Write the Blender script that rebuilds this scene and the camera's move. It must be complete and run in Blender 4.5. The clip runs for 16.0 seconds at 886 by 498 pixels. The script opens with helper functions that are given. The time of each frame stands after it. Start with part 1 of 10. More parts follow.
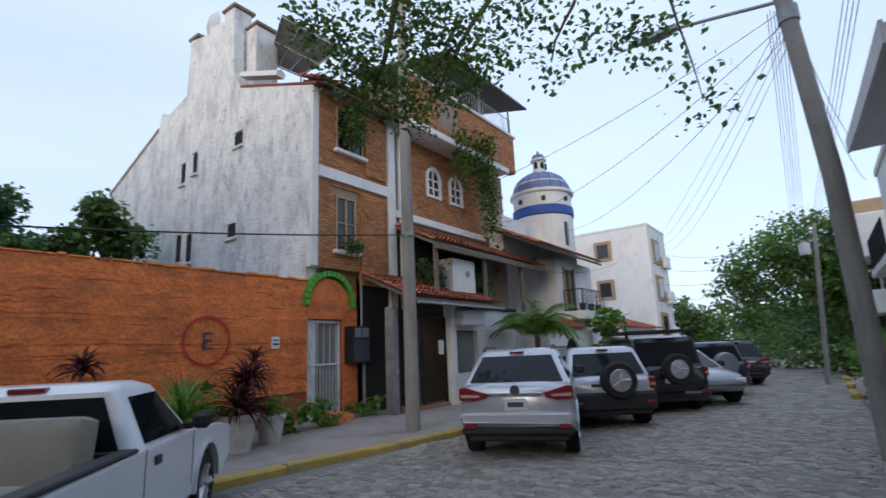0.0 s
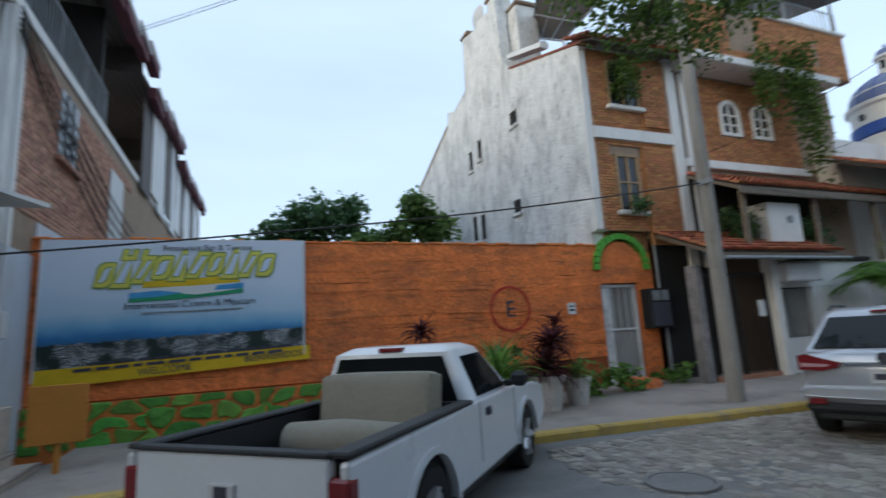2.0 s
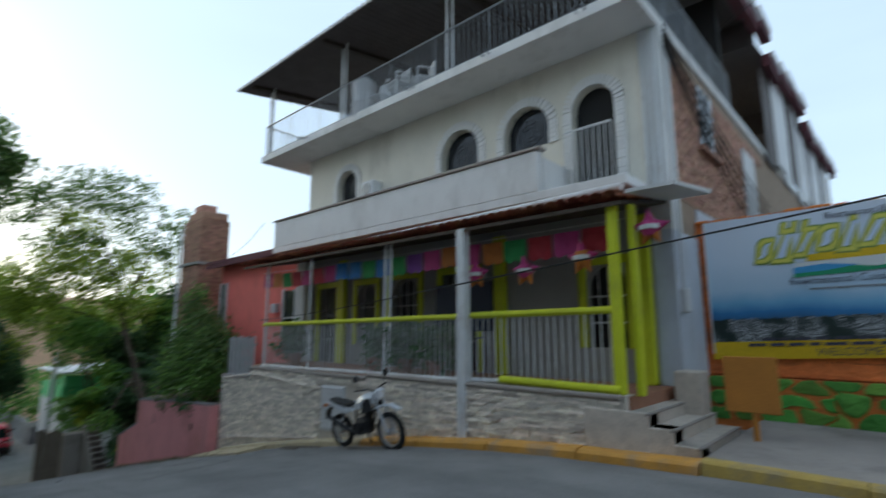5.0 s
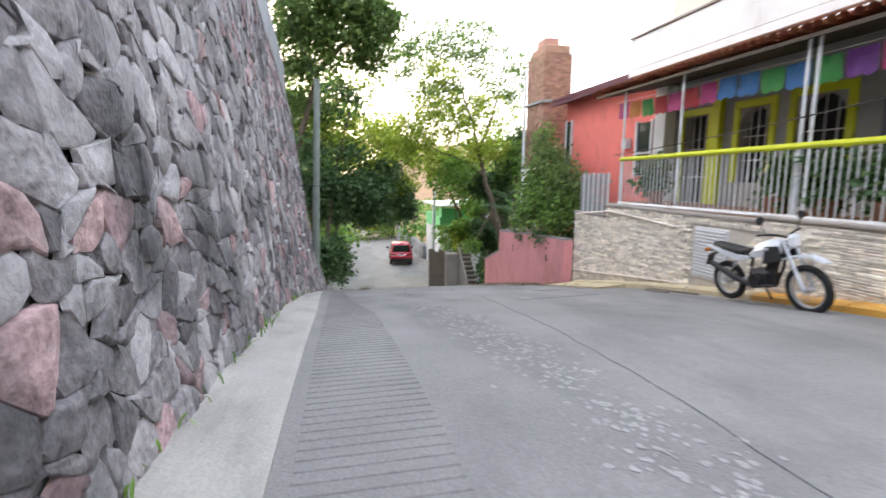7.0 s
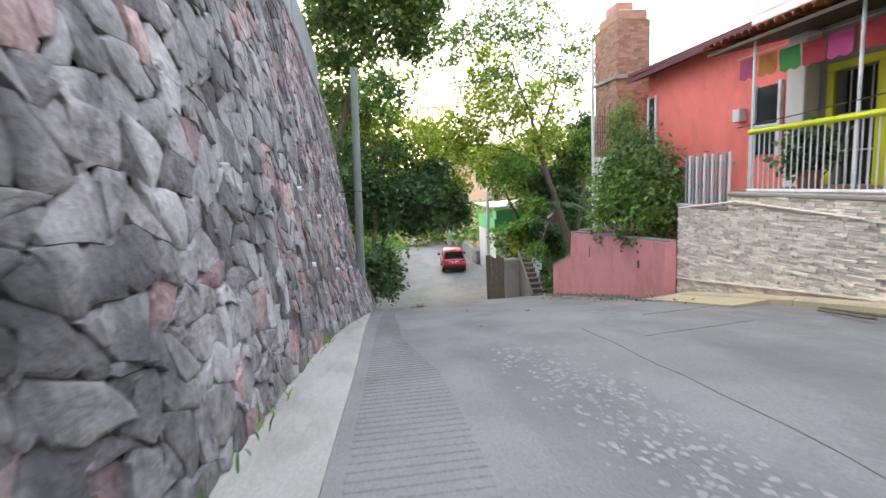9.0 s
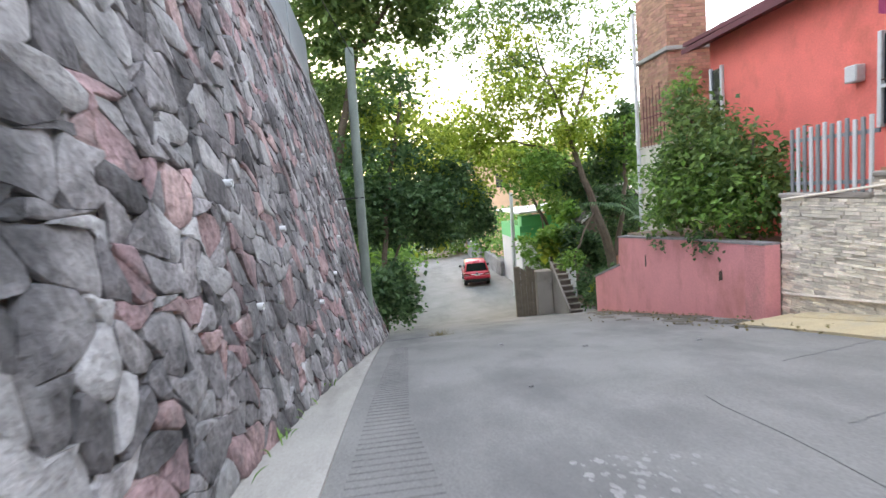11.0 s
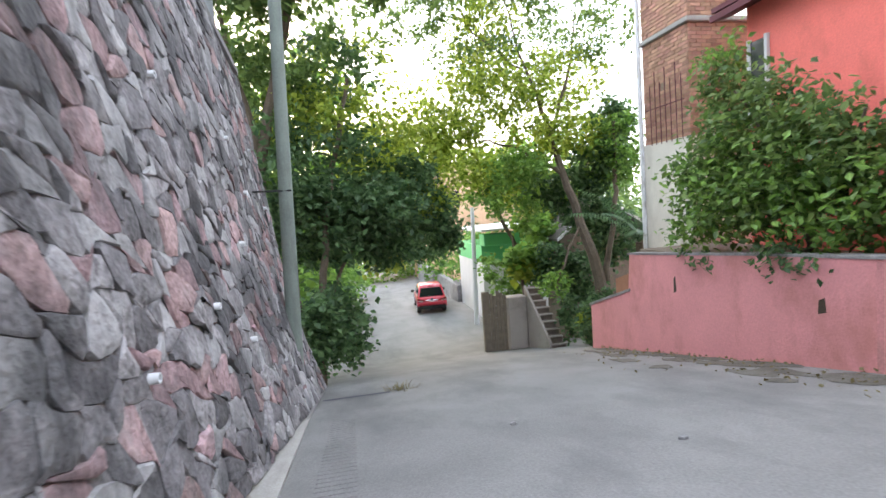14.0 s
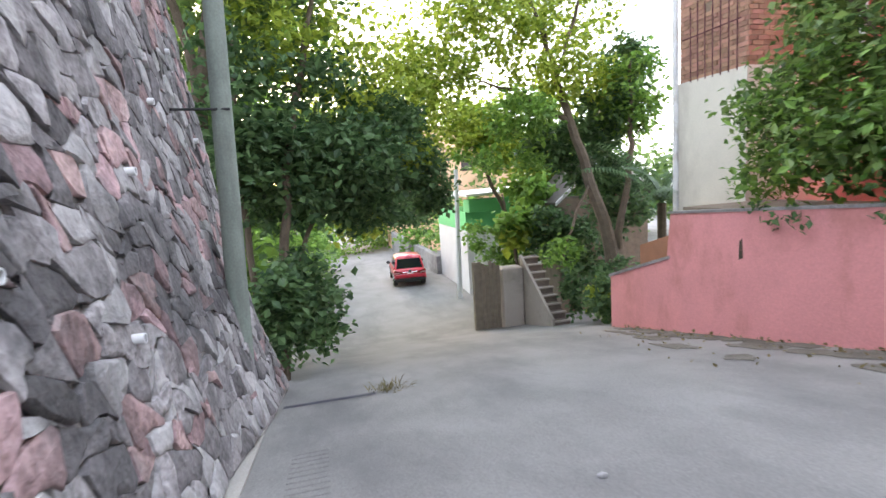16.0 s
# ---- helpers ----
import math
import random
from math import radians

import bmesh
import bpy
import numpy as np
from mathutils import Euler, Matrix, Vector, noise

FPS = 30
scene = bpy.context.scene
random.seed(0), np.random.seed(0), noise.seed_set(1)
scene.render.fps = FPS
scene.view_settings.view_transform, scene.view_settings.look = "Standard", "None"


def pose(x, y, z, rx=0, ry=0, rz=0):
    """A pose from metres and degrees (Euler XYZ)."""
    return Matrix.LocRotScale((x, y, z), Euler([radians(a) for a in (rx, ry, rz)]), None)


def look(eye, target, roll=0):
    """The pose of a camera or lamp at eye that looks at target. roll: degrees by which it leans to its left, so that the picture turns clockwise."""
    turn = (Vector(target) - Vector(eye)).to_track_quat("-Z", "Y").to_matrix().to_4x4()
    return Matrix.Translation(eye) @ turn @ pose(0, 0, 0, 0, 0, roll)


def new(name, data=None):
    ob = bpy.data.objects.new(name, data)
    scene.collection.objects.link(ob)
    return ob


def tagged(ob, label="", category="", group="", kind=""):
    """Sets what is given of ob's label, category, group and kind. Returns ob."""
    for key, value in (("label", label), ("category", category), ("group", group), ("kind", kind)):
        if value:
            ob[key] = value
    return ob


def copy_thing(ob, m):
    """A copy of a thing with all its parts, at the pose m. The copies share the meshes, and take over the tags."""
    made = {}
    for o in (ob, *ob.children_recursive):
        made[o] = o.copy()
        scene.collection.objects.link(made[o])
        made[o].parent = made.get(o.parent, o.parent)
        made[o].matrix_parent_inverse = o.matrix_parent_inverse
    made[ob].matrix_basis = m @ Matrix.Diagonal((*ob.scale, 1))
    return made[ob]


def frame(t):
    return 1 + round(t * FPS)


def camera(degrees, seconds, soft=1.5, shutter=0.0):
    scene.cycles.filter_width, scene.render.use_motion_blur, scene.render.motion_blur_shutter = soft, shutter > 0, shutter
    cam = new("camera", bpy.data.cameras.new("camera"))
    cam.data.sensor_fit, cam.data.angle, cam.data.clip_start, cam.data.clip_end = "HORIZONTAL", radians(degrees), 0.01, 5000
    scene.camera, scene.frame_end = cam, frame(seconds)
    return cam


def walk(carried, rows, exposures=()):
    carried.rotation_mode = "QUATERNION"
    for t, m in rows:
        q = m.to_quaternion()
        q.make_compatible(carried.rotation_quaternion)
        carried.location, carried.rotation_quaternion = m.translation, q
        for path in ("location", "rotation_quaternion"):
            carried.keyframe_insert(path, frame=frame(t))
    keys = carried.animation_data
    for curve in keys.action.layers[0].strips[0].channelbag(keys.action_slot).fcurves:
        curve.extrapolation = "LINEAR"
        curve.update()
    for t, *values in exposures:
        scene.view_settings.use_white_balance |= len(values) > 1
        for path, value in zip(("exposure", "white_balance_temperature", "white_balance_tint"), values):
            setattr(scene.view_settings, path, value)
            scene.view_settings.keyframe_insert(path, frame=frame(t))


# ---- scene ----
cam = camera(83.0, 16.0, 1.5, 0.55)
METRES, EYE, TILT, LEAN, TURN = 14.0, 1.65, 0.0, 0.0, 36.2
ROWS = [
    (0.0, 0.0, 0.0, 0.0, 0.51, 11.66, 2.48),
    (0.5, -0.0008, 0.0006, 0.0002, 5.87, 11.53, 3.2),
    (1.0, -0.0037, 0.001, -0.0002, 14.49, 10.74, 3.54),
    (1.5, -0.0057, 0.0024, -0.0012, 23.3, 9.95, 3.42),
    (2.0, -0.0073, 0.0029, -0.0017, 32.73, 9.58, 3.28),
    (2.5, -0.0149, -0.0038, -0.0009, 43.18, 10.16, 3.57),
    (3.0, -0.022, -0.0155, -0.0003, 53.54, 12.28, 3.8),
    (3.5, -0.0281, -0.0259, 0.0007, 62.89, 14.28, 3.9),
    (4.0, -0.0341, -0.0273, -0.0003, 72.43, 15.0, 3.37),
    (4.5, -0.0387, -0.0277, -0.0004, 83.64, 13.51, 1.91),
    (5.0, -0.0415, -0.0291, -0.0032, 96.24, 9.29, 0.04),
    (7.5, -0.1252, -0.1496, -0.0256, 135.65, -9.44, 0.68),
    (8.0, -0.1551, -0.1859, -0.0277, 137.12, -8.41, 1.72),
    (8.5, -0.1841, -0.2243, -0.0301, 136.68, -8.03, 2.33),
    (11.0, -0.3458, -0.4085, -0.0513, 139.02, -6.59, 5.13),
    (11.5, -0.3693, -0.4457, -0.0563, 138.44, -6.02, 4.77),
    (12.0, -0.3975, -0.4806, -0.0622, 137.52, -5.38, 4.74),
    (12.5, -0.4223, -0.5184, -0.0665, 136.38, -4.88, 4.7),
    (13.0, -0.4498, -0.5544, -0.0748, 135.25, -4.15, 4.97),
    (13.5, -0.4728, -0.5938, -0.0797, 134.12, -3.48, 4.97),
    (14.0, -0.4997, -0.6261, -0.0875, 132.8, -4.32, 4.1),
    (14.5, -0.5241, -0.6639, -0.094, 132.27, -6.12, 3.58),
    (15.0, -0.5503, -0.6978, -0.1028, 130.42, -7.98, 4.0),
    (15.5, -0.5761, -0.7362, -0.1104, 128.84, -8.44, 3.81),
    (16.0, -0.6033, -0.7692, -0.1192, 129.45, -7.64, 3.66),
]

EXPOSURES = [(0.0, 0.36, 7300, 9), (1.5, 0.37, 7300, 3), (3.0, 0.37, 7450, 0), (4.6, 0.36, 7500, -2), (5.2, 0.44, 7450, -2), (7.2, 2.32, 9200, 13), (8.7, 2.26, 9200, 12), (12.0, 2.4, 9000, 11), (14.0, 2.48, 9000, 11), (15.0, 2.54, 9050, 12), (16.0, 2.6, 9050, 13)]
walk(cam, [(t, pose(0, 0, EYE, TILT, LEAN, TURN) @ pose(METRES * x, METRES * y, METRES * z, 90 + pitch, roll, yaw)) for t, x, y, z, yaw, pitch, roll in ROWS], EXPOSURES)

# ---- sky and sun ----
world = bpy.data.worlds.new("sky")
scene.world = world
world.use_nodes = True
wn, wl = world.node_tree.nodes, world.node_tree.links
sky = wn.new("ShaderNodeTexSky")
sky.sky_type, sky.sun_disc = "NISHITA", False
sky.sun_elevation, sky.sun_rotation = radians(13), radians(168)
sky.air_density, sky.dust_density, sky.ozone_density = 1.0, 1.6, 1.6
wcoord = wn.new("ShaderNodeTexCoord")
wmap = wn.new("ShaderNodeMapping")
wmap.inputs["Scale"].default_value = (1.0, 1.0, 4.5)
wnoise = wn.new("ShaderNodeTexNoise")
wnoise.inputs["Scale"].default_value, wnoise.inputs["Detail"].default_value = 1.3, 5
wramp = wn.new("ShaderNodeValToRGB")
wramp.color_ramp.elements[0].position, wramp.color_ramp.elements[0].color = 0.3, (0.64, 0.64, 0.64, 1)
wramp.color_ramp.elements[1].position, wramp.color_ramp.elements[1].color = 0.8, (0.82, 0.82, 0.82, 1)
wmix = wn.new("ShaderNodeMixRGB")
wmix.inputs["Color2"].default_value = (4.6, 6.0, 9.1, 1)
wl.new(wcoord.outputs["Generated"], wmap.inputs["Vector"])
wl.new(wmap.outputs["Vector"], wnoise.inputs["Vector"])
wl.new(wnoise.outputs["Fac"], wramp.inputs["Fac"])
wl.new(wramp.outputs["Color"], wmix.inputs["Fac"])
wl.new(sky.outputs["Color"], wmix.inputs["Color1"])
wl.new(wmix.outputs["Color"], wn["Background"].inputs["Color"])
wn["Background"].inputs["Strength"].default_value = 0.145

sun_data = bpy.data.lights.new("sun", "SUN")
sun_data.energy, sun_data.angle, sun_data.color = 0.6, radians(25), (1.0, 0.9, 0.78)
sun = new("sun", sun_data)
sun.matrix_world = look((0, 0, 30), (-4, 19, 25))


# ---- mesh helpers ----
class MB:
    """A mesh in the making: vertices and faces."""

    def __init__(self):
        self.v, self.f = [], []

    def add(self, vs, fs):
        n = len(self.v)
        self.v.extend(tuple(p) for p in vs)
        self.f.extend(tuple(i + n for i in f) for f in fs)
        return self

    def box(self, x0, x1, y0, y1, z0, z1):
        return self.add([(x0, y0, z0), (x1, y0, z0), (x1, y1, z0), (x0, y1, z0), (x0, y0, z1), (x1, y0, z1), (x1, y1, z1), (x0, y1, z1)],
                        [(3, 2, 1, 0), (4, 5, 6, 7), (0, 1, 5, 4), (1, 2, 6, 5), (2, 3, 7, 6), (3, 0, 4, 7)])

    def rbox(self, x0, x1, y0, y1, z0, z1, r=0.02):
        """A box with its edges cut off at 45 degrees."""
        c = Vector(((x0 + x1) / 2, (y0 + y1) / 2, (z0 + z1) / 2))
        h = [abs(x1 - x0) / 2, abs(y1 - y0) / 2, abs(z1 - z0) / 2]
        r = min(r, min(h) * 0.9)
        vs, key = [], {}
        for sx in (-1, 1):
            for sy in (-1, 1):
                for sz in (-1, 1):
                    for a in range(3):
                        s, p = (sx, sy, sz), [0, 0, 0]
                        for k in range(3):
                            p[k] = s[k] * (h[k] if k == a else h[k] - r)
                        key[(s, a)] = len(vs)
                        vs.append(c + Vector(p))
        fs = []
        for a in range(3):
            b, d = (a + 1) % 3, (a + 2) % 3
            for s in (-1, 1):
                q = []
                for u, w in ((-1, -1), (1, -1), (1, 1), (-1, 1)):
                    k = [0, 0, 0]
                    k[a], k[b], k[d] = s, u, w
                    q.append(key[(tuple(k), a)])
                fs.append(q if s > 0 else q[::-1])
        for a in range(3):
            b, d = (a + 1) % 3, (a + 2) % 3
            for u in (-1, 1):
                for w in (-1, 1):
                    k0, k1 = [0, 0, 0], [0, 0, 0]
                    k0[a], k0[b], k0[d] = -1, u, w
                    k1[a], k1[b], k1[d] = 1, u, w
                    q = [key[(tuple(k0), b)], key[(tuple(k1), b)], key[(tuple(k1), d)], key[(tuple(k0), d)]]
                    fs.append(q if u * w > 0 else q[::-1])
        for sx in (-1, 1):
            for sy in (-1, 1):
                for sz in (-1, 1):
                    s = (sx, sy, sz)
                    q = [key[(s, 0)], key[(s, 1)], key[(s, 2)]]
                    fs.append(q if sx * sy * sz > 0 else q[::-1])
        return self.add(vs, fs)

    def prism(self, pts, axis, a, b):
        """A flat outline of two coordinates, drawn out along an axis from a to b."""
        def put(p, t):
            return (t, p[0], p[1]) if axis == "x" else (p[0], t, p[1]) if axis == "y" else (p[0], p[1], t)
        n = len(pts)
        vs = [put(p, a) for p in pts] + [put(p, b) for p in pts]
        fs = [tuple(range(n))[::-1], tuple(range(n, 2 * n))]
        fs += [(i, (i + 1) % n, n + (i + 1) % n, n + i) for i in range(n)]
        return self.add(vs, fs)

    def tube(self, path, radii, sides=8, cap=True):
        """A round bar along a path of places; radii is a number or one for each place."""
        path = [Vector(p) for p in path]
        if not isinstance(radii, (list, tuple)):
            radii = [radii] * len(path)
        vs, fs = [], []
        up = Vector((0.13, 0.21, 0.97))
        for i, p in enumerate(path):
            d = (path[min(i + 1, len(path) - 1)] - path[max(i - 1, 0)]).normalized()
            if abs(d.dot(up)) > 0.98:
                up = Vector((0.97, 0.2, 0.1))
            s = d.cross(up).normalized()
            u = s.cross(d).normalized()
            up = u
            for k in range(sides):
                a = 2 * math.pi * k / sides
                vs.append(p + radii[i] * (math.cos(a) * s + math.sin(a) * u))
        for i in range(len(path) - 1):
            for k in range(sides):
                k2 = (k + 1) % sides
                fs.append((i * sides + k, (i + 1) * sides + k, (i + 1) * sides + k2, i * sides + k2)[::-1])
        if cap:
            fs.append(tuple(range(sides)))
            fs.append(tuple(range((len(path) - 1) * sides, len(path) * sides))[::-1])
        return self.add(vs, fs)

    def lathe(self, profile, centre=(0, 0, 0), axis="z", sides=24, cap=True):
        """Turns a profile of (radius, height) about an axis."""
        vs, fs = [], []
        for r, h in profile:
            for k in range(sides):
                a = 2 * math.pi * k / sides
                x, y = r * math.cos(a), r * math.sin(a)
                p = (x, y, h) if axis == "z" else (h, x, y) if axis == "x" else (y, h, x)
                vs.append(tuple(p[i] + centre[i] for i in range(3)))
        for i in range(len(profile) - 1):
            for k in range(sides):
                k2 = (k + 1) % sides
                fs.append((i * sides + k, i * sides + k2, (i + 1) * sides + k2, (i + 1) * sides + k))
        if cap and profile[0][0] > 1e-4:
            fs.append(tuple(range(sides))[::-1])
        if cap and profile[-1][0] > 1e-4:
            fs.append(tuple(range((len(profile) - 1) * sides, len(profile) * sides)))
        return self.add(vs, fs)

    def loft(self, rings, closed=True, caps=True):
        n, m = len(rings[0]), len(rings)
        vs = [p for r in rings for p in r]
        fs = []
        for i in range(m - 1):
            for k in range(n if closed else n - 1):
                k2 = (k + 1) % n
                fs.append((i * n + k, i * n + k2, (i + 1) * n + k2, (i + 1) * n + k))
        if caps:
            fs.append(tuple(range(n))[::-1])
            fs.append(tuple(range((m - 1) * n, m * n)))
        return self.add(vs, fs)

    def stone(self, pts, lift, inset, put):
        """A rough stone over an outline of (u, v); put(u, v, h) gives the place."""
        cu, cv = sum(p[0] for p in pts) / len(pts), sum(p[1] for p in pts) / len(pts)
        def ring(f, h):
            return [put(cu + (u - cu) * f, cv + (v - cv) * f, h * random.uniform(0.75, 1.15)) for u, v in pts]
        n = len(pts)
        vs = ring(inset, 0) + ring(inset * 0.96, lift * 0.6) + ring(inset * 0.8, lift) + [put(cu, cv, lift * random.uniform(0.85, 1.15))]
        fs = []
        for i in range(2):
            fs += [(i * n + k, i * n + (k + 1) % n, (i + 1) * n + (k + 1) % n, (i + 1) * n + k) for k in range(n)]
        fs += [(2 * n + k, 2 * n + (k + 1) % n, 3 * n) for k in range(n)]
        return self.add(vs, fs)

    def mesh(self, name, material, smooth=False, angle=35):
        me = bpy.data.meshes.new(name)
        me.from_pydata(self.v, [], self.f)
        me.materials.append(material)
        if smooth:
            me.polygons.foreach_set("use_smooth", [True] * len(me.polygons))
            me.set_sharp_from_angle(angle=radians(angle))
        me.update()
        return me


BASE = {}


def thing(name, base, label, category, group="", kind=""):
    """An empty at a thing's base, to carry its parts."""
    ob = new(name)
    ob.empty_display_size = 0.2
    ob.matrix_basis = Matrix.Translation(base)
    BASE[ob.name] = Matrix.Translation(base)
    return tagged(ob, label, category, group, kind)


def part(name, mb, material, parent=None, label="", smooth=False, bevel=0.0, angle=35, kind=""):
    """One mesh, in world places, under a thing or under a part."""
    ob = new(name, mb.mesh(name, material, smooth, angle) if isinstance(mb, MB) else mb)
    if parent:
        ob.parent = parent
        ob.matrix_parent_inverse = BASE.get(parent.name, Matrix()).inverted()
    if bevel:
        m = ob.modifiers.new("bevel", "BEVEL")
        m.width, m.segments, m.limit_method, m.angle_limit = bevel, 2, "ANGLE", radians(40)
    return tagged(ob, label, kind=kind)


def whole(name, mb, material, label, category, kind="", group="", smooth=False, bevel=0.0):
    return tagged(part(name, mb, material, None, label, smooth, bevel), label, category, group, kind)


def cells(u0, u1, v0, v1, du, dv, jit):
    """Uneven six-sided cells, as in rubble, over a rectangle."""
    nu, nv = max(1, round((u1 - u0) / du)), max(1, round((v1 - v0) / dv))
    du, dv = (u1 - u0) / nu, (v1 - v0) / nv
    pts = {}
    def corner(i, j):
        if (i, j) not in pts:
            ju = 0 if i <= 0 or i >= 2 * nu else random.uniform(-jit, jit) * du
            jv = 0 if j <= 0 or j >= nv else random.uniform(-jit, jit) * dv
            pts[(i, j)] = (u0 + i * du / 2 + ju, v0 + j * dv + jv)
        return pts[(i, j)]
    out = []
    for j in range(nv):
        for i in range(-(j % 2), 2 * nu, 2):
            a, b = max(i, 0), min(i + 2, 2 * nu)
            if b - a < 1:
                continue
            low = [corner(k, j) for k in range(a, b + 1)]
            high = [corner(k, j + 1) for k in range(b, a - 1, -1)]
            out.append(low + high)
    return out


# ---- materials ----
def mat(name, colour, rough=0.8, vary=0.25, scale=3.0, fine=40.0, bump=0.25, metal=0.0, dirt=None, dirt_amount=0.0, dirt_scale=(1, 1, 1), piece=0.0, hue=0.0, tint=None, spec=0.4, coat=0.0, dirt_from=0.5, stain=0.0, stain_scale=(0.45, 0.45, 0.3)):
    """A painted or mineral surface: base colour with two sizes of variation, stains and relief."""
    m = bpy.data.materials.new(name)
    m.use_nodes = True
    n, l = m.node_tree.nodes, m.node_tree.links
    b = n["Principled BSDF"]
    co = n.new("ShaderNodeTexCoord")
    big, small = n.new("ShaderNodeTexNoise"), n.new("ShaderNodeTexNoise")
    big.inputs["Scale"].default_value, big.inputs["Detail"].default_value = scale, 4
    small.inputs["Scale"].default_value, small.inputs["Detail"].default_value = fine, 3
    l.new(co.outputs["Object"], big.inputs["Vector"])
    l.new(co.outputs["Object"], small.inputs["Vector"])
    add = n.new("ShaderNodeMath")
    add.operation = "ADD"
    l.new(big.outputs["Fac"], add.inputs[0])
    l.new(small.outputs["Fac"], add.inputs[1])
    ramp = n.new("ShaderNodeValToRGB")
    e = ramp.color_ramp.elements
    e[0].position, e[0].color = 0.32, (*[c * (1 - vary) for c in colour], 1)
    e[1].position, e[1].color = 0.68, (*[min(1, c * (1 + vary)) for c in (tint or colour)], 1)
    half = n.new("ShaderNodeMath")
    half.operation = "MULTIPLY"
    half.inputs[1].default_value = 0.5
    l.new(add.outputs[0], half.inputs[0])
    l.new(half.outputs[0], ramp.inputs["Fac"])
    out = ramp.outputs["Color"]
    if dirt:
        mp, dn, dr, mx = n.new("ShaderNodeMapping"), n.new("ShaderNodeTexNoise"), n.new("ShaderNodeValToRGB"), n.new("ShaderNodeMixRGB")
        mp.inputs["Scale"].default_value = dirt_scale
        dn.inputs["Scale"].default_value, dn.inputs["Detail"].default_value, dn.inputs["Roughness"].default_value = 1.0, 8, 0.68
        dr.color_ramp.elements[0].position, dr.color_ramp.elements[1].position = dirt_from, dirt_from + 0.2
        dr.color_ramp.elements[1].color = (dirt_amount,) * 3 + (1,)
        mx.inputs["Color2"].default_value = (*dirt, 1)
        l.new(co.outputs["Object"], mp.inputs["Vector"])
        l.new(mp.outputs["Vector"], dn.inputs["Vector"])
        l.new(dn.outputs["Fac"], dr.inputs["Fac"])
        l.new(dr.outputs["Color"], mx.inputs["Fac"])
        l.new(out, mx.inputs["Color1"])
        out = mx.outputs["Color"]
    if stain:
        sp, sn, sr, sx = n.new("ShaderNodeMapping"), n.new("ShaderNodeTexNoise"), n.new("ShaderNodeValToRGB"), n.new("ShaderNodeMixRGB")
        sp.inputs["Scale"].default_value = stain_scale
        sn.inputs["Scale"].default_value, sn.inputs["Detail"].default_value, sn.inputs["Roughness"].default_value = 1.0, 7, 0.62
        sr.color_ramp.elements[0].position, sr.color_ramp.elements[1].position = 0.47, 0.66
        sr.color_ramp.elements[1].color = (stain,) * 3 + (1,)
        sx.inputs["Color2"].default_value = (0.04, 0.042, 0.045, 1)
        l.new(co.outputs["Object"], sp.inputs["Vector"])
        l.new(sp.outputs["Vector"], sn.inputs["Vector"])
        l.new(sn.outputs["Fac"], sr.inputs["Fac"])
        l.new(sr.outputs["Color"], sx.inputs["Fac"])
        l.new(out, sx.inputs["Color1"])
        out = sx.outputs["Color"]
    if piece:
        oi, ge, sm, hs, mr, mh = n.new("ShaderNodeObjectInfo"), n.new("ShaderNodeNewGeometry"), n.new("ShaderNodeMath"), n.new("ShaderNodeHueSaturation"), n.new("ShaderNodeMapRange"), n.new("ShaderNodeMapRange")
        sm.operation = "ADD"
        fr = n.new("ShaderNodeMath")
        fr.operation = "FRACT"
        l.new(oi.outputs["Random"], sm.inputs[0])
        l.new(ge.outputs["Random Per Island"], sm.inputs[1])
        l.new(sm.outputs[0], fr.inputs[0])
        mr.inputs["To Min"].default_value, mr.inputs["To Max"].default_value = 1 - piece, 1 + piece
        l.new(fr.outputs[0], mr.inputs["Value"])
        l.new(mr.outputs["Result"], hs.inputs["Value"])
        if hue:
            f2 = n.new("ShaderNodeMath")
            f2.operation = "MULTIPLY"
            f2.inputs[1].default_value = 7.31
            f3 = n.new("ShaderNodeMath")
            f3.operation = "FRACT"
            l.new(fr.outputs[0], f2.inputs[0])
            l.new(f2.outputs[0], f3.inputs[0])
            mh.inputs["To Min"].default_value, mh.inputs["To Max"].default_value = 0.5 - hue, 0.5 + hue
            l.new(f3.outputs[0], mh.inputs["Value"])
            l.new(mh.outputs["Result"], hs.inputs["Hue"])
        l.new(out, hs.inputs["Color"])
        out = hs.outputs["Color"]
    l.new(out, b.inputs["Base Color"])
    rr = n.new("ShaderNodeMapRange")
    rr.inputs["To Min"].default_value, rr.inputs["To Max"].default_value = max(0.03, rough - 0.1), min(1, rough + 0.1)
    l.new(big.outputs["Fac"], rr.inputs["Value"])
    l.new(rr.outputs["Result"], b.inputs["Roughness"])
    b.inputs["Metallic"].default_value = metal
    b.inputs["Specular IOR Level"].default_value = spec
    b.inputs["Coat Weight"].default_value = coat
    if bump:
        bp = n.new("ShaderNodeBump")
        bp.inputs["Strength"].default_value, bp.inputs["Distance"].default_value = bump, 0.02
        l.new(add.outputs[0], bp.inputs["Height"])
        l.new(bp.outputs["Normal"], b.inputs["Normal"])
    return m


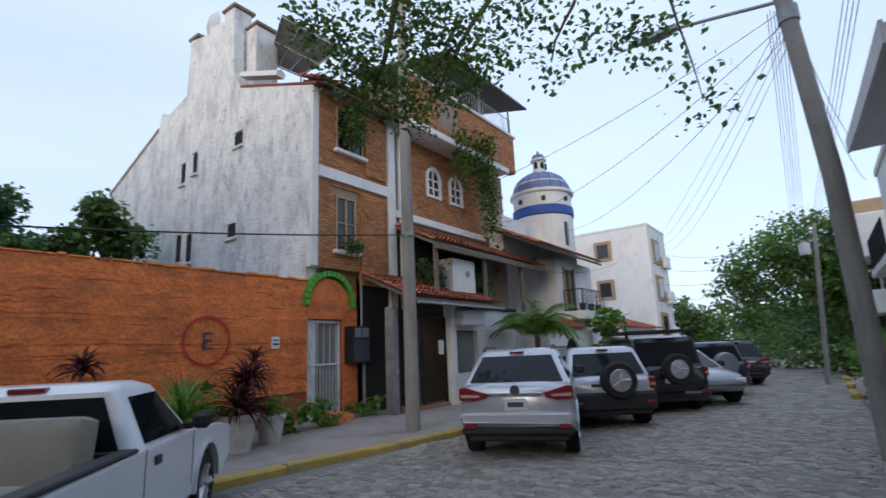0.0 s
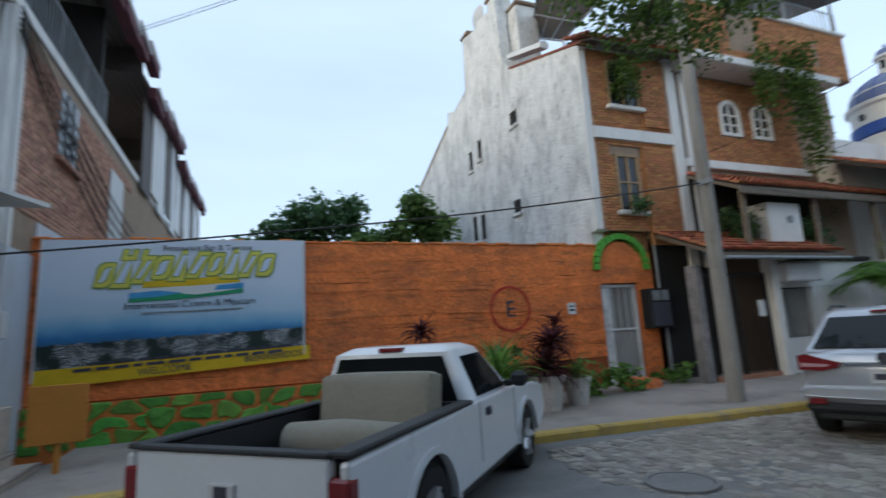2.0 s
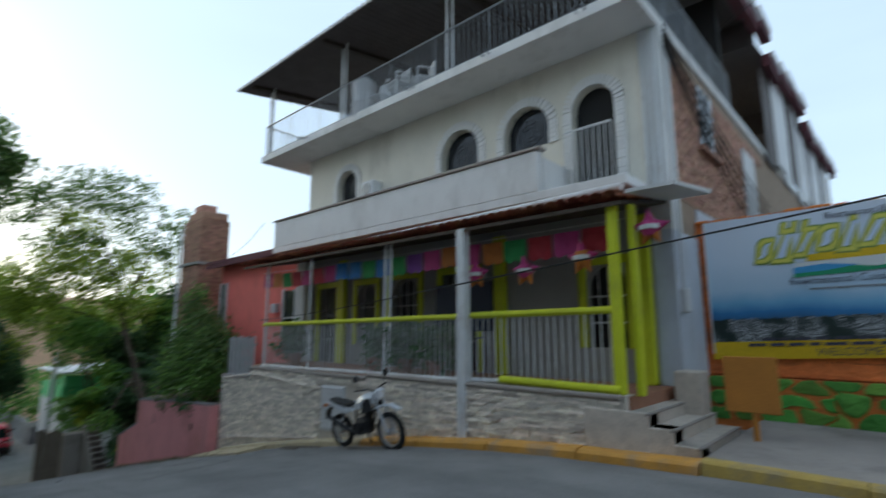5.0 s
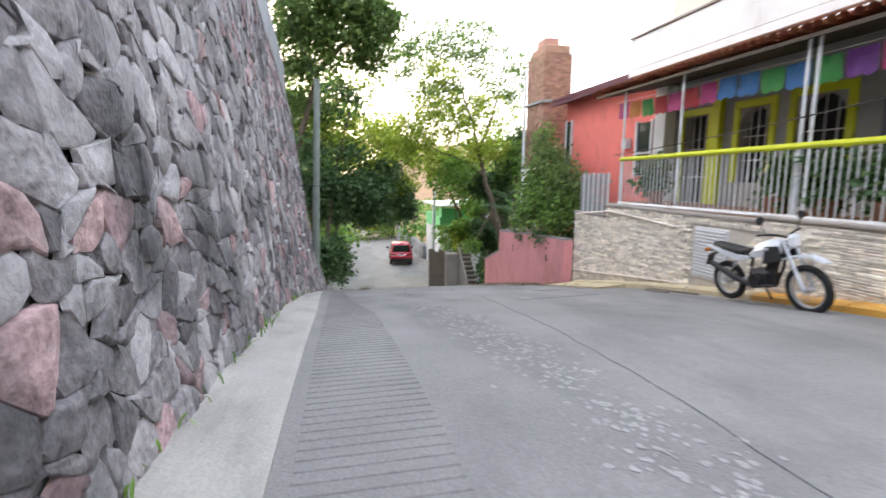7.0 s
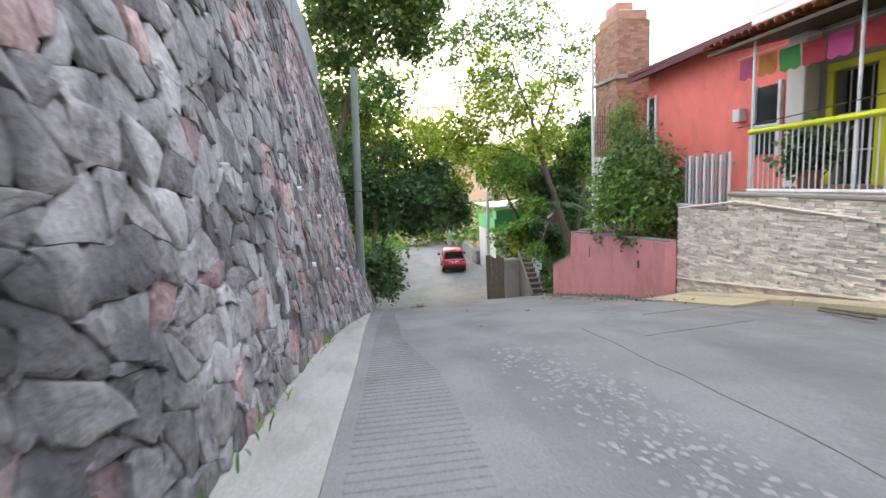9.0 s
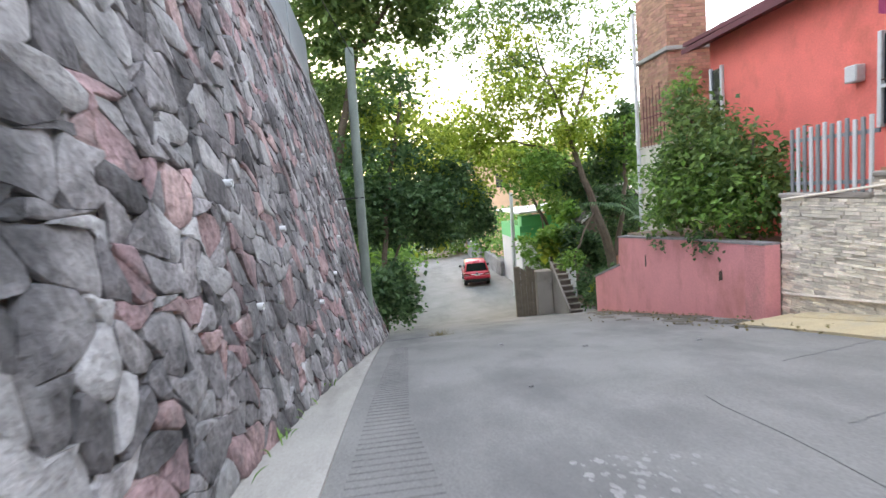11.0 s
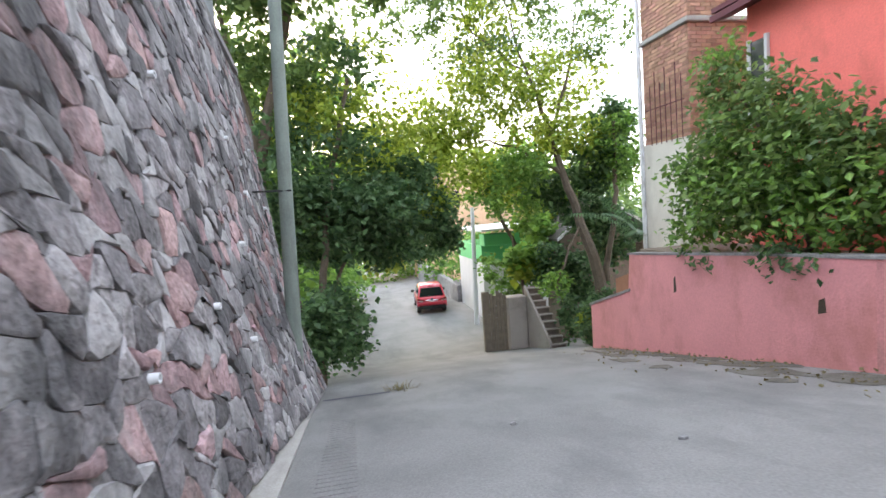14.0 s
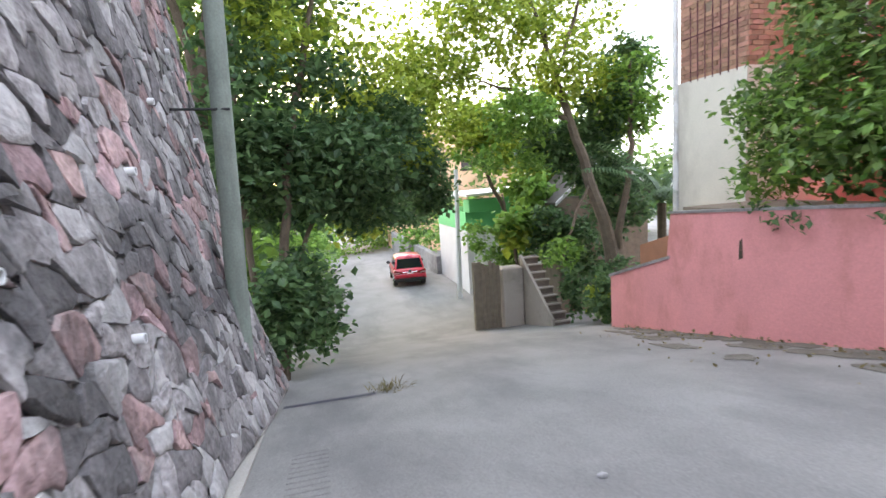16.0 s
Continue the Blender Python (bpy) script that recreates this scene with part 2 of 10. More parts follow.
def leaf_mat(name, dark, light):
    m = bpy.data.materials.new(name)
    m.use_nodes = True
    n, l = m.node_tree.nodes, m.node_tree.links
    b, o = n["Principled BSDF"], n["Material Output"]
    ge, ramp, tr, mx = n.new("ShaderNodeNewGeometry"), n.new("ShaderNodeValToRGB"), n.new("ShaderNodeBsdfTranslucent"), n.new("ShaderNodeMixShader")
    ramp.color_ramp.elements[0].color, ramp.color_ramp.elements[1].color = (*dark, 1), (*light, 1)
    l.new(ge.outputs["Random Per Island"], ramp.inputs["Fac"])
    l.new(ramp.outputs["Color"], b.inputs["Base Color"])
    l.new(ramp.outputs["Color"], tr.inputs["Color"])
    b.inputs["Roughness"].default_value = 0.5
    mx.inputs["Fac"].default_value = 0.5
    l.new(b.outputs[0], mx.inputs[1])
    l.new(tr.outputs[0], mx.inputs[2])
    l.new(mx.outputs[0], o.inputs["Surface"])
    return m


def glass_mat(name, colour=(0.02, 0.025, 0.03), rough=0.06):
    m = bpy.data.materials.new(name)
    m.use_nodes = True
    b = m.node_tree.nodes["Principled BSDF"]
    b.inputs["Base Color"].default_value, b.inputs["Roughness"].default_value = (*colour, 1), rough
    b.inputs["Specular IOR Level"].default_value = 0.5
    return m


M = {}
M["concrete_road"] = mat("concrete_road", (0.212, 0.206, 0.2), 0.85, 0.25, 0.9, 45, 0.35, dirt=(0.1, 0.1, 0.1), dirt_amount=0.6, dirt_scale=(0.7, 0.28, 0.5), dirt_from=0.48)
M["road_pale"] = mat("road_pale", (0.29, 0.283, 0.275), 0.9, 0.25, 3, 40, 0.4)
M["apron"] = mat("apron", (0.48, 0.39, 0.25), 0.8, 0.2, 3, 40, 0.2, dirt=(0.3, 0.28, 0.25), dirt_amount=0.8, dirt_scale=(1.5, 1.5, 1.5))
M["gutter"] = mat("gutter", (0.35, 0.335, 0.31), 0.85, 0.2, 1.0, 50, 0.3, dirt=(0.12, 0.11, 0.09), dirt_amount=0.5, dirt_scale=(2, 0.5, 1))
M["road_dirt"] = mat("road_dirt", (0.115, 0.105, 0.088), 0.95, 0.35, 3.0, 60, 0.7, dirt=(0.19, 0.18, 0.165), dirt_amount=0.7, dirt_scale=(2.5, 2.5, 2.5), dirt_from=0.45)
M["earth"] = mat("earth", (0.2, 0.16, 0.12), 0.95, 0.3, 2.0, 50, 0.6)
M["cobble"] = mat("cobble", (0.29, 0.262, 0.228), 0.75, 0.3, 5, 60, 0.4, piece=0.3, hue=0.02)
M["sidewalk"] = mat("sidewalk", (0.33, 0.29, 0.26), 0.85, 0.2, 1.2, 60, 0.25, dirt=(0.12, 0.11, 0.1), dirt_amount=0.6, dirt_scale=(0.9, 0.9, 0.9))
M["yellow_kerb"] = mat("yellow_kerb", (0.5, 0.34, 0.09), 0.7, 0.2, 3, 40, 0.2, dirt=(0.25, 0.22, 0.17), dirt_amount=0.8, dirt_scale=(2, 2, 2))
M["orange_kerb"] = mat("orange_kerb", (0.62, 0.3, 0.06), 0.7, 0.2, 3, 40, 0.2, dirt=(0.3, 0.25, 0.2), dirt_amount=0.8, dirt_scale=(2, 2, 2))
M["orange_wall"] = mat("orange_wall", (0.66, 0.19, 0.045), 0.85, 0.2, 1.2, 25, 0.5, dirt=(0.12, 0.06, 0.035), dirt_amount=0.85, dirt_scale=(1.6, 1.6, 3.4))
M["orange_gap"] = mat("orange_gap", (0.34, 0.09, 0.03), 0.95, 0.3, 3, 30, 0.6)
M["orange_piece"] = mat("orange_piece", (0.88, 0.215, 0.06), 0.85, 0.3, 3.0, 14, 1.8, piece=0.04, dirt=(0.2, 0.085, 0.04), dirt_amount=0.85, dirt_scale=(1.1, 1.1, 5.5), dirt_from=0.55, stain=0.38, stain_scale=(0.9, 0.9, 2.2))
M["green_stone"] = mat("green_stone", (0.11, 0.3, 0.05), 0.8, 0.3, 4, 40, 0.5, piece=0.35, hue=0.03)
M["white_stained"] = mat("white_stained", (0.76, 0.76, 0.74), 0.9, 0.12, 3.0, 14, 1.4, dirt=(0.22, 0.215, 0.21), dirt_amount=0.7, dirt_scale=(4.6, 4.6, 3.6), dirt_from=0.54, stain=0.3, stain_scale=(2.0, 2.0, 0.75))
M["white_paint"] = mat("white_paint", (0.72, 0.71, 0.69), 0.8, 0.07, 1.5, 40, 0.15, dirt=(0.4, 0.38, 0.35), dirt_amount=0.5, dirt_scale=(1.2, 1.2, 0.5))
M["cream_paint"] = mat("cream_paint", (0.7, 0.66, 0.57), 0.8, 0.08, 1.5, 40, 0.15, dirt=(0.4, 0.36, 0.3), dirt_amount=0.5, dirt_scale=(1.0, 1.0, 0.4))
M["pale_blue"] = mat("pale_blue", (0.52, 0.56, 0.62), 0.8, 0.08, 1.5, 40, 0.15, dirt=(0.35, 0.35, 0.35), dirt_amount=0.5, dirt_scale=(1.2, 1.2, 0.5))
M["brick"] = mat("brick", (0.42, 0.185, 0.08), 0.85, 0.22, 4, 50, 0.4, piece=0.25, hue=0.012)
M["brick_side"] = mat("brick_side", (0.43, 0.235, 0.165), 0.9, 0.22, 4, 50, 0.4, piece=0.25, hue=0.012)
M["mortar"] = mat("mortar", (0.3, 0.22, 0.16), 0.95, 0.2, 4, 50, 0.4)
M["tile"] = mat("tile", (0.36, 0.115, 0.06), 0.8, 0.3, 4, 40, 0.3, piece=0.35, hue=0.015)
M["old_wood"] = mat("old_wood", (0.16, 0.13, 0.1), 0.8, 0.35, 6, 60, 0.3)
M["dark_wood"] = mat("dark_wood", (0.05, 0.035, 0.025), 0.7, 0.3, 6, 60, 0.3)
M["tan_frame"] = mat("tan_frame", (0.36, 0.25, 0.15), 0.8, 0.2, 5, 50, 0.2)
M["blue_paint"] = mat("blue_paint", (0.03, 0.09, 0.33), 0.6, 0.2, 3, 40, 0.15)
M["blue_tile"] = mat("blue_tile", (0.14, 0.18, 0.33), 0.45, 0.25, 4, 40, 0.2, piece=0.2)
M["black_iron"] = mat("black_iron", (0.02, 0.02, 0.022), 0.5, 0.3, 6, 60, 0.1, metal=0.3)
M["white_iron"] = mat("white_iron", (0.66, 0.67, 0.67), 0.5, 0.1, 5, 60, 0.1, dirt=(0.3, 0.22, 0.16), dirt_amount=0.6, dirt_scale=(3, 3, 2))
M["grey_iron"] = mat("grey_iron", (0.27, 0.29, 0.31), 0.5, 0.2, 6, 60, 0.1, metal=0.4)
M["lime_paint"] = mat("lime_paint", (0.56, 0.6, 0.03), 0.6, 0.12, 3, 40, 0.12, dirt=(0.3, 0.3, 0.06), dirt_amount=0.4, dirt_scale=(2, 2, 2))
M["ledger"] = mat("ledger", (0.76, 0.68, 0.58), 0.85, 0.25, 6, 50, 0.6, piece=0.3, hue=0.015)
M["ledger_gap"] = mat("ledger_gap", (0.54, 0.48, 0.41), 0.95, 0.2, 6, 50, 0.4)
M["step_stone"] = mat("step_stone", (0.47, 0.41, 0.35), 0.8, 0.25, 8, 60, 0.4, piece=0.3)
M["red_paint"] = mat("red_paint", (0.9, 0.2, 0.165), 0.8, 0.12, 1.5, 30, 0.25, dirt=(0.5, 0.12, 0.08), dirt_amount=0.6, dirt_scale=(0.9, 0.9, 0.6))
M["pink_paint"] = mat("pink_paint", (0.7, 0.28, 0.29), 0.85, 0.1, 1.2, 30, 0.25, dirt=(0.4, 0.15, 0.12), dirt_amount=0.7, dirt_scale=(0.8, 0.8, 0.5))
M["maroon"] = mat("maroon", (0.12, 0.035, 0.045), 0.8, 0.2, 3, 40, 0.2)
M["roof_sheet"] = mat("roof_sheet", (0.1, 0.085, 0.08), 0.75, 0.25, 2, 30, 0.2)
M["light_sheet"] = mat("light_sheet", (0.6, 0.6, 0.6), 0.6, 0.1, 2, 30, 0.1)
STAIN = dict(stain=0.8, stain_scale=(1.1, 1.1, 0.6))
M["rubble"] = mat("rubble", (0.17, 0.16, 0.162), 0.9, 0.45, 6, 22, 0.9, piece=0.3, hue=0.015, tint=(0.29, 0.272, 0.277), dirt=(0.42, 0.41, 0.41), dirt_amount=0.7, dirt_scale=(3.0, 3.0, 2.4), dirt_from=0.48, **STAIN)
M["rubble_dark"] = mat("rubble_dark", (0.13, 0.124, 0.127), 0.9, 0.5, 6, 22, 0.9, piece=0.35, hue=0.01, tint=(0.16, 0.15, 0.155), dirt=(0.34, 0.33, 0.33), dirt_amount=0.6, dirt_scale=(3.0, 3.0, 2.4), dirt_from=0.54, **STAIN)
M["rubble_pink"] = mat("rubble_pink", (0.29, 0.185, 0.185), 0.9, 0.4, 6, 22, 0.9, piece=0.3, hue=0.015, tint=(0.42, 0.28, 0.28), dirt=(0.36, 0.34, 0.34), dirt_amount=0.6, dirt_scale=(3.0, 3.0, 2.4), dirt_from=0.52, **STAIN)
M["rubble_pale"] = mat("rubble_pale", (0.38, 0.37, 0.37), 0.85, 0.3, 6, 22, 0.9, piece=0.2, hue=0.01, dirt=(0.14, 0.135, 0.14), dirt_amount=0.6, dirt_scale=(3.0, 3.0, 2.4), dirt_from=0.54, **STAIN)
M["rubble_gap"] = mat("rubble_gap", (0.28, 0.265, 0.265), 0.95, 0.4, 5, 30, 0.8, dirt=(0.42, 0.4, 0.4), dirt_amount=0.7, dirt_scale=(1.2, 1.2, 0.8), stain=0.62, stain_scale=(0.6, 0.6, 0.45))
M["pole_concrete"] = mat("pole_concrete", (0.27, 0.255, 0.235), 0.85, 0.2, 2, 40, 0.25, dirt=(0.12, 0.11, 0.1), dirt_amount=0.6, dirt_scale=(3, 3, 0.5))
M["pole_green"] = mat("pole_green", (0.2, 0.24, 0.21), 0.8, 0.2, 2, 40, 0.2, dirt=(0.1, 0.11, 0.1), dirt_amount=0.6, dirt_scale=(3, 3, 0.5))
M["wire"] = mat("wire", (0.02, 0.02, 0.02), 0.6, 0.1, 2, 30, 0.0)
M["bark"] = mat("bark", (0.13, 0.1, 0.075), 0.9, 0.35, 6, 50, 0.7)
M["car_white"] = mat("car_white", (0.7, 0.73, 0.76), 0.3, 0.03, 1, 30, 0.0, coat=0.5, dirt=(0.55, 0.54, 0.52), dirt_amount=0.25, dirt_scale=(2, 2, 2))
M["car_silver"] = mat("car_silver", (0.52, 0.54, 0.58), 0.3, 0.04, 1, 200, 0.0, metal=0.5, coat=0.5)
M["car_grey"] = mat("car_grey", (0.27, 0.29, 0.31), 0.3, 0.04, 1, 200, 0.0, metal=0.4, coat=0.5)
M["car_black"] = mat("car_black", (0.012, 0.012, 0.016), 0.25, 0.1, 1, 30, 0.0, coat=0.6)
M["car_blue"] = mat("car_blue", (0.02, 0.03, 0.06), 0.3, 0.1, 1, 30, 0.0, coat=0.6)
M["car_red"] = mat("car_red", (0.5, 0.008, 0.03), 0.3, 0.05, 1, 30, 0.0, coat=0.5)
M["plastic"] = mat("plastic", (0.025, 0.026, 0.028), 0.6, 0.2, 5, 80, 0.05)
M["tyre"] = mat("tyre", (0.018, 0.018, 0.018), 0.85, 0.3, 6, 60, 0.2)
M["alloy"] = mat("alloy", (0.55, 0.56, 0.58), 0.35, 0.1, 5, 60, 0.0, metal=0.7)
M["chrome"] = mat("chrome", (0.7, 0.7, 0.72), 0.15, 0.05, 5, 60, 0.0, metal=1.0)
M["lamp_red"] = mat("lamp_red", (0.2, 0.012, 0.016), 0.2, 0.1, 8, 60, 0.0, coat=0.5)
M["lamp_clear"] = mat("lamp_clear", (0.7, 0.7, 0.72), 0.15, 0.05, 8, 60, 0.0, coat=0.5)
M["lamp_smoke"] = mat("lamp_smoke", (0.5, 0.3, 0.31), 0.2, 0.1, 8, 60, 0.0, coat=0.5)
M["plate"] = mat("plate", (0.62, 0.63, 0.64), 0.5, 0.05, 8, 60, 0.0)
M["bar_dark"] = mat("bar_dark", (0.06, 0.06, 0.08), 0.7, 0.1, 8, 60, 0.0)
M["foam"] = mat("foam", (0.25, 0.238, 0.2), 0.95, 0.1, 3, 30, 0.15)
M["white_pot"] = mat("white_pot", (0.62, 0.6, 0.57), 0.7, 0.1, 4, 40, 0.15, dirt=(0.3, 0.27, 0.23), dirt_amount=0.6, dirt_scale=(4, 4, 3))
M["white_plastic"] = mat("white_plastic", (0.7, 0.71, 0.72), 0.5, 0.05, 4, 40, 0.0)
M["sheet_paper"] = mat("sheet_paper", (0.68, 0.68, 0.66), 0.8, 0.05, 4, 40, 0.0)
def print_mat(name, stops, low, high):
    """A vinyl print whose colour runs from the hem upwards."""
    m = bpy.data.materials.new(name)
    m.use_nodes = True
    n, l = m.node_tree.nodes, m.node_tree.links
    co, sep, mr, no, ad, ramp = n.new("ShaderNodeTexCoord"), n.new("ShaderNodeSeparateXYZ"), n.new("ShaderNodeMapRange"), n.new("ShaderNodeTexNoise"), n.new("ShaderNodeMath"), n.new("ShaderNodeValToRGB")
    no.inputs["Scale"].default_value, no.inputs["Detail"].default_value = 1.4, 4
    mr.inputs["From Min"].default_value, mr.inputs["From Max"].default_value = low, high
    ad.operation, ad.inputs[1].default_value = "MULTIPLY_ADD", 0.16
    l.new(co.outputs["Object"], sep.inputs[0])
    l.new(co.outputs["Object"], no.inputs["Vector"])
    l.new(sep.outputs["Z"], mr.inputs["Value"])
    l.new(no.outputs["Fac"], ad.inputs[0])
    l.new(mr.outputs["Result"], ad.inputs[2])
    e = ramp.color_ramp.elements
    e[0].position, e[0].color = stops[0][0], (*stops[0][1], 1)
    e[1].position, e[1].color = stops[-1][0], (*stops[-1][1], 1)
    for p, c in stops[1:-1]:
        e.new(p).color = (*c, 1)
    l.new(ad.outputs[0], ramp.inputs["Fac"])
    l.new(ramp.outputs["Color"], n["Principled BSDF"].inputs["Base Color"])
    n["Principled BSDF"].inputs["Roughness"].default_value = 0.5
    return m


def town_mat(name):
    """A printed aerial view: pale roofs scattered over dark trees."""
    m = bpy.data.materials.new(name)
    m.use_nodes = True
    n, l = m.node_tree.nodes, m.node_tree.links
    co, mp, vo, no, ramp, big, mix = n.new("ShaderNodeTexCoord"), n.new("ShaderNodeMapping"), n.new("ShaderNodeTexVoronoi"), n.new("ShaderNodeTexNoise"), n.new("ShaderNodeValToRGB"), n.new("ShaderNodeValToRGB"), n.new("ShaderNodeMixRGB")
    mp.inputs["Scale"].default_value = (1, 11, 24)
    vo.distance = "CHEBYCHEV"
    no.inputs["Scale"].default_value, no.inputs["Detail"].default_value = 2.2, 6
    l.new(co.outputs["Object"], mp.inputs["Vector"])
    l.new(mp.outputs["Vector"], vo.inputs["Vector"])
    l.new(co.outputs["Object"], no.inputs["Vector"])
    e = ramp.color_ramp.elements
    e[0].position, e[0].color = 0.42, (0.012, 0.02, 0.02, 1)
    e[1].position, e[1].color = 0.8, (0.62, 0.64, 0.66, 1)
    l.new(vo.outputs["Color"], ramp.inputs["Fac"])
    big.color_ramp.elements[0].position, big.color_ramp.elements[1].position = 0.44, 0.56
    l.new(no.outputs["Fac"], big.inputs["Fac"])
    mix.inputs["Color1"].default_value = (0.01, 0.025, 0.02, 1)
    l.new(big.outputs["Color"], mix.inputs["Fac"])
    l.new(ramp.outputs["Color"], mix.inputs["Color2"])
    l.new(mix.outputs["Color"], n["Principled BSDF"].inputs["Base Color"])
    n["Principled BSDF"].inputs["Roughness"].default_value = 0.5
    return m


M["mural_fade"] = print_mat("mural_fade", [(0.08, (0.02, 0.1, 0.22)), (0.16, (0.03, 0.2, 0.44)), (0.24, (0.17, 0.42, 0.62)), (0.36, (0.44, 0.6, 0.73)), (0.62, (0.6, 0.69, 0.79)), (1.0, (0.64, 0.7, 0.79))], 1.8, 3.6)
M["mural_pale"] = mat("mural_pale", (0.58, 0.67, 0.8), 0.55, 0.05, 1, 20, 0.05)
M["mural_town"] = town_mat("mural_town")
M["mural_blue"] = mat("mural_blue", (0.05, 0.3, 0.55), 0.55, 0.1, 2, 20, 0.0)
M["mural_yellow"] = mat("mural_yellow", (0.72, 0.46, 0.02), 0.55, 0.1, 2, 20, 0.05)
M["mural_lemon"] = mat("mural_lemon", (0.68, 0.62, 0.12), 0.55, 0.1, 2, 20, 0.0)
M["mural_green"] = mat("mural_green", (0.02, 0.28, 0.13), 0.55, 0.1, 2, 20, 0.0)
M["mural_olive"] = mat("mural_olive", (0.22, 0.3, 0.07), 0.55, 0.1, 2, 20, 0.0)
M["orange_board"] = mat("orange_board", (0.5, 0.2, 0.04), 0.8, 0.15, 3, 40, 0.2)
M["red_mark"] = mat("red_mark", (0.5, 0.05, 0.03), 0.85, 0.2, 8, 40, 0.1)
M["green_arch"] = mat("green_arch", (0.09, 0.36, 0.05), 0.7, 0.2, 4, 40, 0.3)
M["window_dark"] = glass_mat("window_dark", (0.02, 0.024, 0.03), 0.08)
M["car_glass"] = glass_mat("car_glass", (0.01, 0.013, 0.015), 0.05)
M["car_glass"].node_tree.nodes["Principled BSDF"].inputs["Specular IOR Level"].default_value = 0.3
M["joint"] = mat("joint", (0.13, 0.13, 0.13), 0.9, 0.3, 4, 40, 0.2)
M["stair_dark"] = mat("stair_dark", (0.13, 0.1, 0.085), 0.9, 0.35, 5, 40, 0.4)
# near-black that stands in for the shade inside rooms and openings
M["room_shade"] = mat("room_shade", (0.022, 0.021, 0.02), 0.9, 0.2, 2, 30, 0.0)
M["room_wall"] = mat("room_wall", (0.34, 0.33, 0.31), 0.85, 0.1, 2, 30, 0.1)
M["terracotta"] = mat("terracotta", (0.34, 0.16, 0.1), 0.85, 0.2, 3, 40, 0.3)
M["peach"] = mat("peach", (0.75, 0.46, 0.3), 0.85, 0.1, 2, 30, 0.15)
M["green_house"] = mat("green_house", (0.1, 0.5, 0.2), 0.8, 0.1, 2, 30, 0.15)
for key, c in (("flag_pink", (0.42, 0.04, 0.16)), ("flag_blue", (0.02, 0.15, 0.36)), ("flag_green", (0.02, 0.24, 0.06)), ("flag_red", (0.36, 0.02, 0.03)), ("flag_orange", (0.46, 0.15, 0.03)), ("flag_purple", (0.16, 0.04, 0.22))):
    M[key] = mat(key, c, 0.7, 0.15, 6, 60, 0.0)
M["leaf_tree"] = leaf_mat("leaf_tree", (0.056, 0.125, 0.037), (0.2, 0.312, 0.094))
# yellow-green with the sunlight on the foliage put into the colour
M["leaf_sunlit"] = leaf_mat("leaf_sunlit", (0.125, 0.213, 0.025), (0.45, 0.55, 0.1))
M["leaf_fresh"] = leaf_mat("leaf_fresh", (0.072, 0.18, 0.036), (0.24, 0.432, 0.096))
# dark green of some plants; in roadside crowns also their painted shade
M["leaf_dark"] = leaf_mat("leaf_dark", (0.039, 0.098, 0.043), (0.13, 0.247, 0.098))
M["leaf_red"] = leaf_mat("leaf_red", (0.05, 0.015, 0.02), (0.15, 0.05, 0.06))
M["leaf_vine"] = leaf_mat("leaf_vine", (0.03, 0.07, 0.015), (0.15, 0.23, 0.05))
M["petal_red"] = leaf_mat("petal_red", (0.3, 0.03, 0.03), (0.55, 0.1, 0.07))
M["leaf_dry"] = leaf_mat("leaf_dry", (0.1, 0.085, 0.04), (0.24, 0.2, 0.09))
M["pink_patch"] = mat("pink_patch", (0.62, 0.25, 0.255), 0.9, 0.2, 2, 30, 0.3, dirt=(0.3, 0.2, 0.16), dirt_amount=0.6, dirt_scale=(2, 2, 1))


# ---- ground ----
PROFILE = [(-400, -12), (-120, -9), (-75, -7.0), (-50, -5.6), (-40, -5.35), (-35, -5.55), (-31, -5.35), (-26.4, -4.32), (-23.4, -3.47), (-19, -2.55), (-16, -1.9), (-12, -1.1), (-9, -0.65), (-6.5, -0.28), (-3.5, -0.05), (-1, 0.0), (40, 0.0), (400, -2)]


def ground_z(y):
    ys, zs = [p[0] for p in PROFILE], [p[1] for p in PROFILE]
    return sum(float(np.interp(y + d, ys, zs)) for d in (-1.6, -0.8, 0, 0.8, 1.6)) / 5


def sheet(xs, ys, height):
    mb = MB()
    vs = [(x, y, height(x, y)) for y in ys for x in xs]
    n = len(xs)
    return mb.add(vs, [(j * n + i, j * n + i + 1, (j + 1) * n + i + 1, (j + 1) * n + i) for j in range(len(ys) - 1) for i in range(n - 1)])


road_ys = [-400, -250, -150, -100, -80, -65, -55] + [-48 + 0.5 * i for i in range(105)] + [6, 10, 20, 40, 80, 150, 400]
road_xs = [-300, -120, -60, -30, -20, -14, -9] + [-7 + 0.5 * i for i in range(17)] + [2, 4, 8, 20, 60, 120, 300]


def bumpy(x, y):
    return ground_z(y) + (0.025 * noise.noise((x * 0.5, y * 0.35, 0)) if abs(x) < 12 and -50 < y < 6 else 0)


whole("ground", sheet(road_xs, road_ys, bumpy), M["concrete_road"], "grey worn concrete road falling down the hill", "road", "structure", smooth=True)

# the pale gutter strip at the foot of the stone wall


def GX(y):
    """The outer edge of the gutter strip."""
    return float(np.interp(y, [-22, -15, -10, -4], [0.34, 0.24, 0.14, 0.17]))


gut = MB()
gy = [-22.2 + 0.6 * i for i in range(44)]
gut.loft([[(GX(y), y, ground_z(y) - 0.2), (GX(y), y, ground_z(y) + 0.025), (GX(y) + 0.05, y, ground_z(y) + 0.04), (0.95, y, ground_z(y) + 0.12), (0.95, y, ground_z(y) - 0.2)] for y in gy])
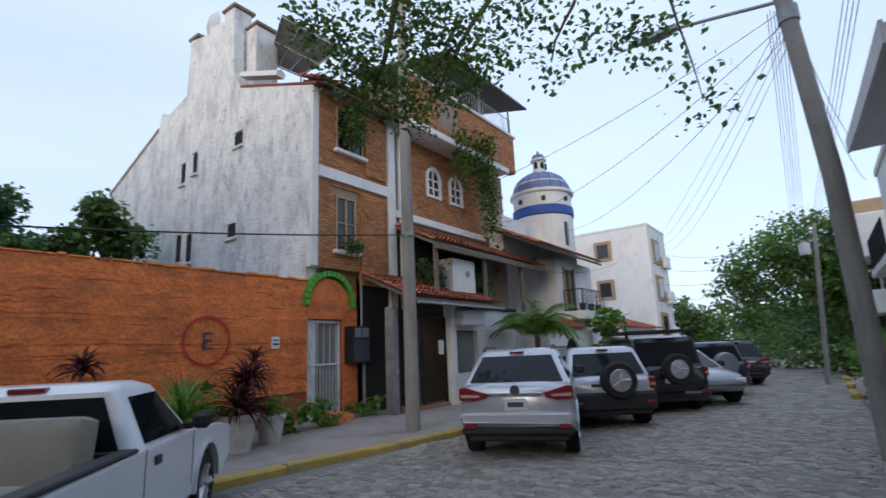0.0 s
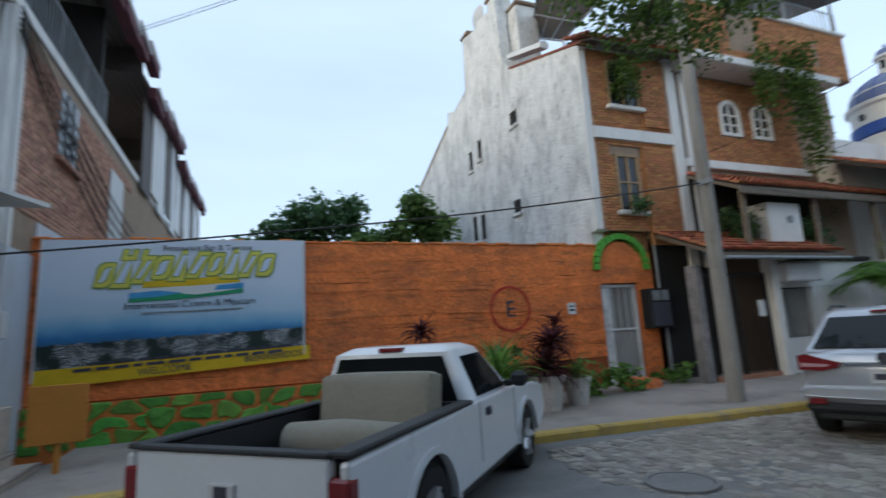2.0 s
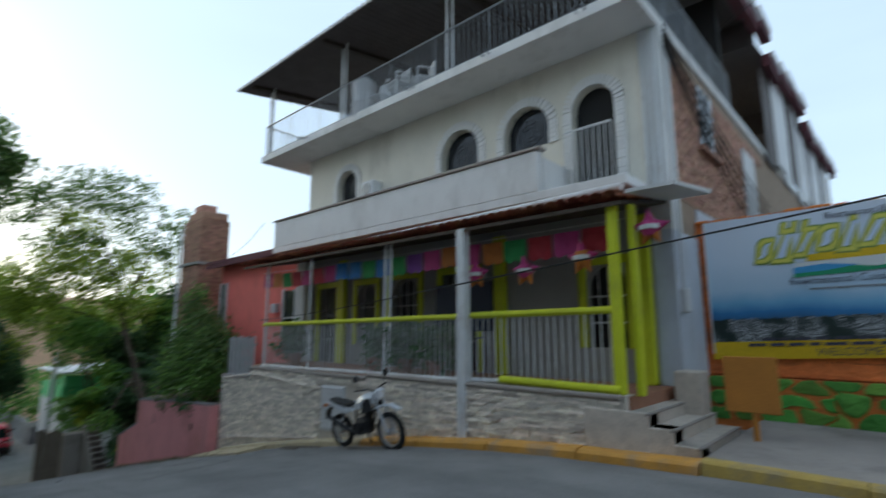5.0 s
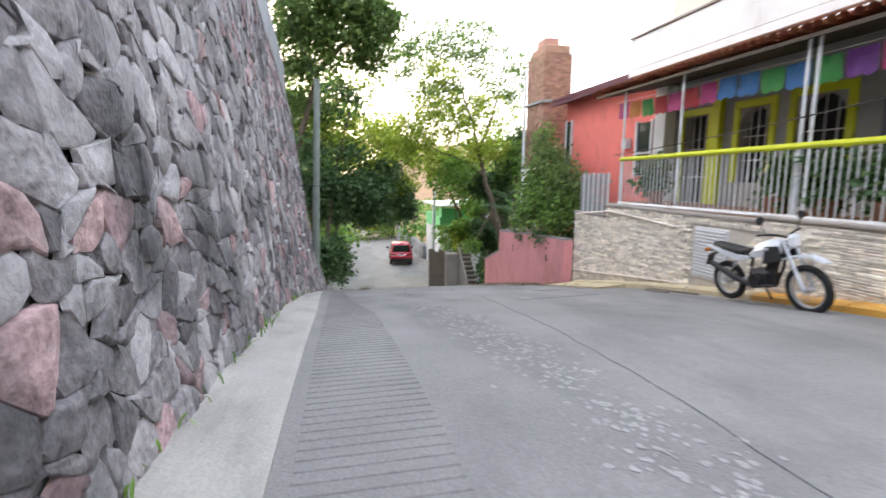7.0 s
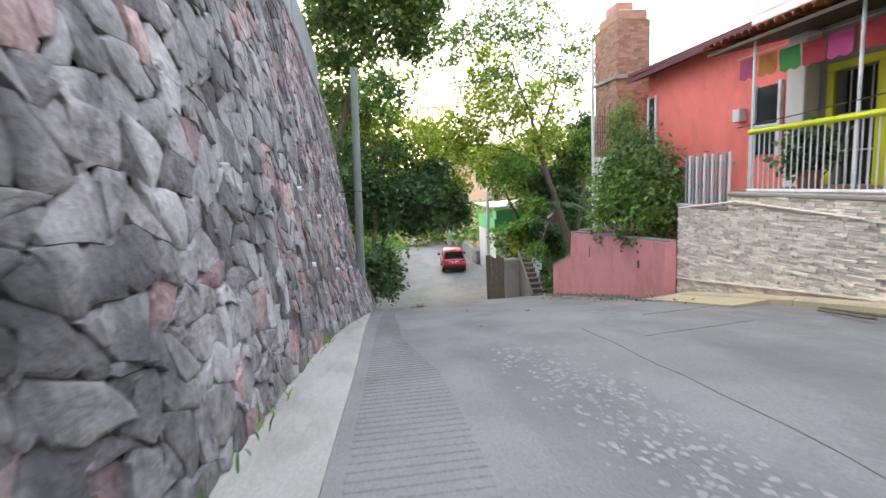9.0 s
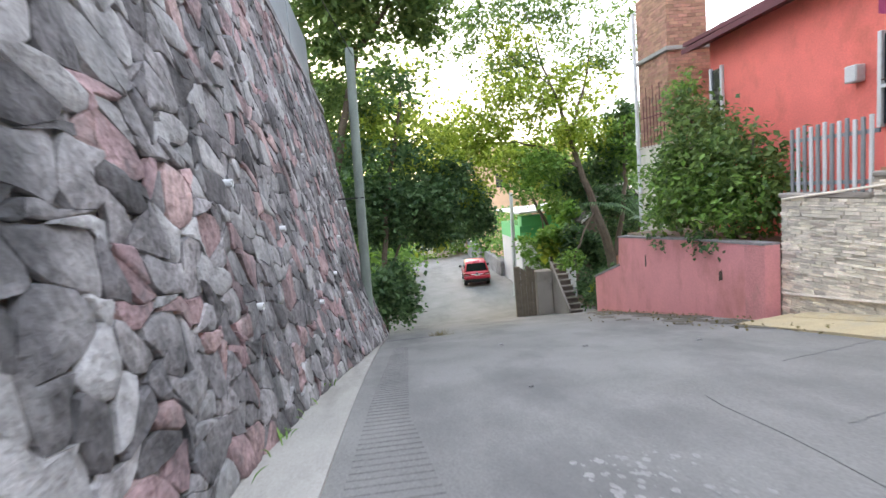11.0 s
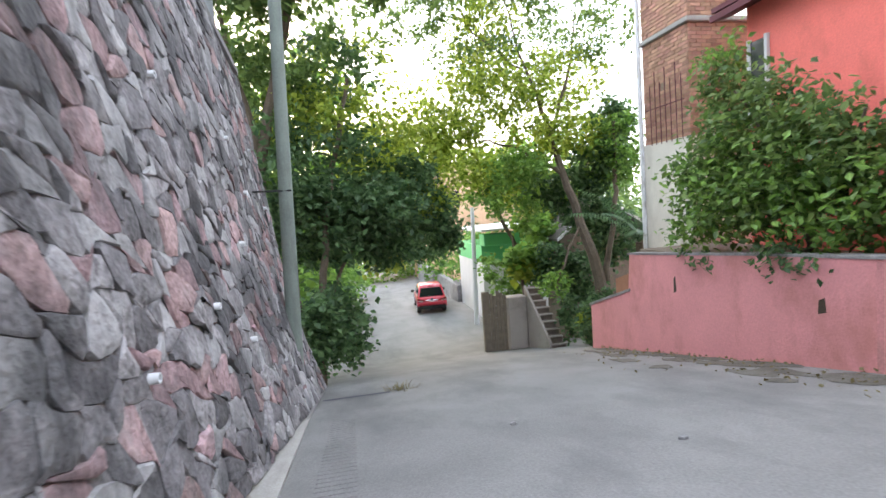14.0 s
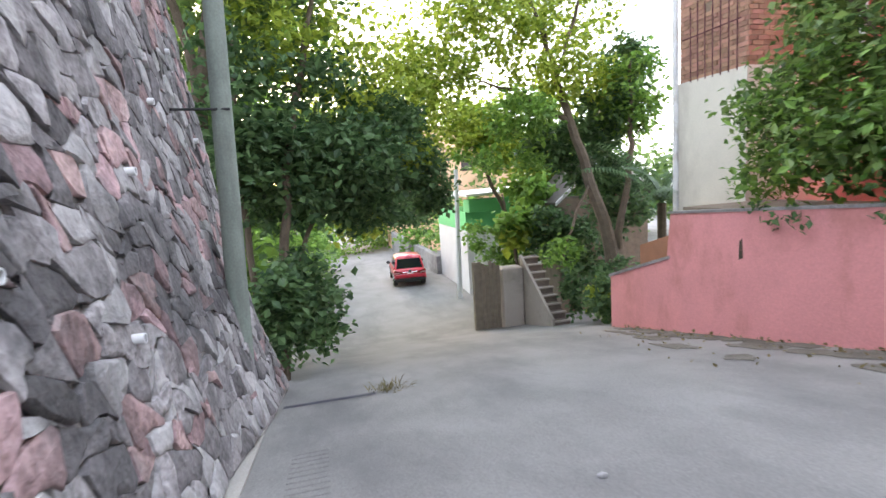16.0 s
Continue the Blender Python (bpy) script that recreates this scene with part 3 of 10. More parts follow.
whole("gutter_strip", gut, M["gutter"], "pale concrete gutter strip along the stone wall", "gutter", "structure")

# ribbed wheel tracks cast in the downhill concrete
rib = MB()
y = -4.2
while y > -18.2:
    xa, xb = float(np.interp(y, [-18, -12, -9.5, -4], [-0.36, -0.4, -0.72, -0.78])), float(np.interp(y, [-18, -12, -4], [-0.05, 0.0, 0.06]))
    za, zb = bumpy(xa, y) + 0.003, bumpy(xb, y) + 0.003
    s = (ground_z(y + 0.2) - ground_z(y - 0.2)) / 0.4
    w = 0.02 * noise.noise((0, y * 3, 1))
    rib.add([(xa - 0.02 + w, y - 0.045, za - 0.03), (xb + 0.02 + w, y - 0.045, zb - 0.03), (xb + 0.02 + w, y + 0.045, zb - 0.03), (xa - 0.02 + w, y + 0.045, za - 0.03), (xa, y - 0.02, za + 0.0045 - 0.02 * s), (xb, y - 0.02, zb + 0.0045 - 0.02 * s), (xb, y + 0.02, zb + 0.0045 + 0.02 * s), (xa, y + 0.02, za + 0.0045 + 0.02 * s)],
            [(4, 5, 6, 7), (0, 1, 5, 4), (1, 2, 6, 5), (2, 3, 7, 6), (3, 0, 4, 7)])
    y -= 0.115
tagged(part("tread_ribs", rib, M["concrete_road"], None, "shallow ribs cast across the concrete wheel track", kind="stuff"), category="road")
# a cracked pale repair band with thin dark joints
patch = MB()
for k in range(900):
    py = random.uniform(-10.5, -2.6)
    px = -1.95 - 0.03 * (py + 4) + random.gauss(0, 0.22)
    s = random.uniform(0.006, 0.03)
    pts = [(px + s * random.uniform(0.6, 1.2) * math.cos(a), py + 1.5 * s * random.uniform(0.6, 1.2) * math.sin(a)) for a in (0, 0.9, 1.8, 2.7, 3.6, 4.5, 5.4)]
    patch.add([(qx, qy, bumpy(qx, qy) + 0.003) for qx, qy in pts] + [(px, py, bumpy(px, py) + 0.005)], [(i, (i + 1) % 7, 7) for i in range(7)])
tagged(part("worn_patches", patch, M["road_pale"], None, "pale worn flecks along the concrete road", kind="stuff"), category="road")
crack = MB()
for a, b in (((-2.3, -3.2), (-3.0, -11.5)), ((-4.4, -12.3), (-6.4, -13.0)), ((-3.4, -10.5), (-5.2, -10.9))):
    path = []
    for i in range(25):
        t = i / 24
        px, py = a[0] + (b[0] - a[0]) * t + 0.05 * noise.noise((i * 0.7, a[0], 0)), a[1] + (b[1] - a[1]) * t + 0.05 * noise.noise((0, i * 0.7, a[1]))
        path.append((px, py, bumpy(px, py) + 0.002))
    crack.tube(path, 0.0042, 5)
tagged(part("road_joint", crack, M["joint"], None, "dark cracked joints between the concrete slabs", kind="structure"), category="road")
for px, py, s in ((-3.2, -15.0, 0.05), (-2.1, -16.4, 0.045), (-4.6, -14.2, 0.04), (-1.7, -12.5, 0.03)):
    st = MB().stone([(px + s * math.cos(a), py + s * 0.8 * math.sin(a)) for a in (0, 1.1, 2.2, 3.3, 4.2, 5.3)], s * 0.6, 1, lambda u, v, h: (u, v, bumpy(u, v) + h))
    whole("loose_stone", st, M["rubble_pale"], "small pale loose stone lying on the concrete road", "stone", group="loose stones on the road")
man = thing("manhole_cover", (-4.27, 4.05, 0.02), "round iron manhole cover set in the road", "manhole")
part("ring", MB().lathe([(0.36, 0.0), (0.36, 0.035), (0.31, 0.035), (0.31, 0.0), (0.36, 0.0)], (-4.27, 4.05, 0.0), "z", 28, False), M["concrete_road"], man)
part("cover", MB().lathe([(0.0, 0.01), (0.3, 0.01), (0.3, 0.03), (0.24, 0.033), (0.0, 0.033)], (-4.27, 4.05, 0.0)), M["concrete_road"], man)

# kerb and pavement along the house side
KERB = [(-2.6, -6.75), (2.0, -6.75), (4.0, -6.7), (6.5, -6.35), (8.6, -6.1), (12, -5.8), (20, -5.7), (60, -5.7)]


def kerb_x(y):
    return float(np.interp(y, [p[0] for p in KERB], [p[1] for p in KERB]))


pv = MB()
pys = [-2.6 + 0.9 * i for i in range(70)]
pv.loft([[(-11.2, y, -0.3), (-11.2, y, 0.15), (kerb_x(y) - 0.2, y, 0.12), (kerb_x(y) - 0.2, y, -0.3)] for y in pys])
whole("pavement", pv, M["sidewalk"], "worn grey concrete pavement beside the orange wall", "pavement", "structure")
for i, (y0, y1) in enumerate([(-2.6 + 1.5 * k, -2.6 + 1.5 * (k + 1) - 0.012) for k in range(24)]):
    x0, x1 = kerb_x(y0), kerb_x(y1)
    lean = random.uniform(-0.012, 0.012)
    mb = MB().loft([[(x - 0.2, yy, -0.25), (x - 0.2, yy, 0.125), (x - 0.03, yy, 0.13 + lean), (x, yy, 0.1 + lean), (x + 0.02, yy, -0.25)] for x, yy in ((x0, y0), (x1, y1))])
    whole("kerb_stone", mb, M["yellow_kerb"], "yellow painted concrete kerb stone, paint worn", "kerb", "structure", "kerb stones")
mb = MB().loft([[(0.6, y, -0.2), (0.6, y, 0.1), (0.75, y, 0.14), (3.0, y, 0.18), (3.0, y, -0.2)] for y in (6, 12, 20, 30, 45)])
whole("pavement_far", mb, M["sidewalk"], "narrow concrete pavement on the far side of the street", "pavement", "structure")
for y0 in (17, 20, 23):
    whole("kerb_stone", MB().rbox(0.38, 0.6, y0, y0 + 1.4, -0.1, 0.16, 0.03), M["yellow_kerb"], "yellow painted concrete kerb stone, paint worn", "kerb", "structure", "kerb stones")

# ---- stone retaining wall ----
def lean_wall(y):
    return float(np.interp(y, [-21.6, -9], [0.135, 0.098]))


def foot_x(y):
    return float(np.interp(y, [-21.6, -16, -9, -4, 3], [0.5, 0.58, 0.68, 0.72, 0.72]))



def wall_top(y):
    return float(np.interp(y, [-21.6, -17, -12, -6, 3.2], [3.3, 3.9, 4.7, 5.6, 6.4]))


def wall_put(u, v, h):
    """u along the street, v metres above the foot."""
    g = ground_z(u) + 0.05
    flare = 0.28 * float(np.interp(u, [-20, -12], [1, 0])) * max(0.0, 1 - v / 2.6) ** 1.4
    bulge = flare + 0.05 * noise.noise((u * 0.8, v * 0.8, 3))
    return (foot_x(u) + lean_wall(u) * v - h - bulge, u, g + v)


ret = thing("retaining_wall", (1.2, -9, ground_z(-9)), "tall leaning retaining wall of grey and reddish rubble stones", "stone wall")
core = MB()
rings = []
for y in [-21.6 + 0.62 * i for i in range(41)]:
    g, top = ground_z(y) - 0.3, wall_top(y)
    fl = 0.28 * float(np.interp(y, [-20, -12], [1, 0]))
    mids = [(foot_x(y) + 0.03 + lean_wall(y) * (v_ - 0.0) - fl * max(0.0, 1 - v_ / 2.6) ** 1.4, y, ground_z(y) + 0.05 + v_) for v_ in (0.0, 0.6, 1.2, 1.9, 2.6)]
    rings.append([(foot_x(y) - lean_wall(y) * 0.35 + 0.03 - fl, y, g), *mids, (foot_x(y) + 0.03 + lean_wall(y) * (top - g - 0.35), y, top), (3.4, y, top), (3.4, y, g)])
part("mortar_core", core.loft(rings), M["rubble_gap"], ret)
part("coping", MB().loft([[(foot_x(y) + lean_wall(y) * (wall_top(y) - ground_z(y)) - 0.04, y, wall_top(y)), (foot_x(y) + lean_wall(y) * (wall_top(y) - ground_z(y)) - 0.04, y, wall_top(y) + 0.12), (3.4, y, wall_top(y) + 0.12), (3.4, y, wall_top(y))] for y in (-21.6, -17, -12, -6, 3.2)]), M["rubble_gap"], ret)
scr = MB()
for y0, y1 in ((-20.6, -18.4), (-18.3, -16.1), (-16.0, -13.8)):
    xa, xb = foot_x(y0) + lean_wall(y0) * (wall_top(y0) - ground_z(y0)) + 0.1, foot_x(y1) + lean_wall(y1) * (wall_top(y1) - ground_z(y1)) + 0.1
    scr.add([(xa, y0, wall_top(y0) + 0.1), (xb, y1, wall_top(y1) + 0.1), (xb, y1, wall_top(y1) + 1.5), (xa, y0, wall_top(y0) + 1.5), (xa + 0.03, y0, wall_top(y0) + 0.1), (xb + 0.03, y1, wall_top(y1) + 0.1), (xb + 0.03, y1, wall_top(y1) + 1.5), (xa + 0.03, y0, wall_top(y0) + 1.5)],
            [(0, 1, 2, 3), (7, 6, 5, 4), (0, 4, 5, 1), (1, 5, 6, 2), (2, 6, 7, 3), (3, 7, 4, 0)])
whole("screen_fence", scr, M["grey_iron"], "dark grey sheet screen standing on the stone wall", "fence")
# white drain stubs in the wall
for y, z in ((-11.77, 0.1), (-14.28, -0.41), (-11.68, 1.15), (-15.69, 1.69), (-13.14, 0.68), (-15.76, -0.25), (-16.9, -0.82), (-19.02, 0.9), (-20.86, 0.71), (-20.4, 1.7), (-17.8, 0.2), (-18.4, 1.6)):
    c = wall_put(y, z - ground_z(y) - 0.05, 0.02)
    dr = MB().lathe([(0.033, 0.03), (0.033, -0.045), (0.025, -0.045), (0.025, 0.0)], c, "x", 14)
    whole("drain_pipe", dr, M["white_plastic"], "short white plastic drain stub in the stone wall", "pipe", group="drain stubs in the stone wall", smooth=True)

# ---- orange boundary wall ----
OX = -10.3
ow = thing("boundary_wall", (OX - 0.15, 3, 0), "orange painted boundary wall of rough blocks, paint flaking", "wall")
GATE = (8.2, 9.33)
core = MB()
core.box(OX - 0.28, OX - 0.035, -3.42, GATE[0], -0.2, 3.62)
core.box(OX - 0.28, OX - 0.035, GATE[0], GATE[1], 2.62, 3.3)
core.box(OX - 0.28, OX - 0.035, GATE[1], 9.9, -0.2, 3.3)
part("core", core, M["orange_gap"], ow)
capm = MB()
y = -3.42
while y < 8.1:
    w = random.uniform(0.12, 0.4)
    capm.rbox(OX - 0.3, OX + 0.01, y, min(y + w - 0.012, 8.15), 3.56, 3.63 + random.uniform(-0.03, 0.03), 0.03)
    y += w
part("coping", capm, M["orange_wall"], ow, kind="stuff")
ORANGE_BLOCKS = []


def course(k, y):
    """Height of the wavering joint under course k of the orange wall."""
    return ORANGE_Z[k] + (0.035 * noise.noise((y * 0.55, k * 3.7, 1)) + 0.022 * noise.noise((y * 2.6, k * 1.9, 7)) + 0.008 * noise.noise((y * 11, k * 5.1, 3)) if 0 < k < len(ORANGE_Z) - 1 else 0)


ORANGE_Z = [0.85]
while ORANGE_Z[-1] < 3.4:
    ORANGE_Z.append(ORANGE_Z[-1] + random.choice((0.06, 0.08, 0.1, 0.13, 0.18)))
ORANGE_Z[-1] = 3.59
for row in range(len(ORANGE_Z) - 1):
    y = -3.42
    proud = random.choice((0.0, 0.006, 0.011, 0.016))
    while y < 8.15:
        w = random.uniform(0.5, 2.6)
        b = min(y + w, 8.18)
        if 8.18 - b < 0.4:
            b = 8.18
        n = max(4, int((b - y) / 0.09))
        ys = [y + (b - 0.002 - y) * i / n for i in range(n + 1)]
        low = [(v, course(row, v) - (0.006 if row else 0)) for v in ys]
        top = [(v, course(row + 1, v) - 0.001 - 0.05 * max(0.0, noise.noise((v * 1.3, row * 7.3, 11)) - 0.1) - 0.012 * max(0.0, noise.noise((v * 9, row * 2.3, 5)))) for v in ys]
        ORANGE_BLOCKS.append((low + top[::-1], proud + random.choice((0.0, 0.0, 0.003))))
        y = b
for ya, yb in ((8.18, 8.2), (GATE[1], 9.88)):
    z = 0.1
    while z < 3.28:
        h = random.uniform(0.14, 0.22)
        if yb - ya > 0.1:
            ORANGE_BLOCKS.append(([(ya + 0.004, z), (yb, z), (yb, z + h - 0.003), (ya + 0.004, z + h - 0.003)], random.uniform(0, 0.015)))
        z += h
arch = MB()
arch.box(OX - 0.02, OX + 0.005, 8.18, 9.36, 2.63, 3.0)
arch.prism([(8.24, 3.0)] + [(8.88 + 0.64 * math.cos(a), 3.05 + 0.66 * math.sin(a)) for a in [math.pi * (1 - i / 14) for i in range(15)]] + [(9.52, 3.0)], "x", OX - 0.26, OX + 0.008)
part("gate_head", arch, M["orange_piece"], ow)
ga = MB()
pts = []
for i in range(17):
    a = math.pi * (1.04 - 1.08 * i / 16)
    pts.append((8.88 + 0.72 * math.cos(a), 3.06 + 0.7 * math.sin(a)))
for i in range(16):
    (y0, z0), (y1, z1) = pts[i], pts[i + 1]
    d = Vector((y1 - y0, z1 - z0)).normalized()
    nx = (-d.y, d.x)
    o = 0.13 + 0.02 * random.random()
    q = [(y0 + d.x * 0.006, z0 + d.y * 0.006), (y1 - d.x * 0.006, z1 - d.y * 0.006), (y1 + nx[0] * o, z1 + nx[1] * o), (y0 + nx[0] * o, z0 + nx[1] * o)]
    ga.prism(q[::-1], "x", OX - 0.2, OX + 0.1)
part("arch_trim", ga, M["green_arch"], ow, "bright green painted arched brick trim", kind="stuff")
# lower band of green painted rubble
part("stone_bed", MB().box(OX - 0.05, OX + 0.07, -3.42, 2.6, -0.2, 0.82), M["orange_wall"], ow)
GREEN_CELLS = cells(-3.4, 2.58, 0.08, 0.84, 0.42, 0.26, 0.42)
# mural sheet
ban = thing("mural_banner", (OX + 0.05, -1.1, 1.2), "printed vinyl banner with a seaside town, blue sky and yellow band", "banner")


def flat(y0, y1, z0, z1, x, t=0.004):
    return MB().box(x, x + t, y0, y1, z0, z1)


def bsheet(y0, y1, za, zb, x, ny=26, nz=6):
    """A sheet with slight folds; za and zb give heights as functions of y."""
    def at(i, j):
        y = y0 + (y1 - y0) * i / ny
        z = za(y) + (zb(y) - za(y)) * j / nz
        return (x + 0.012 * noise.noise((y * 1.7, z * 1.1, 2)), y, z)
    return MB().add([at(i, j) for j in range(nz + 1) for i in range(ny + 1)], [(j * (ny + 1) + i, j * (ny + 1) + i + 1, (j + 1) * (ny + 1) + i + 1, (j + 1) * (ny + 1) + i) for j in range(nz) for i in range(ny)])


def lin(a, b):
    return lambda y: a + (b - a) * (y + 3.25) / 4.28


BX = OX + 0.075
part("sky_and_sea", bsheet(-3.25, 1.03, lin(1.78, 1.9), lin(3.57, 3.61), BX, 30, 12), M["mural_fade"], ban)
part("town", bsheet(-3.25, 1.03, lin(1.4, 1.56), lin(1.8, 1.92), BX), M["mural_town"], ban)
part("yellow_band", bsheet(-3.25, 1.1, lin(1.1, 1.3), lin(1.4, 1.56), BX), M["mural_yellow"], ban)
# the sign's name, as plain slanted shapes in its colours
def name_bar(i, grow, n=10):
    t = i / (n - 1)
    yc, zc = -2.32 + 2.62 * t, 2.86 + 0.2 * math.sin(math.pi * (0.15 + 0.6 * t)) + 0.12 * t
    hh, ww, sl = 0.21 + 0.03 * ((i * 5) % 3) + grow, 0.12 + 0.02 * (i % 2) + grow, 0.08
    if i % 3 == 1:
        return [(yc - ww + sl * -1, zc - hh), (yc + ww * 1.1 - sl, zc - hh), (yc + 0.03 + sl, zc + hh * 1.05), (yc - 0.05 + sl, zc + hh * 1.05)]
    if i % 3 == 2:
        return [(yc - ww - sl, zc - hh), (yc + ww * 0.5 - sl, zc - hh), (yc + ww + sl, zc + hh), (yc - ww * 0.5 + sl, zc + hh)]
    return [(yc + ww * math.copysign(abs(math.cos(a)) ** 0.45, math.cos(a)) + sl * math.sin(a), zc + hh * math.copysign(abs(math.sin(a)) ** 0.45, math.sin(a))) for a in [2 * math.pi * (k + 0.5) / 16 for k in range(16)]]


for i in range(10):
    sh_ = part("name_shape", MB().prism(name_bar(i, 0.0), "x", BX + 0.014, BX + 0.02), M["mural_lemon"], ban)
    part("name_slot", MB().prism(name_bar(i, -0.062), "x", BX + 0.021, BX + 0.0225), M["mural_olive"], sh_)
    part("name_slot", MB().prism(name_bar(i, -0.082), "x", BX + 0.0226, BX + 0.0235), M["mural_pale"], sh_)
logo = MB()
for i in range(10):
    logo.prism(name_bar(i, 0.026), "x", BX + 0.009, BX + 0.0132 + 0.0003 * (i % 2))
for i in range(3):
    logo.prism([(-2.05 + 0.15 * i + sy, zz) for sy, zz in ((-0.06, 3.2), (0.05, 3.2), (0.1, 3.42), (-0.01, 3.42))], "x", BX + 0.009, BX + 0.015)
part("name_outline", logo, M["mural_olive"], ban, kind="stuff")
for i in range(3):
    part("name_shape", MB().prism([(-2.05 + 0.15 * i + sy, zz) for sy, zz in ((-0.035, 3.22), (0.03, 3.22), (0.075, 3.4), (0.01, 3.4))], "x", BX + 0.0155, BX + 0.018), M["mural_lemon"], ban)
part("water_edge", MB().prism([(-1.95, 2.63), (-1.5, 2.67), (-1.1, 2.62), (-1.5, 2.56), (-1.95, 2.53)][::-1], "x", BX + 0.0135, BX + 0.0165), M["mural_blue"], ban)
part("water_edge", MB().prism([(-0.55, 2.74), (-0.1, 2.79), (-0.1, 2.68), (-0.6, 2.66)][::-1], "x", BX + 0.0135, BX + 0.0165), M["mural_blue"], ban)
part("beach_stripe", MB().prism([(-1.75, 2.83), (-1.2, 2.87), (-0.2, 2.93), (-0.15, 2.8), (-1.0, 2.74), (-1.75, 2.72)][::-1], "x", BX + 0.008, BX + 0.0125), M["mural_yellow"], ban)
part("water_stripe", MB().prism([(-1.9, 2.7), (-0.1, 2.79), (-0.1, 2.62), (-1.9, 2.54)][::-1], "x", BX + 0.007, BX + 0.0115), M["sheet_paper"], ban)
part("palm_stripe", MB().prism([(-1.95, 2.55), (-1.3, 2.63), (-0.9, 2.58), (-0.4, 2.64), (-0.1, 2.68), (-0.1, 2.6), (-1.2, 2.5), (-1.95, 2.47)][::-1], "x", BX + 0.012, BX + 0.016), M["mural_green"], ban)


def letters(text, size, y, z, x, material, name, parent, turn=0.0, label="", squeeze=1.0):
    cu = bpy.data.curves.new(name, "FONT")
    cu.body, cu.size, cu.extrude, cu.align_x = text, size, 0.0015, "CENTER"
    tmp = bpy.data.objects.new(name, cu)
    scene.collection.objects.link(tmp)
    dg = bpy.context.evaluated_depsgraph_get()
    me = bpy.data.meshes.new_from_object(tmp.evaluated_get(dg))
    bpy.data.objects.remove(tmp)
    me.materials.clear()
    me.materials.append(material)
    me.transform(Matrix.Translation((x, y, z)) @ Euler((radians(90), 0, radians(90))).to_matrix().to_4x4() @ Matrix.Rotation(radians(turn), 4, "Z") @ Matrix.Diagonal((squeeze, 1, 1, 1)))
    ob = new(name, me)
    ob.parent = parent
    ob.matrix_parent_inverse = BASE.get(parent.name, Matrix()).inverted()
    return tagged(ob, label, kind="stuff" if len(text) > 1 else "")


letters("Restaurant Bar & Terrace", 0.145, -0.7, 3.4, BX + 0.014, M["bar_dark"], "lettering", ban, 0.8)
letters("International Cuisine & Mexican", 0.165, -0.95, 2.37, BX + 0.014, M["bar_dark"], "lettering", ban, 1.2)
letters("BIENVENIDOS", 0.165, 0.45, 1.345, BX + 0.014, M["bar_dark"], "lettering", ban, 2.8)
letters("WELCOME", 0.17, -1.35, 1.235, BX + 0.014, M["bar_dark"], "lettering", ban, 2.8)
for z0, y0, y1 in ((1.49, -2.5, 0.65), (1.4, -2.7, 0.5)):
    y = y0
    while y < y1:
        w = random.uniform(0.12, 0.32)
        zz = z0 + (y + 1) * 0.037
        part("text_bar", MB().prism([(y, zz), (y + w, zz + 0.048 * w), (y + w, zz + 0.05 + 0.048 * w), (y, zz + 0.05)][::-1], "x", BX + 0.012, BX + 0.016), M["bar_dark"], ban)
        y += w + 0.05
bars = MB()
bars.prism([(-1.75, 2.26), (-0.1, 2.295), (-0.1, 2.32), (-1.75, 2.285)][::-1], "x", BX + 0.012, BX + 0.016)
part("text_bar", bars, M["grey_iron"], ban)
for yy in (-3.25, 1.0):
    part("hem", MB().tube([(BX + 0.01, yy, 1.2 if yy < 0 else 1.4), (BX + 0.01, yy, 2.4), (BX + 0.01, yy, 3.58)], 0.012, 6), M["sheet_paper"], ban)
# the letter in a ring, painted on the wall
em = thing("painted_mark", (OX + 0.02, 5.6, 2.1), "letter in a faded red ring painted on the orange wall", "painted sign")
part("ring", MB().lathe([(0.47, -0.004), (0.52, -0.004), (0.52, 0.004), (0.47, 0.004), (0.47, -0.004)], (OX + 0.02, 5.58, 2.1), "x", 40, False), M["red_mark"], em)
letters("E", 0.52, 5.58, 1.92, OX + 0.02, M["bar_dark"], "letter", em)
pl = thing("number_plate_tile", (OX + 0.02, 7.24, 2.04), "small white tile plate on the orange wall, writing unreadable", "plate")
part("tile", MB().rbox(OX, OX + 0.03, 7.13, 7.35, 1.9, 2.18, 0.006), M["sheet_paper"], pl)
part("text_bars", MB().box(OX + 0.031, OX + 0.034, 7.17, 7.31, 2.08, 2.11).box(OX + 0.031, OX + 0.034, 7.17, 7.31, 1.98, 2.03), M["bar_dark"], pl)
# iron gate
gt = thing("iron_gate", (OX - 0.1, 8.76, 0.15), "whitish rusted sheet and bar gate in the orange wall, closed", "gate")
part("sheet_panel", MB().rbox(OX - 0.16, OX - 0.13, GATE[0] + 0.05, GATE[1] - 0.05, 0.22, 2.56, 0.005), mat("gate_sheet", (0.26, 0.265, 0.26), 0.6, 0.2, 3, 40, 0.1, dirt=(0.2, 0.15, 0.11), dirt_amount=0.7, dirt_scale=(2, 2, 2)), gt)
fr = MB()
for a, b, c, d in ((GATE[0] + 0.02, GATE[0] + 0.08, 0.15, 2.6), (GATE[1] - 0.08, GATE[1] - 0.02, 0.15, 2.6), (GATE[0] + 0.08, GATE[1] - 0.08, 2.53, 2.6), (GATE[0] + 0.08, GATE[1] - 0.08, 0.2, 0.27), (GATE[0] + 0.08, GATE[1] - 0.08, 1.45, 1.5)):
    fr.rbox(OX - 0.13, OX - 0.07, a, b, c, d, 0.006)
part("gate_frame", fr, M["white_iron"], gt)
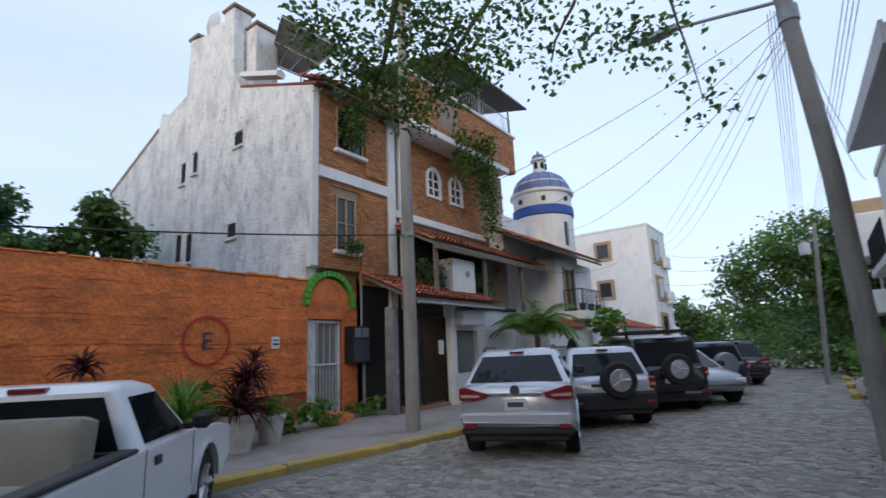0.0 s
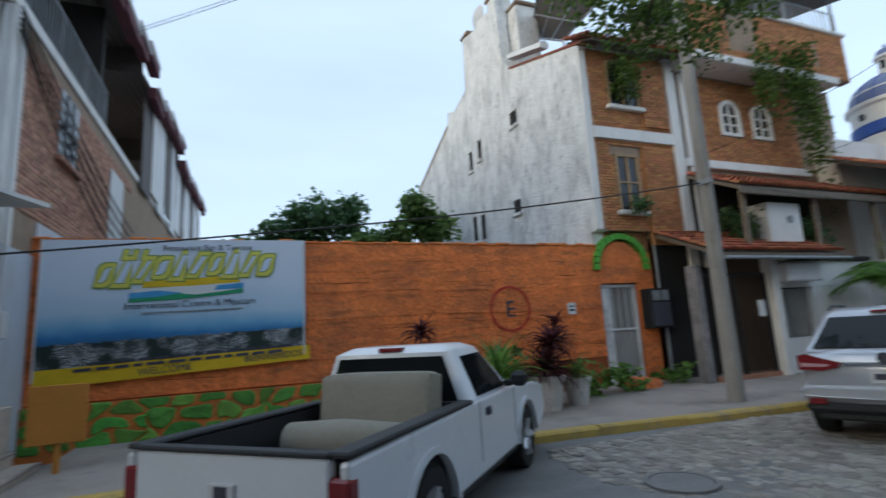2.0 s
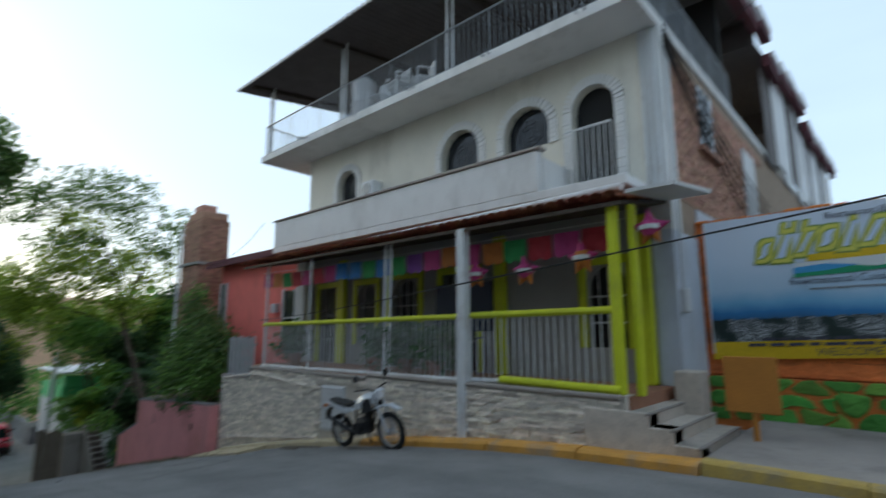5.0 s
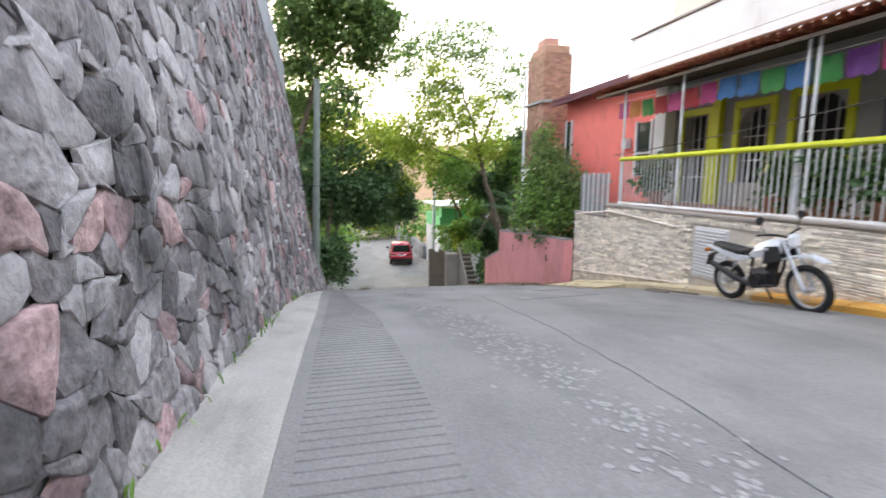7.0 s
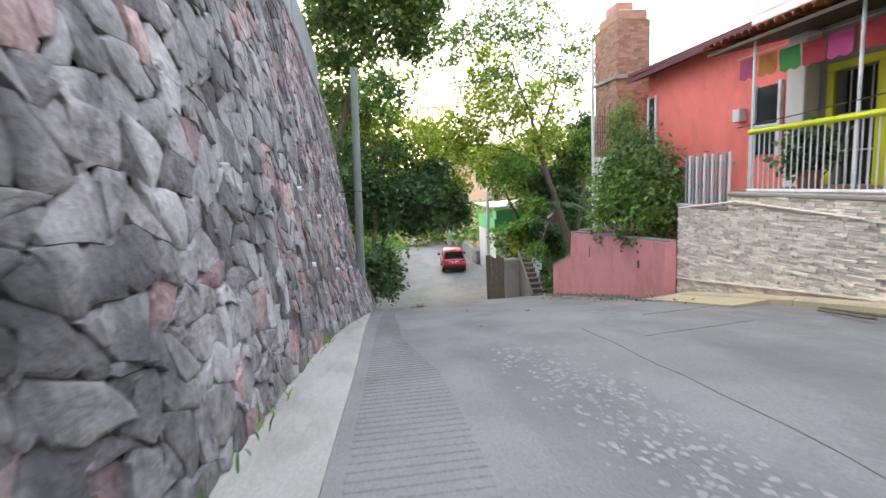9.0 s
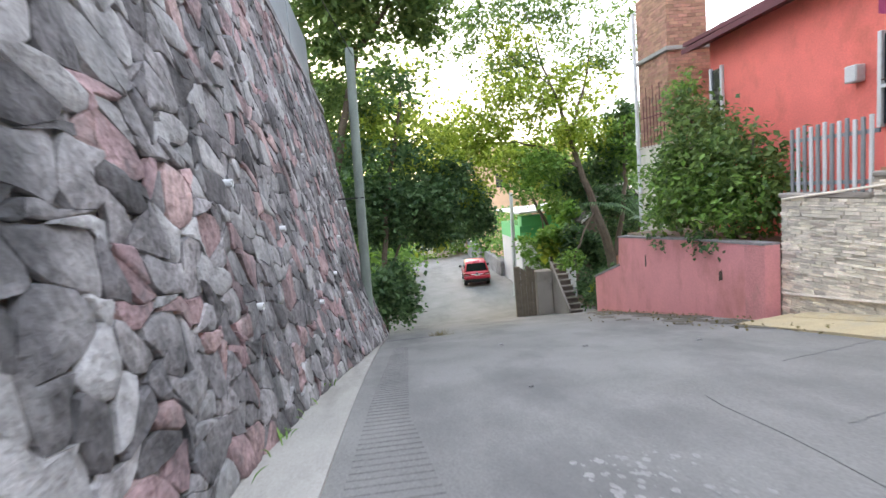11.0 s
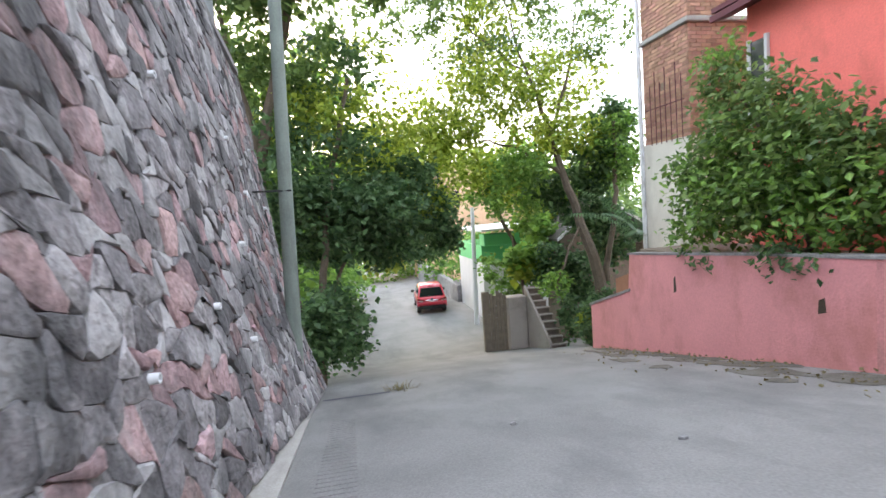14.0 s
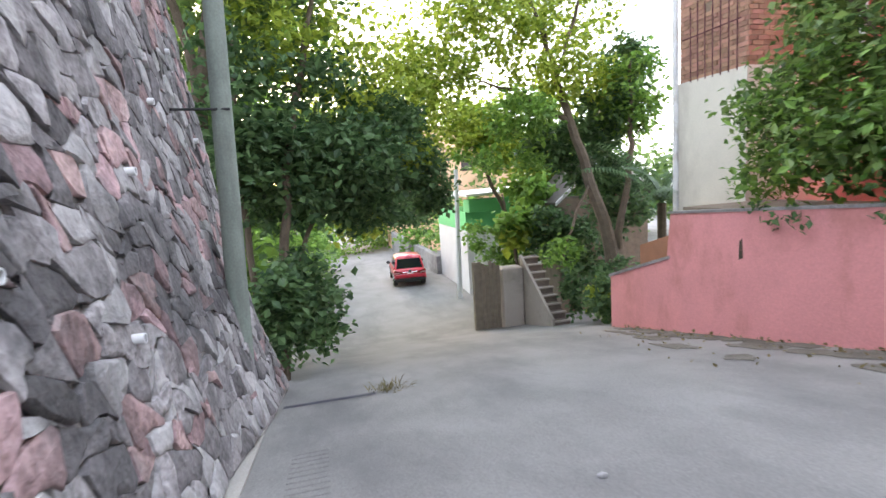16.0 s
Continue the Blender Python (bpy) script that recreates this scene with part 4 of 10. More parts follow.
for i in range(9):
    yy = GATE[0] + 0.16 + i * 0.103
    part("bar", MB().tube([(OX - 0.1, yy, 0.27), (OX - 0.1, yy, 1.46 if i % 2 else 2.54)], 0.011, 6), M["white_iron"], gt)
part("lock_plate", MB().rbox(OX - 0.12, OX - 0.05, 8.3, 8.42, 1.6, 1.78, 0.01), M["sheet_paper"], gt, "white paper notice on the lock plate")
# meter cabinet at the end of the wall
mc = thing("meter_box", (OX + 0.1, 9.9, 1.5), "dark metal electricity meter box on conduit beside the gate", "meter box")
part("cabinet", MB().rbox(OX - 0.02, OX + 0.3, 9.4, 10.1, 1.45, 2.45, 0.02), M["black_iron"], mc)
part("door", MB().rbox(OX + 0.3, OX + 0.315, 9.46, 10.04, 1.5, 2.1, 0.01), M["bar_dark"], mc)
part("meter_window", MB().rbox(OX + 0.3, OX + 0.315, 9.5, 9.74, 2.14, 2.4, 0.01), M["grey_iron"], mc)
part("meter_window", MB().rbox(OX + 0.3, OX + 0.315, 9.78, 10.02, 2.14, 2.4, 0.01), M["grey_iron"], mc)
part("conduit", MB().tube([(OX + 0.1, 9.95, 2.2), (OX + 0.1, 9.95, 5.4)], 0.035, 8), M["grey_iron"], mc, smooth=True)
part("conduit", MB().tube([(OX + 0.1, 10.02, 0.12), (OX + 0.1, 10.02, 1.5)], 0.045, 8), M["grey_iron"], mc, smooth=True)

# ---- bricks and tiles ----
def brick_field(plane, a0, a1, z0, z1, face, holes, length=0.25, course=0.085, depth=0.03):
    """Bricks over a wall; plane 'x' or 'y', face the wall's place, holes as (a0, a1, z0, z1)."""
    mb = MB()
    z, k = z0, 0
    while z < z1 - 0.02:
        a = a0 - (length / 2 if k % 2 else 0)
        while a < a1:
            p, q = max(a, a0), min(a + length - 0.014, a1)
            zt = min(z + course - 0.014, z1)
            for h in holes:
                if zt > h[2] and z < h[3] and q > h[0] and p < h[1]:
                    if p < h[0]:
                        q = min(q, h[0])
                    elif q > h[1]:
                        p = max(p, h[1])
                    else:
                        q = p
            if q - p > 0.03:
                d = depth * random.uniform(0.4, 1.0)
                if plane == "x":
                    mb.box(face - 0.02, face + d, p, q, z, zt)
                else:
                    mb.box(p, q, face - 0.02, face + d, z, zt)
            a += length
        z += course
        k += 1
    return mb


def tile_roof(x_low, x_high, z_low, z_high, y0, y1, pitch=0.2, rows=6):
    """Clay half-round tiles running down towards the street."""
    mb = MB()
    y, L = y0, 1.0 / rows
    while y < y1:
        for r in range(rows):
            t0, t1 = max(0, r * L - 0.02), (r + 1) * L
            dy = random.uniform(-0.012, 0.012)
            lift = random.uniform(0, 0.012)
            ring = []
            for t, w, up in ((t0, 0.105, 0.03), (t1, 0.08, 0.0)):
                x, z = x_low + (x_high - x_low) * t, z_low + (z_high - z_low) * t + up + lift
                ring.append([(x, y + dy + w * math.cos(a), z + w * 0.85 * math.sin(a)) for a in [math.pi * k / 6 for k in range(7)]])
            mb.loft(ring, closed=False, caps=False)
        y += pitch
    return mb


def arch_outline(c, w, z0, ztop, n=12):
    """Outline (a, z) of an opening with a round head."""
    r = w / 2
    rise = min(r, ztop - z0)
    return [(c - r, z0)] + [(c - r * math.cos(math.pi * i / n), ztop - rise + rise * math.sin(math.pi * i / n)) for i in range(n + 1)] + [(c + r, z0)]


def wall_with_holes(outline, holes, x_out, x_in):
    """A wall slab facing +x, with openings cut through it (bmesh fills the outline with its holes)."""
    bm = bmesh.new()
    for pts in [outline] + holes:
        vs = [bm.verts.new((x_out, p[0], p[1])) for p in pts]
        for i in range(len(vs)):
            bm.edges.new((vs[i], vs[(i + 1) % len(vs)]))
    bmesh.ops.triangle_fill(bm, use_beauty=True, edges=bm.edges[:], normal=(1, 0, 0))
    back = bmesh.ops.extrude_face_region(bm, geom=bm.faces[:])
    for v in back["geom"]:
        if isinstance(v, bmesh.types.BMVert):
            v.co.x = x_in
    bmesh.ops.recalc_face_normals(bm, faces=bm.faces[:])
    mb = MB()
    bm.verts.index_update()
    mb.add([v.co[:] for v in bm.verts], [[v.index for v in f.verts] for f in bm.faces])
    bm.free()
    return mb


def rect(a0, a1, z0, z1):
    return [(a0, z0), (a1, z0), (a1, z1), (a0, z1)]


# ---- restaurant building ----
FX, RY0, RY1 = -8.9, -14.4, -3.42
rest = thing("restaurant_house", (FX - 4, -9, ground_z(-9)), "two-storey cream restaurant house with arches, balcony and tiled awning", "house")
TF = 0.72
holes_up = [arch_outline(-12.42, 0.92, 5.40, 6.3), arch_outline(-8.06, 1.15, 5.42, 6.34), arch_outline(-6.2, 1.12, 5.4, 6.34), arch_outline(-4.68, 0.86, 4.3, 6.32)]
part("upper_wall", wall_with_holes(rect(RY0, RY1 - 0.34, 3.8, 7.05), holes_up, FX, FX - 0.3), M["cream_paint"], rest)
for c, w, z0, zt in ((-12.42, 0.92, 5.40, 6.3), (-8.06, 1.15, 5.42, 6.34), (-6.2, 1.12, 5.4, 6.34), (-4.68, 0.86, 4.3, 6.32)):
    ol = arch_outline(c, w, z0, zt, 18)
    # the open door arch is closed by a sheet of painted shade
    win = part("arched_window", wall_with_holes(ol, [], FX - 0.2, FX - 0.22), M["room_shade"] if c == -4.68 else M["window_dark"], rest, "arched window with a white brick surround")
    for i in range(len(ol) - 1):
        (y0, z0_), (y1, z1_) = ol[i], ol[i + 1]
        n_seg = max(1, round(math.hypot(y1 - y0, z1_ - z0_) / 0.085))
        for k in range(n_seg):
            ya, yb = y0 + (y1 - y0) * k / n_seg, y0 + (y1 - y0) * (k + 1) / n_seg
            za, zb = z0_ + (z1_ - z0_) * k / n_seg, z0_ + (z1_ - z0_) * (k + 1) / n_seg
            d = Vector((yb - ya, zb - za)).normalized()
            o = (-d.y * 0.2, d.x * 0.2)
            g = 0.08
            part("brick", MB().prism([(ya + (yb - ya) * g, za + (zb - za) * g), (yb, zb), (yb + o[0], zb + o[1]), (ya + o[0] + (yb - ya) * g, za + o[1] + (zb - za) * g)][::-1], "x", FX - 0.01, FX + random.uniform(0.03, 0.045)), M["white_paint"], win)
    gr = MB()
    if c != -4.68:
        for k in range(1, 5):
            yy = c - w / 2 + w * k / 5
            top = zt - w / 2 + math.sqrt(max(0, (w / 2) ** 2 - (yy - c) ** 2))
            gr.tube([(FX - 0.12, yy, z0), (FX - 0.12, yy, top)], 0.01, 5)
        for rr in (0.12, 0.22, 0.32):
            gr.tube([(FX - 0.12, c + rr * math.cos(a), z0 + 0.38 + rr * math.sin(a) * 0.9) for a in [2 * math.pi * k / 16 for k in range(17)]], 0.008, 5)
    else:
        gr.rbox(FX - 0.2, FX - 0.14, c - w / 2 + 0.01, c - w / 2 + 0.07, z0, zt - 0.45, 0.01)
        gr.rbox(FX - 0.2, FX - 0.14, c + w / 2 - 0.07, c + w / 2 - 0.01, z0, zt - 0.45, 0.01)
    part("grille", gr, M["black_iron"], win)
# side walls, back, floors
part("side_wall", MB().box(-40, FX - 0.32, RY1 - 0.3, RY1, -0.5, 7.0), M["mortar"], rest)
part("side_bricks", brick_field("y", -17.5, FX - 0.5, 3.95, 6.75, RY1, [(-12.2, -11.1, 5.35, 6.75), (-22, -14.9, 3.8, 6.4)], 0.26, 0.085), M["brick_side"], rest, "bare reddish brick side wall", kind="stuff")
part("corner_plaster", MB().box(FX - 0.5, FX + 0.012, RY1 - 0.33, RY1 + 0.04, 3.3, 7.02), M["white_paint"], rest)
part("lower_side", MB().box(-10.4, FX + 0.01, RY1 - 0.3, RY1 + 0.035, 0.1, 3.3).box(-40, -10.4, RY1 - 0.02, RY1 + 0.03, -0.2, 3.9), M["pale_blue"], rest, "pale blue-white plastered lower side wall")
sw = part("side_window", MB().rbox(-12.2, -11.1, RY1 - 0.02, RY1 + 0.03, 5.35, 6.75, 0.01), M["window_dark"], rest)
part("sill", MB().rbox(-12.35, -10.95, RY1, RY1 + 0.14, 5.24, 5.35, 0.015), M["brick_side"], sw)
part("bars", MB().tube([(-11.83, RY1 + 0.05, 5.35), (-11.83, RY1 + 0.05, 6.75)], 0.015, 6).tube([(-11.47, RY1 + 0.05, 5.35), (-11.47, RY1 + 0.05, 6.75)], 0.015, 6).tube([(-12.2, RY1 + 0.05, 6.0), (-11.1, RY1 + 0.05, 6.0)], 0.015, 6), M["grey_iron"], sw)
part("tarpaulin", MB().rbox(-16.3, -14.9, RY1 + 0.02, RY1 + 0.06, 4.2, 6.4, 0.02), M["light_sheet"], rest, "hanging white tarpaulin")
part("far_wall", MB().box(-40, FX - 0.3, RY0, RY0 + 0.3, -2.2, 7.0), M["cream_paint"], rest)
part("back_wall", MB().box(-40, -39.7, RY0, RY1, -2, 10), M["room_wall"], rest)
part("floor_upper", MB().box(-21.9, FX - 0.31, RY0 + 0.3, RY1 - 0.3, 3.75, 3.95), M["room_wall"], rest)
# dark sheet in place of the upper room's shade
part("room_back", MB().box(-12.6, -12.4, RY0 + 0.3, RY1 - 0.3, 3.95, 6.9), M["room_shade"], rest)
# roof terrace slab, railing, posts and roof
part("terrace_slab", MB().rbox(-40, -7.85, -15.75, -3.38, 7.05, 7.27, 0.015), M["white_paint"], rest, "white painted overhanging concrete slab")


def railing(name, parent, p0, p1, z0, z1, step, r_bar, material, rail=None, posts=1.6, r_rail=0.022):
    """Bars between two rails from p0 to p1 (x, y); z0 and z1 may be pairs, for a slope."""
    za = z0 if isinstance(z0, tuple) else (z0, z0)
    zb = z1 if isinstance(z1, tuple) else (z1, z1)
    L = math.hypot(p1[0] - p0[0], p1[1] - p0[1])
    def at(t, lo):
        z = (za if lo else zb)
        return (p0[0] + (p1[0] - p0[0]) * t, p0[1] + (p1[1] - p0[1]) * t, z[0] + (z[1] - z[0]) * t)
    top = part(name, MB().tube([at(0, False), at(1, False)], r_rail, 8), rail or material, parent)
    part("bottom_rail", MB().tube([Vector(at(0, True)) + Vector((0, 0, 0.06)), Vector(at(1, True)) + Vector((0, 0, 0.06))], r_rail * 0.8, 6), material, top)
    n = max(2, round(L / step))
    for k in range(n + 1):
        a, b = Vector(at(k / n, True)), Vector(at(k / n, False))
        big = posts and k % max(1, round(posts / step)) == 0
        part("bar", MB().tube([a + Vector((0, 0, 0.0 if big else 0.06)), b], r_bar * (1.7 if big else 1), 6), material, top)
    return top


railing("terrace_railing", rest, (-7.95, -15.65), (-7.95, -3.48), 7.27, 8.3, 0.14, 0.009, M["grey_iron"])
railing("terrace_railing", rest, (-7.95, -3.46), (-14.5, -3.46), 7.27, 8.3, 0.16, 0.01, M["grey_iron"])
railing("terrace_railing", rest, (-12, -15.66), (-7.97, -15.66), 7.27, 8.3, 0.18, 0.009, M["grey_iron"])
for yy in (-15.55, -11.6, -7.65, -3.6):
    part("roof_post", MB().tube([(-8.0, yy, 7.27), (-8.0, yy, 9.6)], 0.03, 8), M["white_iron"], rest, smooth=True)
    part("roof_post", MB().tube([(-8.0, yy + 0.17, 7.27), (-8.0, yy + 0.17, 9.6)], 0.026, 8), M["white_iron"], rest, smooth=True)
for yy in (-13.2, -10.9, -8.7, -6.5, -4.4):
    for d in (0.0, 0.16):
        part("spout", MB().tube([(-7.86, yy + d, 7.2), (-7.6, yy + d + 0.04, 7.16)], 0.018, 6), M["grey_iron"], rest, smooth=True)
# deep shade under the terrace roof, drawn as a near-black sheet
part("terrace_back", MB().box(-14.2, -14, -15.4, -3.5, 7.27, 10.4), M["room_shade"], rest)
roof = MB()
n = 396
prof = []
for i in range(n + 1):
    y = -16.35 + 13.2 * i / n
    prof.append((y, 0.03 * math.sin(2 * math.pi * i / 6)))
roof.loft([[(x, y, z + w) for y, w in prof] for x, z in ((-7.2, 9.58), (-11, 10.15), (-14.5, 10.7), (-17, 11.1), (-17.05, 10.3), (-26, 11.5), (-26.05, 10.5), (-40, 11.7))], closed=False, caps=False)
roof.loft([[(x, y, z + w - 0.05) for y, w in prof] for x, z in ((-40, 11.7), (-26.05, 10.5), (-26, 11.5), (-17.05, 10.3), (-17, 11.1), (-14.5, 10.7), (-11, 10.15), (-7.2, 9.58))], closed=False, caps=False)
part("metal_roof", roof, M["roof_sheet"], rest, "dark corrugated metal sheet roof")
fas = MB()
fas.loft([[(-7.195, y, 9.575 + w), (-7.16, y, 9.575 + w), (-7.16, y, 9.505 + w), (-7.195, y, 9.505 + w)] for y, w in prof])
part("eave_strip", fas, M["light_sheet"], rest)
for yy in (-15.55, -11.6, -7.65, -3.6):
    beams = MB().loft([[(x, yy - 0.05, z - 0.08), (x, yy + 0.05, z - 0.08), (x, yy + 0.05, z - 0.2), (x, yy - 0.05, z - 0.2)] for x, z in ((-7.35, 9.6), (-14, 10.6))])
    part("rafter", beams, M["dark_wood"], rest)
for k in range(19):
    x0 = -8.6 - 1.62 * k
    z0 = float(np.interp(x0, [-40, -26.05, -26, -17.05, -17, -7.2], [11.7, 10.5, 11.5, 10.3, 11.1, 9.58]))
    z0 = z0 - 0.18 + 0.1 * (k % 3)
    side_sheet = MB().rbox(x0 - 1.7, x0, -3.2, -2.95 + 0.06 * (k % 2), z0 - 0.25, z0 + 0.16, 0.02)
    vs_ = part("verge_sheet", side_sheet, M["maroon"], rest, "dark sheet along the roof verge")
    part("sheet_edge", MB().rbox(x0 - 1.7, x0 - 0.05, -2.95, -2.86, z0 + 0.05, z0 + 0.22, 0.02), M["light_sheet"], vs_)
    if k > 5:
        part("hanging_sheet", MB().rbox(x0 - 1.6, x0 - 0.05, -3.34 + 0.04 * (k % 2), -3.3 + 0.04 * (k % 2), 6.9 + 0.3 * (k % 2), z0 - 0.2, 0.01), M["light_sheet"] if k % 3 else M["roof_sheet"], rest)
part("verge_trim", MB().loft([[(x, -2.97, z), (x, -2.9, z), (x, -2.9, z + 0.12), (x, -2.97, z + 0.12)] for x, z in ((-7.2, 9.62), (-9.5, 9.95))]), M["light_sheet"], rest)
# balcony with parapet
bal = part("balcony_floor", MB().rbox(FX, -7.62, -14.25, -3.6, 3.86, 4.02, 0.01), M["white_paint"], rest)
part("parapet", MB().rbox(-7.78, -7.62, -14.2, -5.16, 4.02, 4.78, 0.015), M["white_paint"], rest, "white plastered balcony parapet")
part("parapet_cap", MB().rbox(-7.82, -7.58, -14.25, -5.1, 4.785, 4.84, 0.012), M["sidewalk"], rest)
part("parapet", MB().rbox(-8.88, -7.8, -5.26, -5.16, 4.02, 4.7, 0.015), M["white_paint"], rest)
railing("balcony_railing", rest, (-8.55, -5.12), (-8.55, -4.2), 4.12, 5.35, 0.12, 0.012, M["white_iron"], posts=0)
ac = thing("air_conditioner", (-8.75, -11.1, 5.2), "small grey air conditioner on the cream wall", "air conditioner")
part("case", MB().rbox(-8.9, -8.55, -11.35, -10.85, 5.2, 5.65, 0.03), M["white_plastic"], ac)
part("fan_grille", MB().lathe([(0.0, 0.005), (0.16, 0.005), (0.16, 0.02), (0.0, 0.02)], (-8.55, -11.1, 5.42), "x", 20), M["grey_iron"], ac)
# tiled awning and pipe
part("awning_deck", MB().loft([[(FX, y, 3.74), (FX, y, 3.8), (-6.95, y, 3.42), (-6.95, y, 3.36)] for y in (-14.6, -3.45)]), M["dark_wood"], rest)
part("awning_tiles", tile_roof(-6.9, FX, 3.46, 3.84, -14.6, -3.5, 0.19, 7), M["tile"], rest, "clay tile awning over the terrace", kind="stuff")
part("gutter_pipe", MB().tube([(-7.3, -11.5, 3.6), (-7.3, -7, 3.66), (-7.3, -3.55, 3.72)], 0.06, 10), M["white_iron"], rest, "white drain pipe", smooth=True)
part("awning_deck", MB().loft([[(FX + 0.02, y, 3.78), (FX + 0.02, y, 3.85), (-7.1, y, 3.6), (-7.1, y, 3.55)] for y in (-3.44, -2.75)]), M["light_sheet"], rest)
# terrace, ground-floor front
TX = -7.0
part("terrace_floor", MB().box(FX, TX - 0.1, -13.9, -3.5, 0.5, TF), M["terracotta"], rest)
door_holes = [rect(-13.6, -12.75, 0.73, 2.85), arch_outline(-11.4, 0.8, 1.25, 2.85), arch_outline(-9.9, 1.0, 1.15, 2.9), rect(-8.6, -7.6, 0.73, 2.9), arch_outline(-4.6, 0.75, 1.3, 2.8)]
part("ground_wall", wall_with_holes(rect(RY0, RY1 - 0.31, 0.5, 3.8), door_holes, FX, FX - 0.3), M["room_wall"], rest)
for h in door_holes:
    ys, zs = [p[0] for p in h], [p[1] for p in h]
    c, w, z0, z1 = (min(ys) + max(ys)) / 2, max(ys) - min(ys), min(zs), max(zs)
    fr = MB()
    for a, b, c0, d in ((c - w / 2 - 0.16, c - w / 2, z0, z1), (c + w / 2, c + w / 2 + 0.16, z0, z1)):
        fr.rbox(FX - 0.02, FX + 0.05, a, b, c0, d, 0.01)
    fr.rbox(FX - 0.02, FX + 0.05, c - w / 2 - 0.16, c + w / 2 + 0.16, z1, z1 + 0.16, 0.01)
    wn_ = part("window_frame", fr, M["lime_paint"], rest, "lime yellow painted window surround")
    # the unlit room behind each opening is a flat near-black sheet
    part("pane", MB().box(FX - 0.24, FX - 0.22, c - w / 2, c + w / 2, z0, z1), M["room_shade"], wn_)
    gr = MB()
    for k in range(1, 4):
        gr.tube([(FX - 0.1, c - w / 2 + w * k / 4, z0), (FX - 0.1, c - w / 2 + w * k / 4, z1 - 0.02)], 0.014, 5)
    for k in (0.3, 0.62):
        gr.tube([(FX - 0.1, c - w / 2, z0 + (z1 - z0) * k), (FX - 0.1, c + w / 2, z0 + (z1 - z0) * k)], 0.014, 5)
    part("grille", gr, M["white_iron"], wn_)
# ground-floor shade, put into the colour of these boxes
part("inner_room", MB().box(-11.6, -11.4, RY0 + 0.3, RY1 - 0.3, 0.5, 3.7).box(-11.5, FX - 0.3, RY0 + 0.3, RY1 - 0.3, 0.4, 0.5), M["room_shade"], rest)
for yy in (-12.4, -6.9, -3.9):
    part("pilaster", MB().rbox(FX, FX + 0.14, yy - 0.14, yy + 0.14, TF, 3.6, 0.02), M["lime_paint"], rest, "lime yellow pilaster")
part("pilaster", MB().rbox(FX, FX + 0.34, -14.42, -13.95, 0.3, 3.7, 0.02), M["white_paint"], rest)
part("notice_board", MB().rbox(FX + 0.06, FX + 0.1, -8.75, -7.1, 1.6, 2.65, 0.01), M["car_blue"], rest, "dark blue notice board")
# terrace retaining wall of split stone
tw = part("terrace_wall", MB().prism([(-15.6, -2.2), (-15.6, 0.32), (-13.9, 0.32), (-13.9, 0.62), (-9, 0.68), (-3.55, 0.74), (-3.55, 0.55), (-3.25, 0.55), (-3.25, 0.38), (-2.95, 0.38), (-2.95, 0.21), (-2.65, 0.21), (-2.65, -0.4), (-8, -1.2)][::-1], "x", TX - 0.3, TX), M["ledger_gap"], rest, "terrace wall clad in split beige stone strips")
part("wall_cap", MB().rbox(TX - 0.32, TX + 0.05, -13.9, -9, 0.6, 0.68, 0.02).rbox(TX - 0.32, TX + 0.05, -9, -3.6, 0.68, 0.75, 0.02).rbox(TX - 0.32, TX + 0.05, -15.62, -13.92, 0.3, 0.38, 0.02), M["sidewalk"], tw)
part("terrace_fill", MB().box(FX, TX - 0.3, -15.55, -13.92, -2.2, 0.3), M["sidewalk"], tw)
shut = part("roller_shutter", MB().rbox(TX - 0.02, TX + 0.035, -10.55, -9.7, -0.55, 0.42, 0.01), M["light_sheet"], rest, "white ribbed roller shutter")
sl = MB()
for k in range(14):
    sl.rbox(TX + 0.03, TX + 0.055, -10.5, -9.75, -0.5 + k * 0.064, -0.5 + k * 0.064 + 0.05, 0.012)
part("slats", sl, M["light_sheet"], shut)
part("wall_trim", MB().tube([(TX + 0.05, -15.5, -1.35), (TX + 0.05, -10.7, -0.75)], 0.025, 6).tube([(TX + 0.06, -15.5, 0.28), (TX + 0.06, -13.6, 0.5), (TX + 0.06, -11.0, 0.35)], 0.022, 6), M["ledger"], tw)
# terrace rails
railing("terrace_fence", rest, (TX - 0.12, -13.55), (TX - 0.12, -6.55), (0.64, 0.7), (1.78, 1.86), 0.125, 0.0105, M["white_iron"], M["lime_paint"], posts=0, r_rail=0.05)
railing("terrace_fence", rest, (TX - 0.12, -6.3), (TX - 0.12, -3.65), (0.72, 0.74), (1.87, 1.9), 0.125, 0.0105, M["white_iron"], M["lime_paint"], posts=0, r_rail=0.055)
part("foot_rail", MB().tube([(TX - 0.05, -5.65, 0.83), (TX - 0.05, -3.62, 0.8)], 0.06, 10), M["lime_paint"], rest, smooth=True)
part("awning_post", MB().rbox(TX - 0.12, TX + 0.06, -6.5, -6.31, -0.25, 3.42, 0.015), M["white_iron"], rest, "white square awning post")
part("awning_post", MB().rbox(TX - 0.19, TX - 0.05, -3.72, -3.58, 0.74, 3.42, 0.015), M["lime_paint"], rest, "lime yellow awning post")
part("awning_post", MB().rbox(TX - 0.4, TX - 0.26, -3.5, -3.4, 0.72, 3.42, 0.015), M["lime_paint"], rest)
for yy in (-8.45, -8.62, -11.4, -13.5):
    part("awning_post", MB().tube([(TX - 0.13, yy, 0.66), (TX - 0.13, yy, 3.42)], 0.025, 8), M["white_iron"], rest, smooth=True)
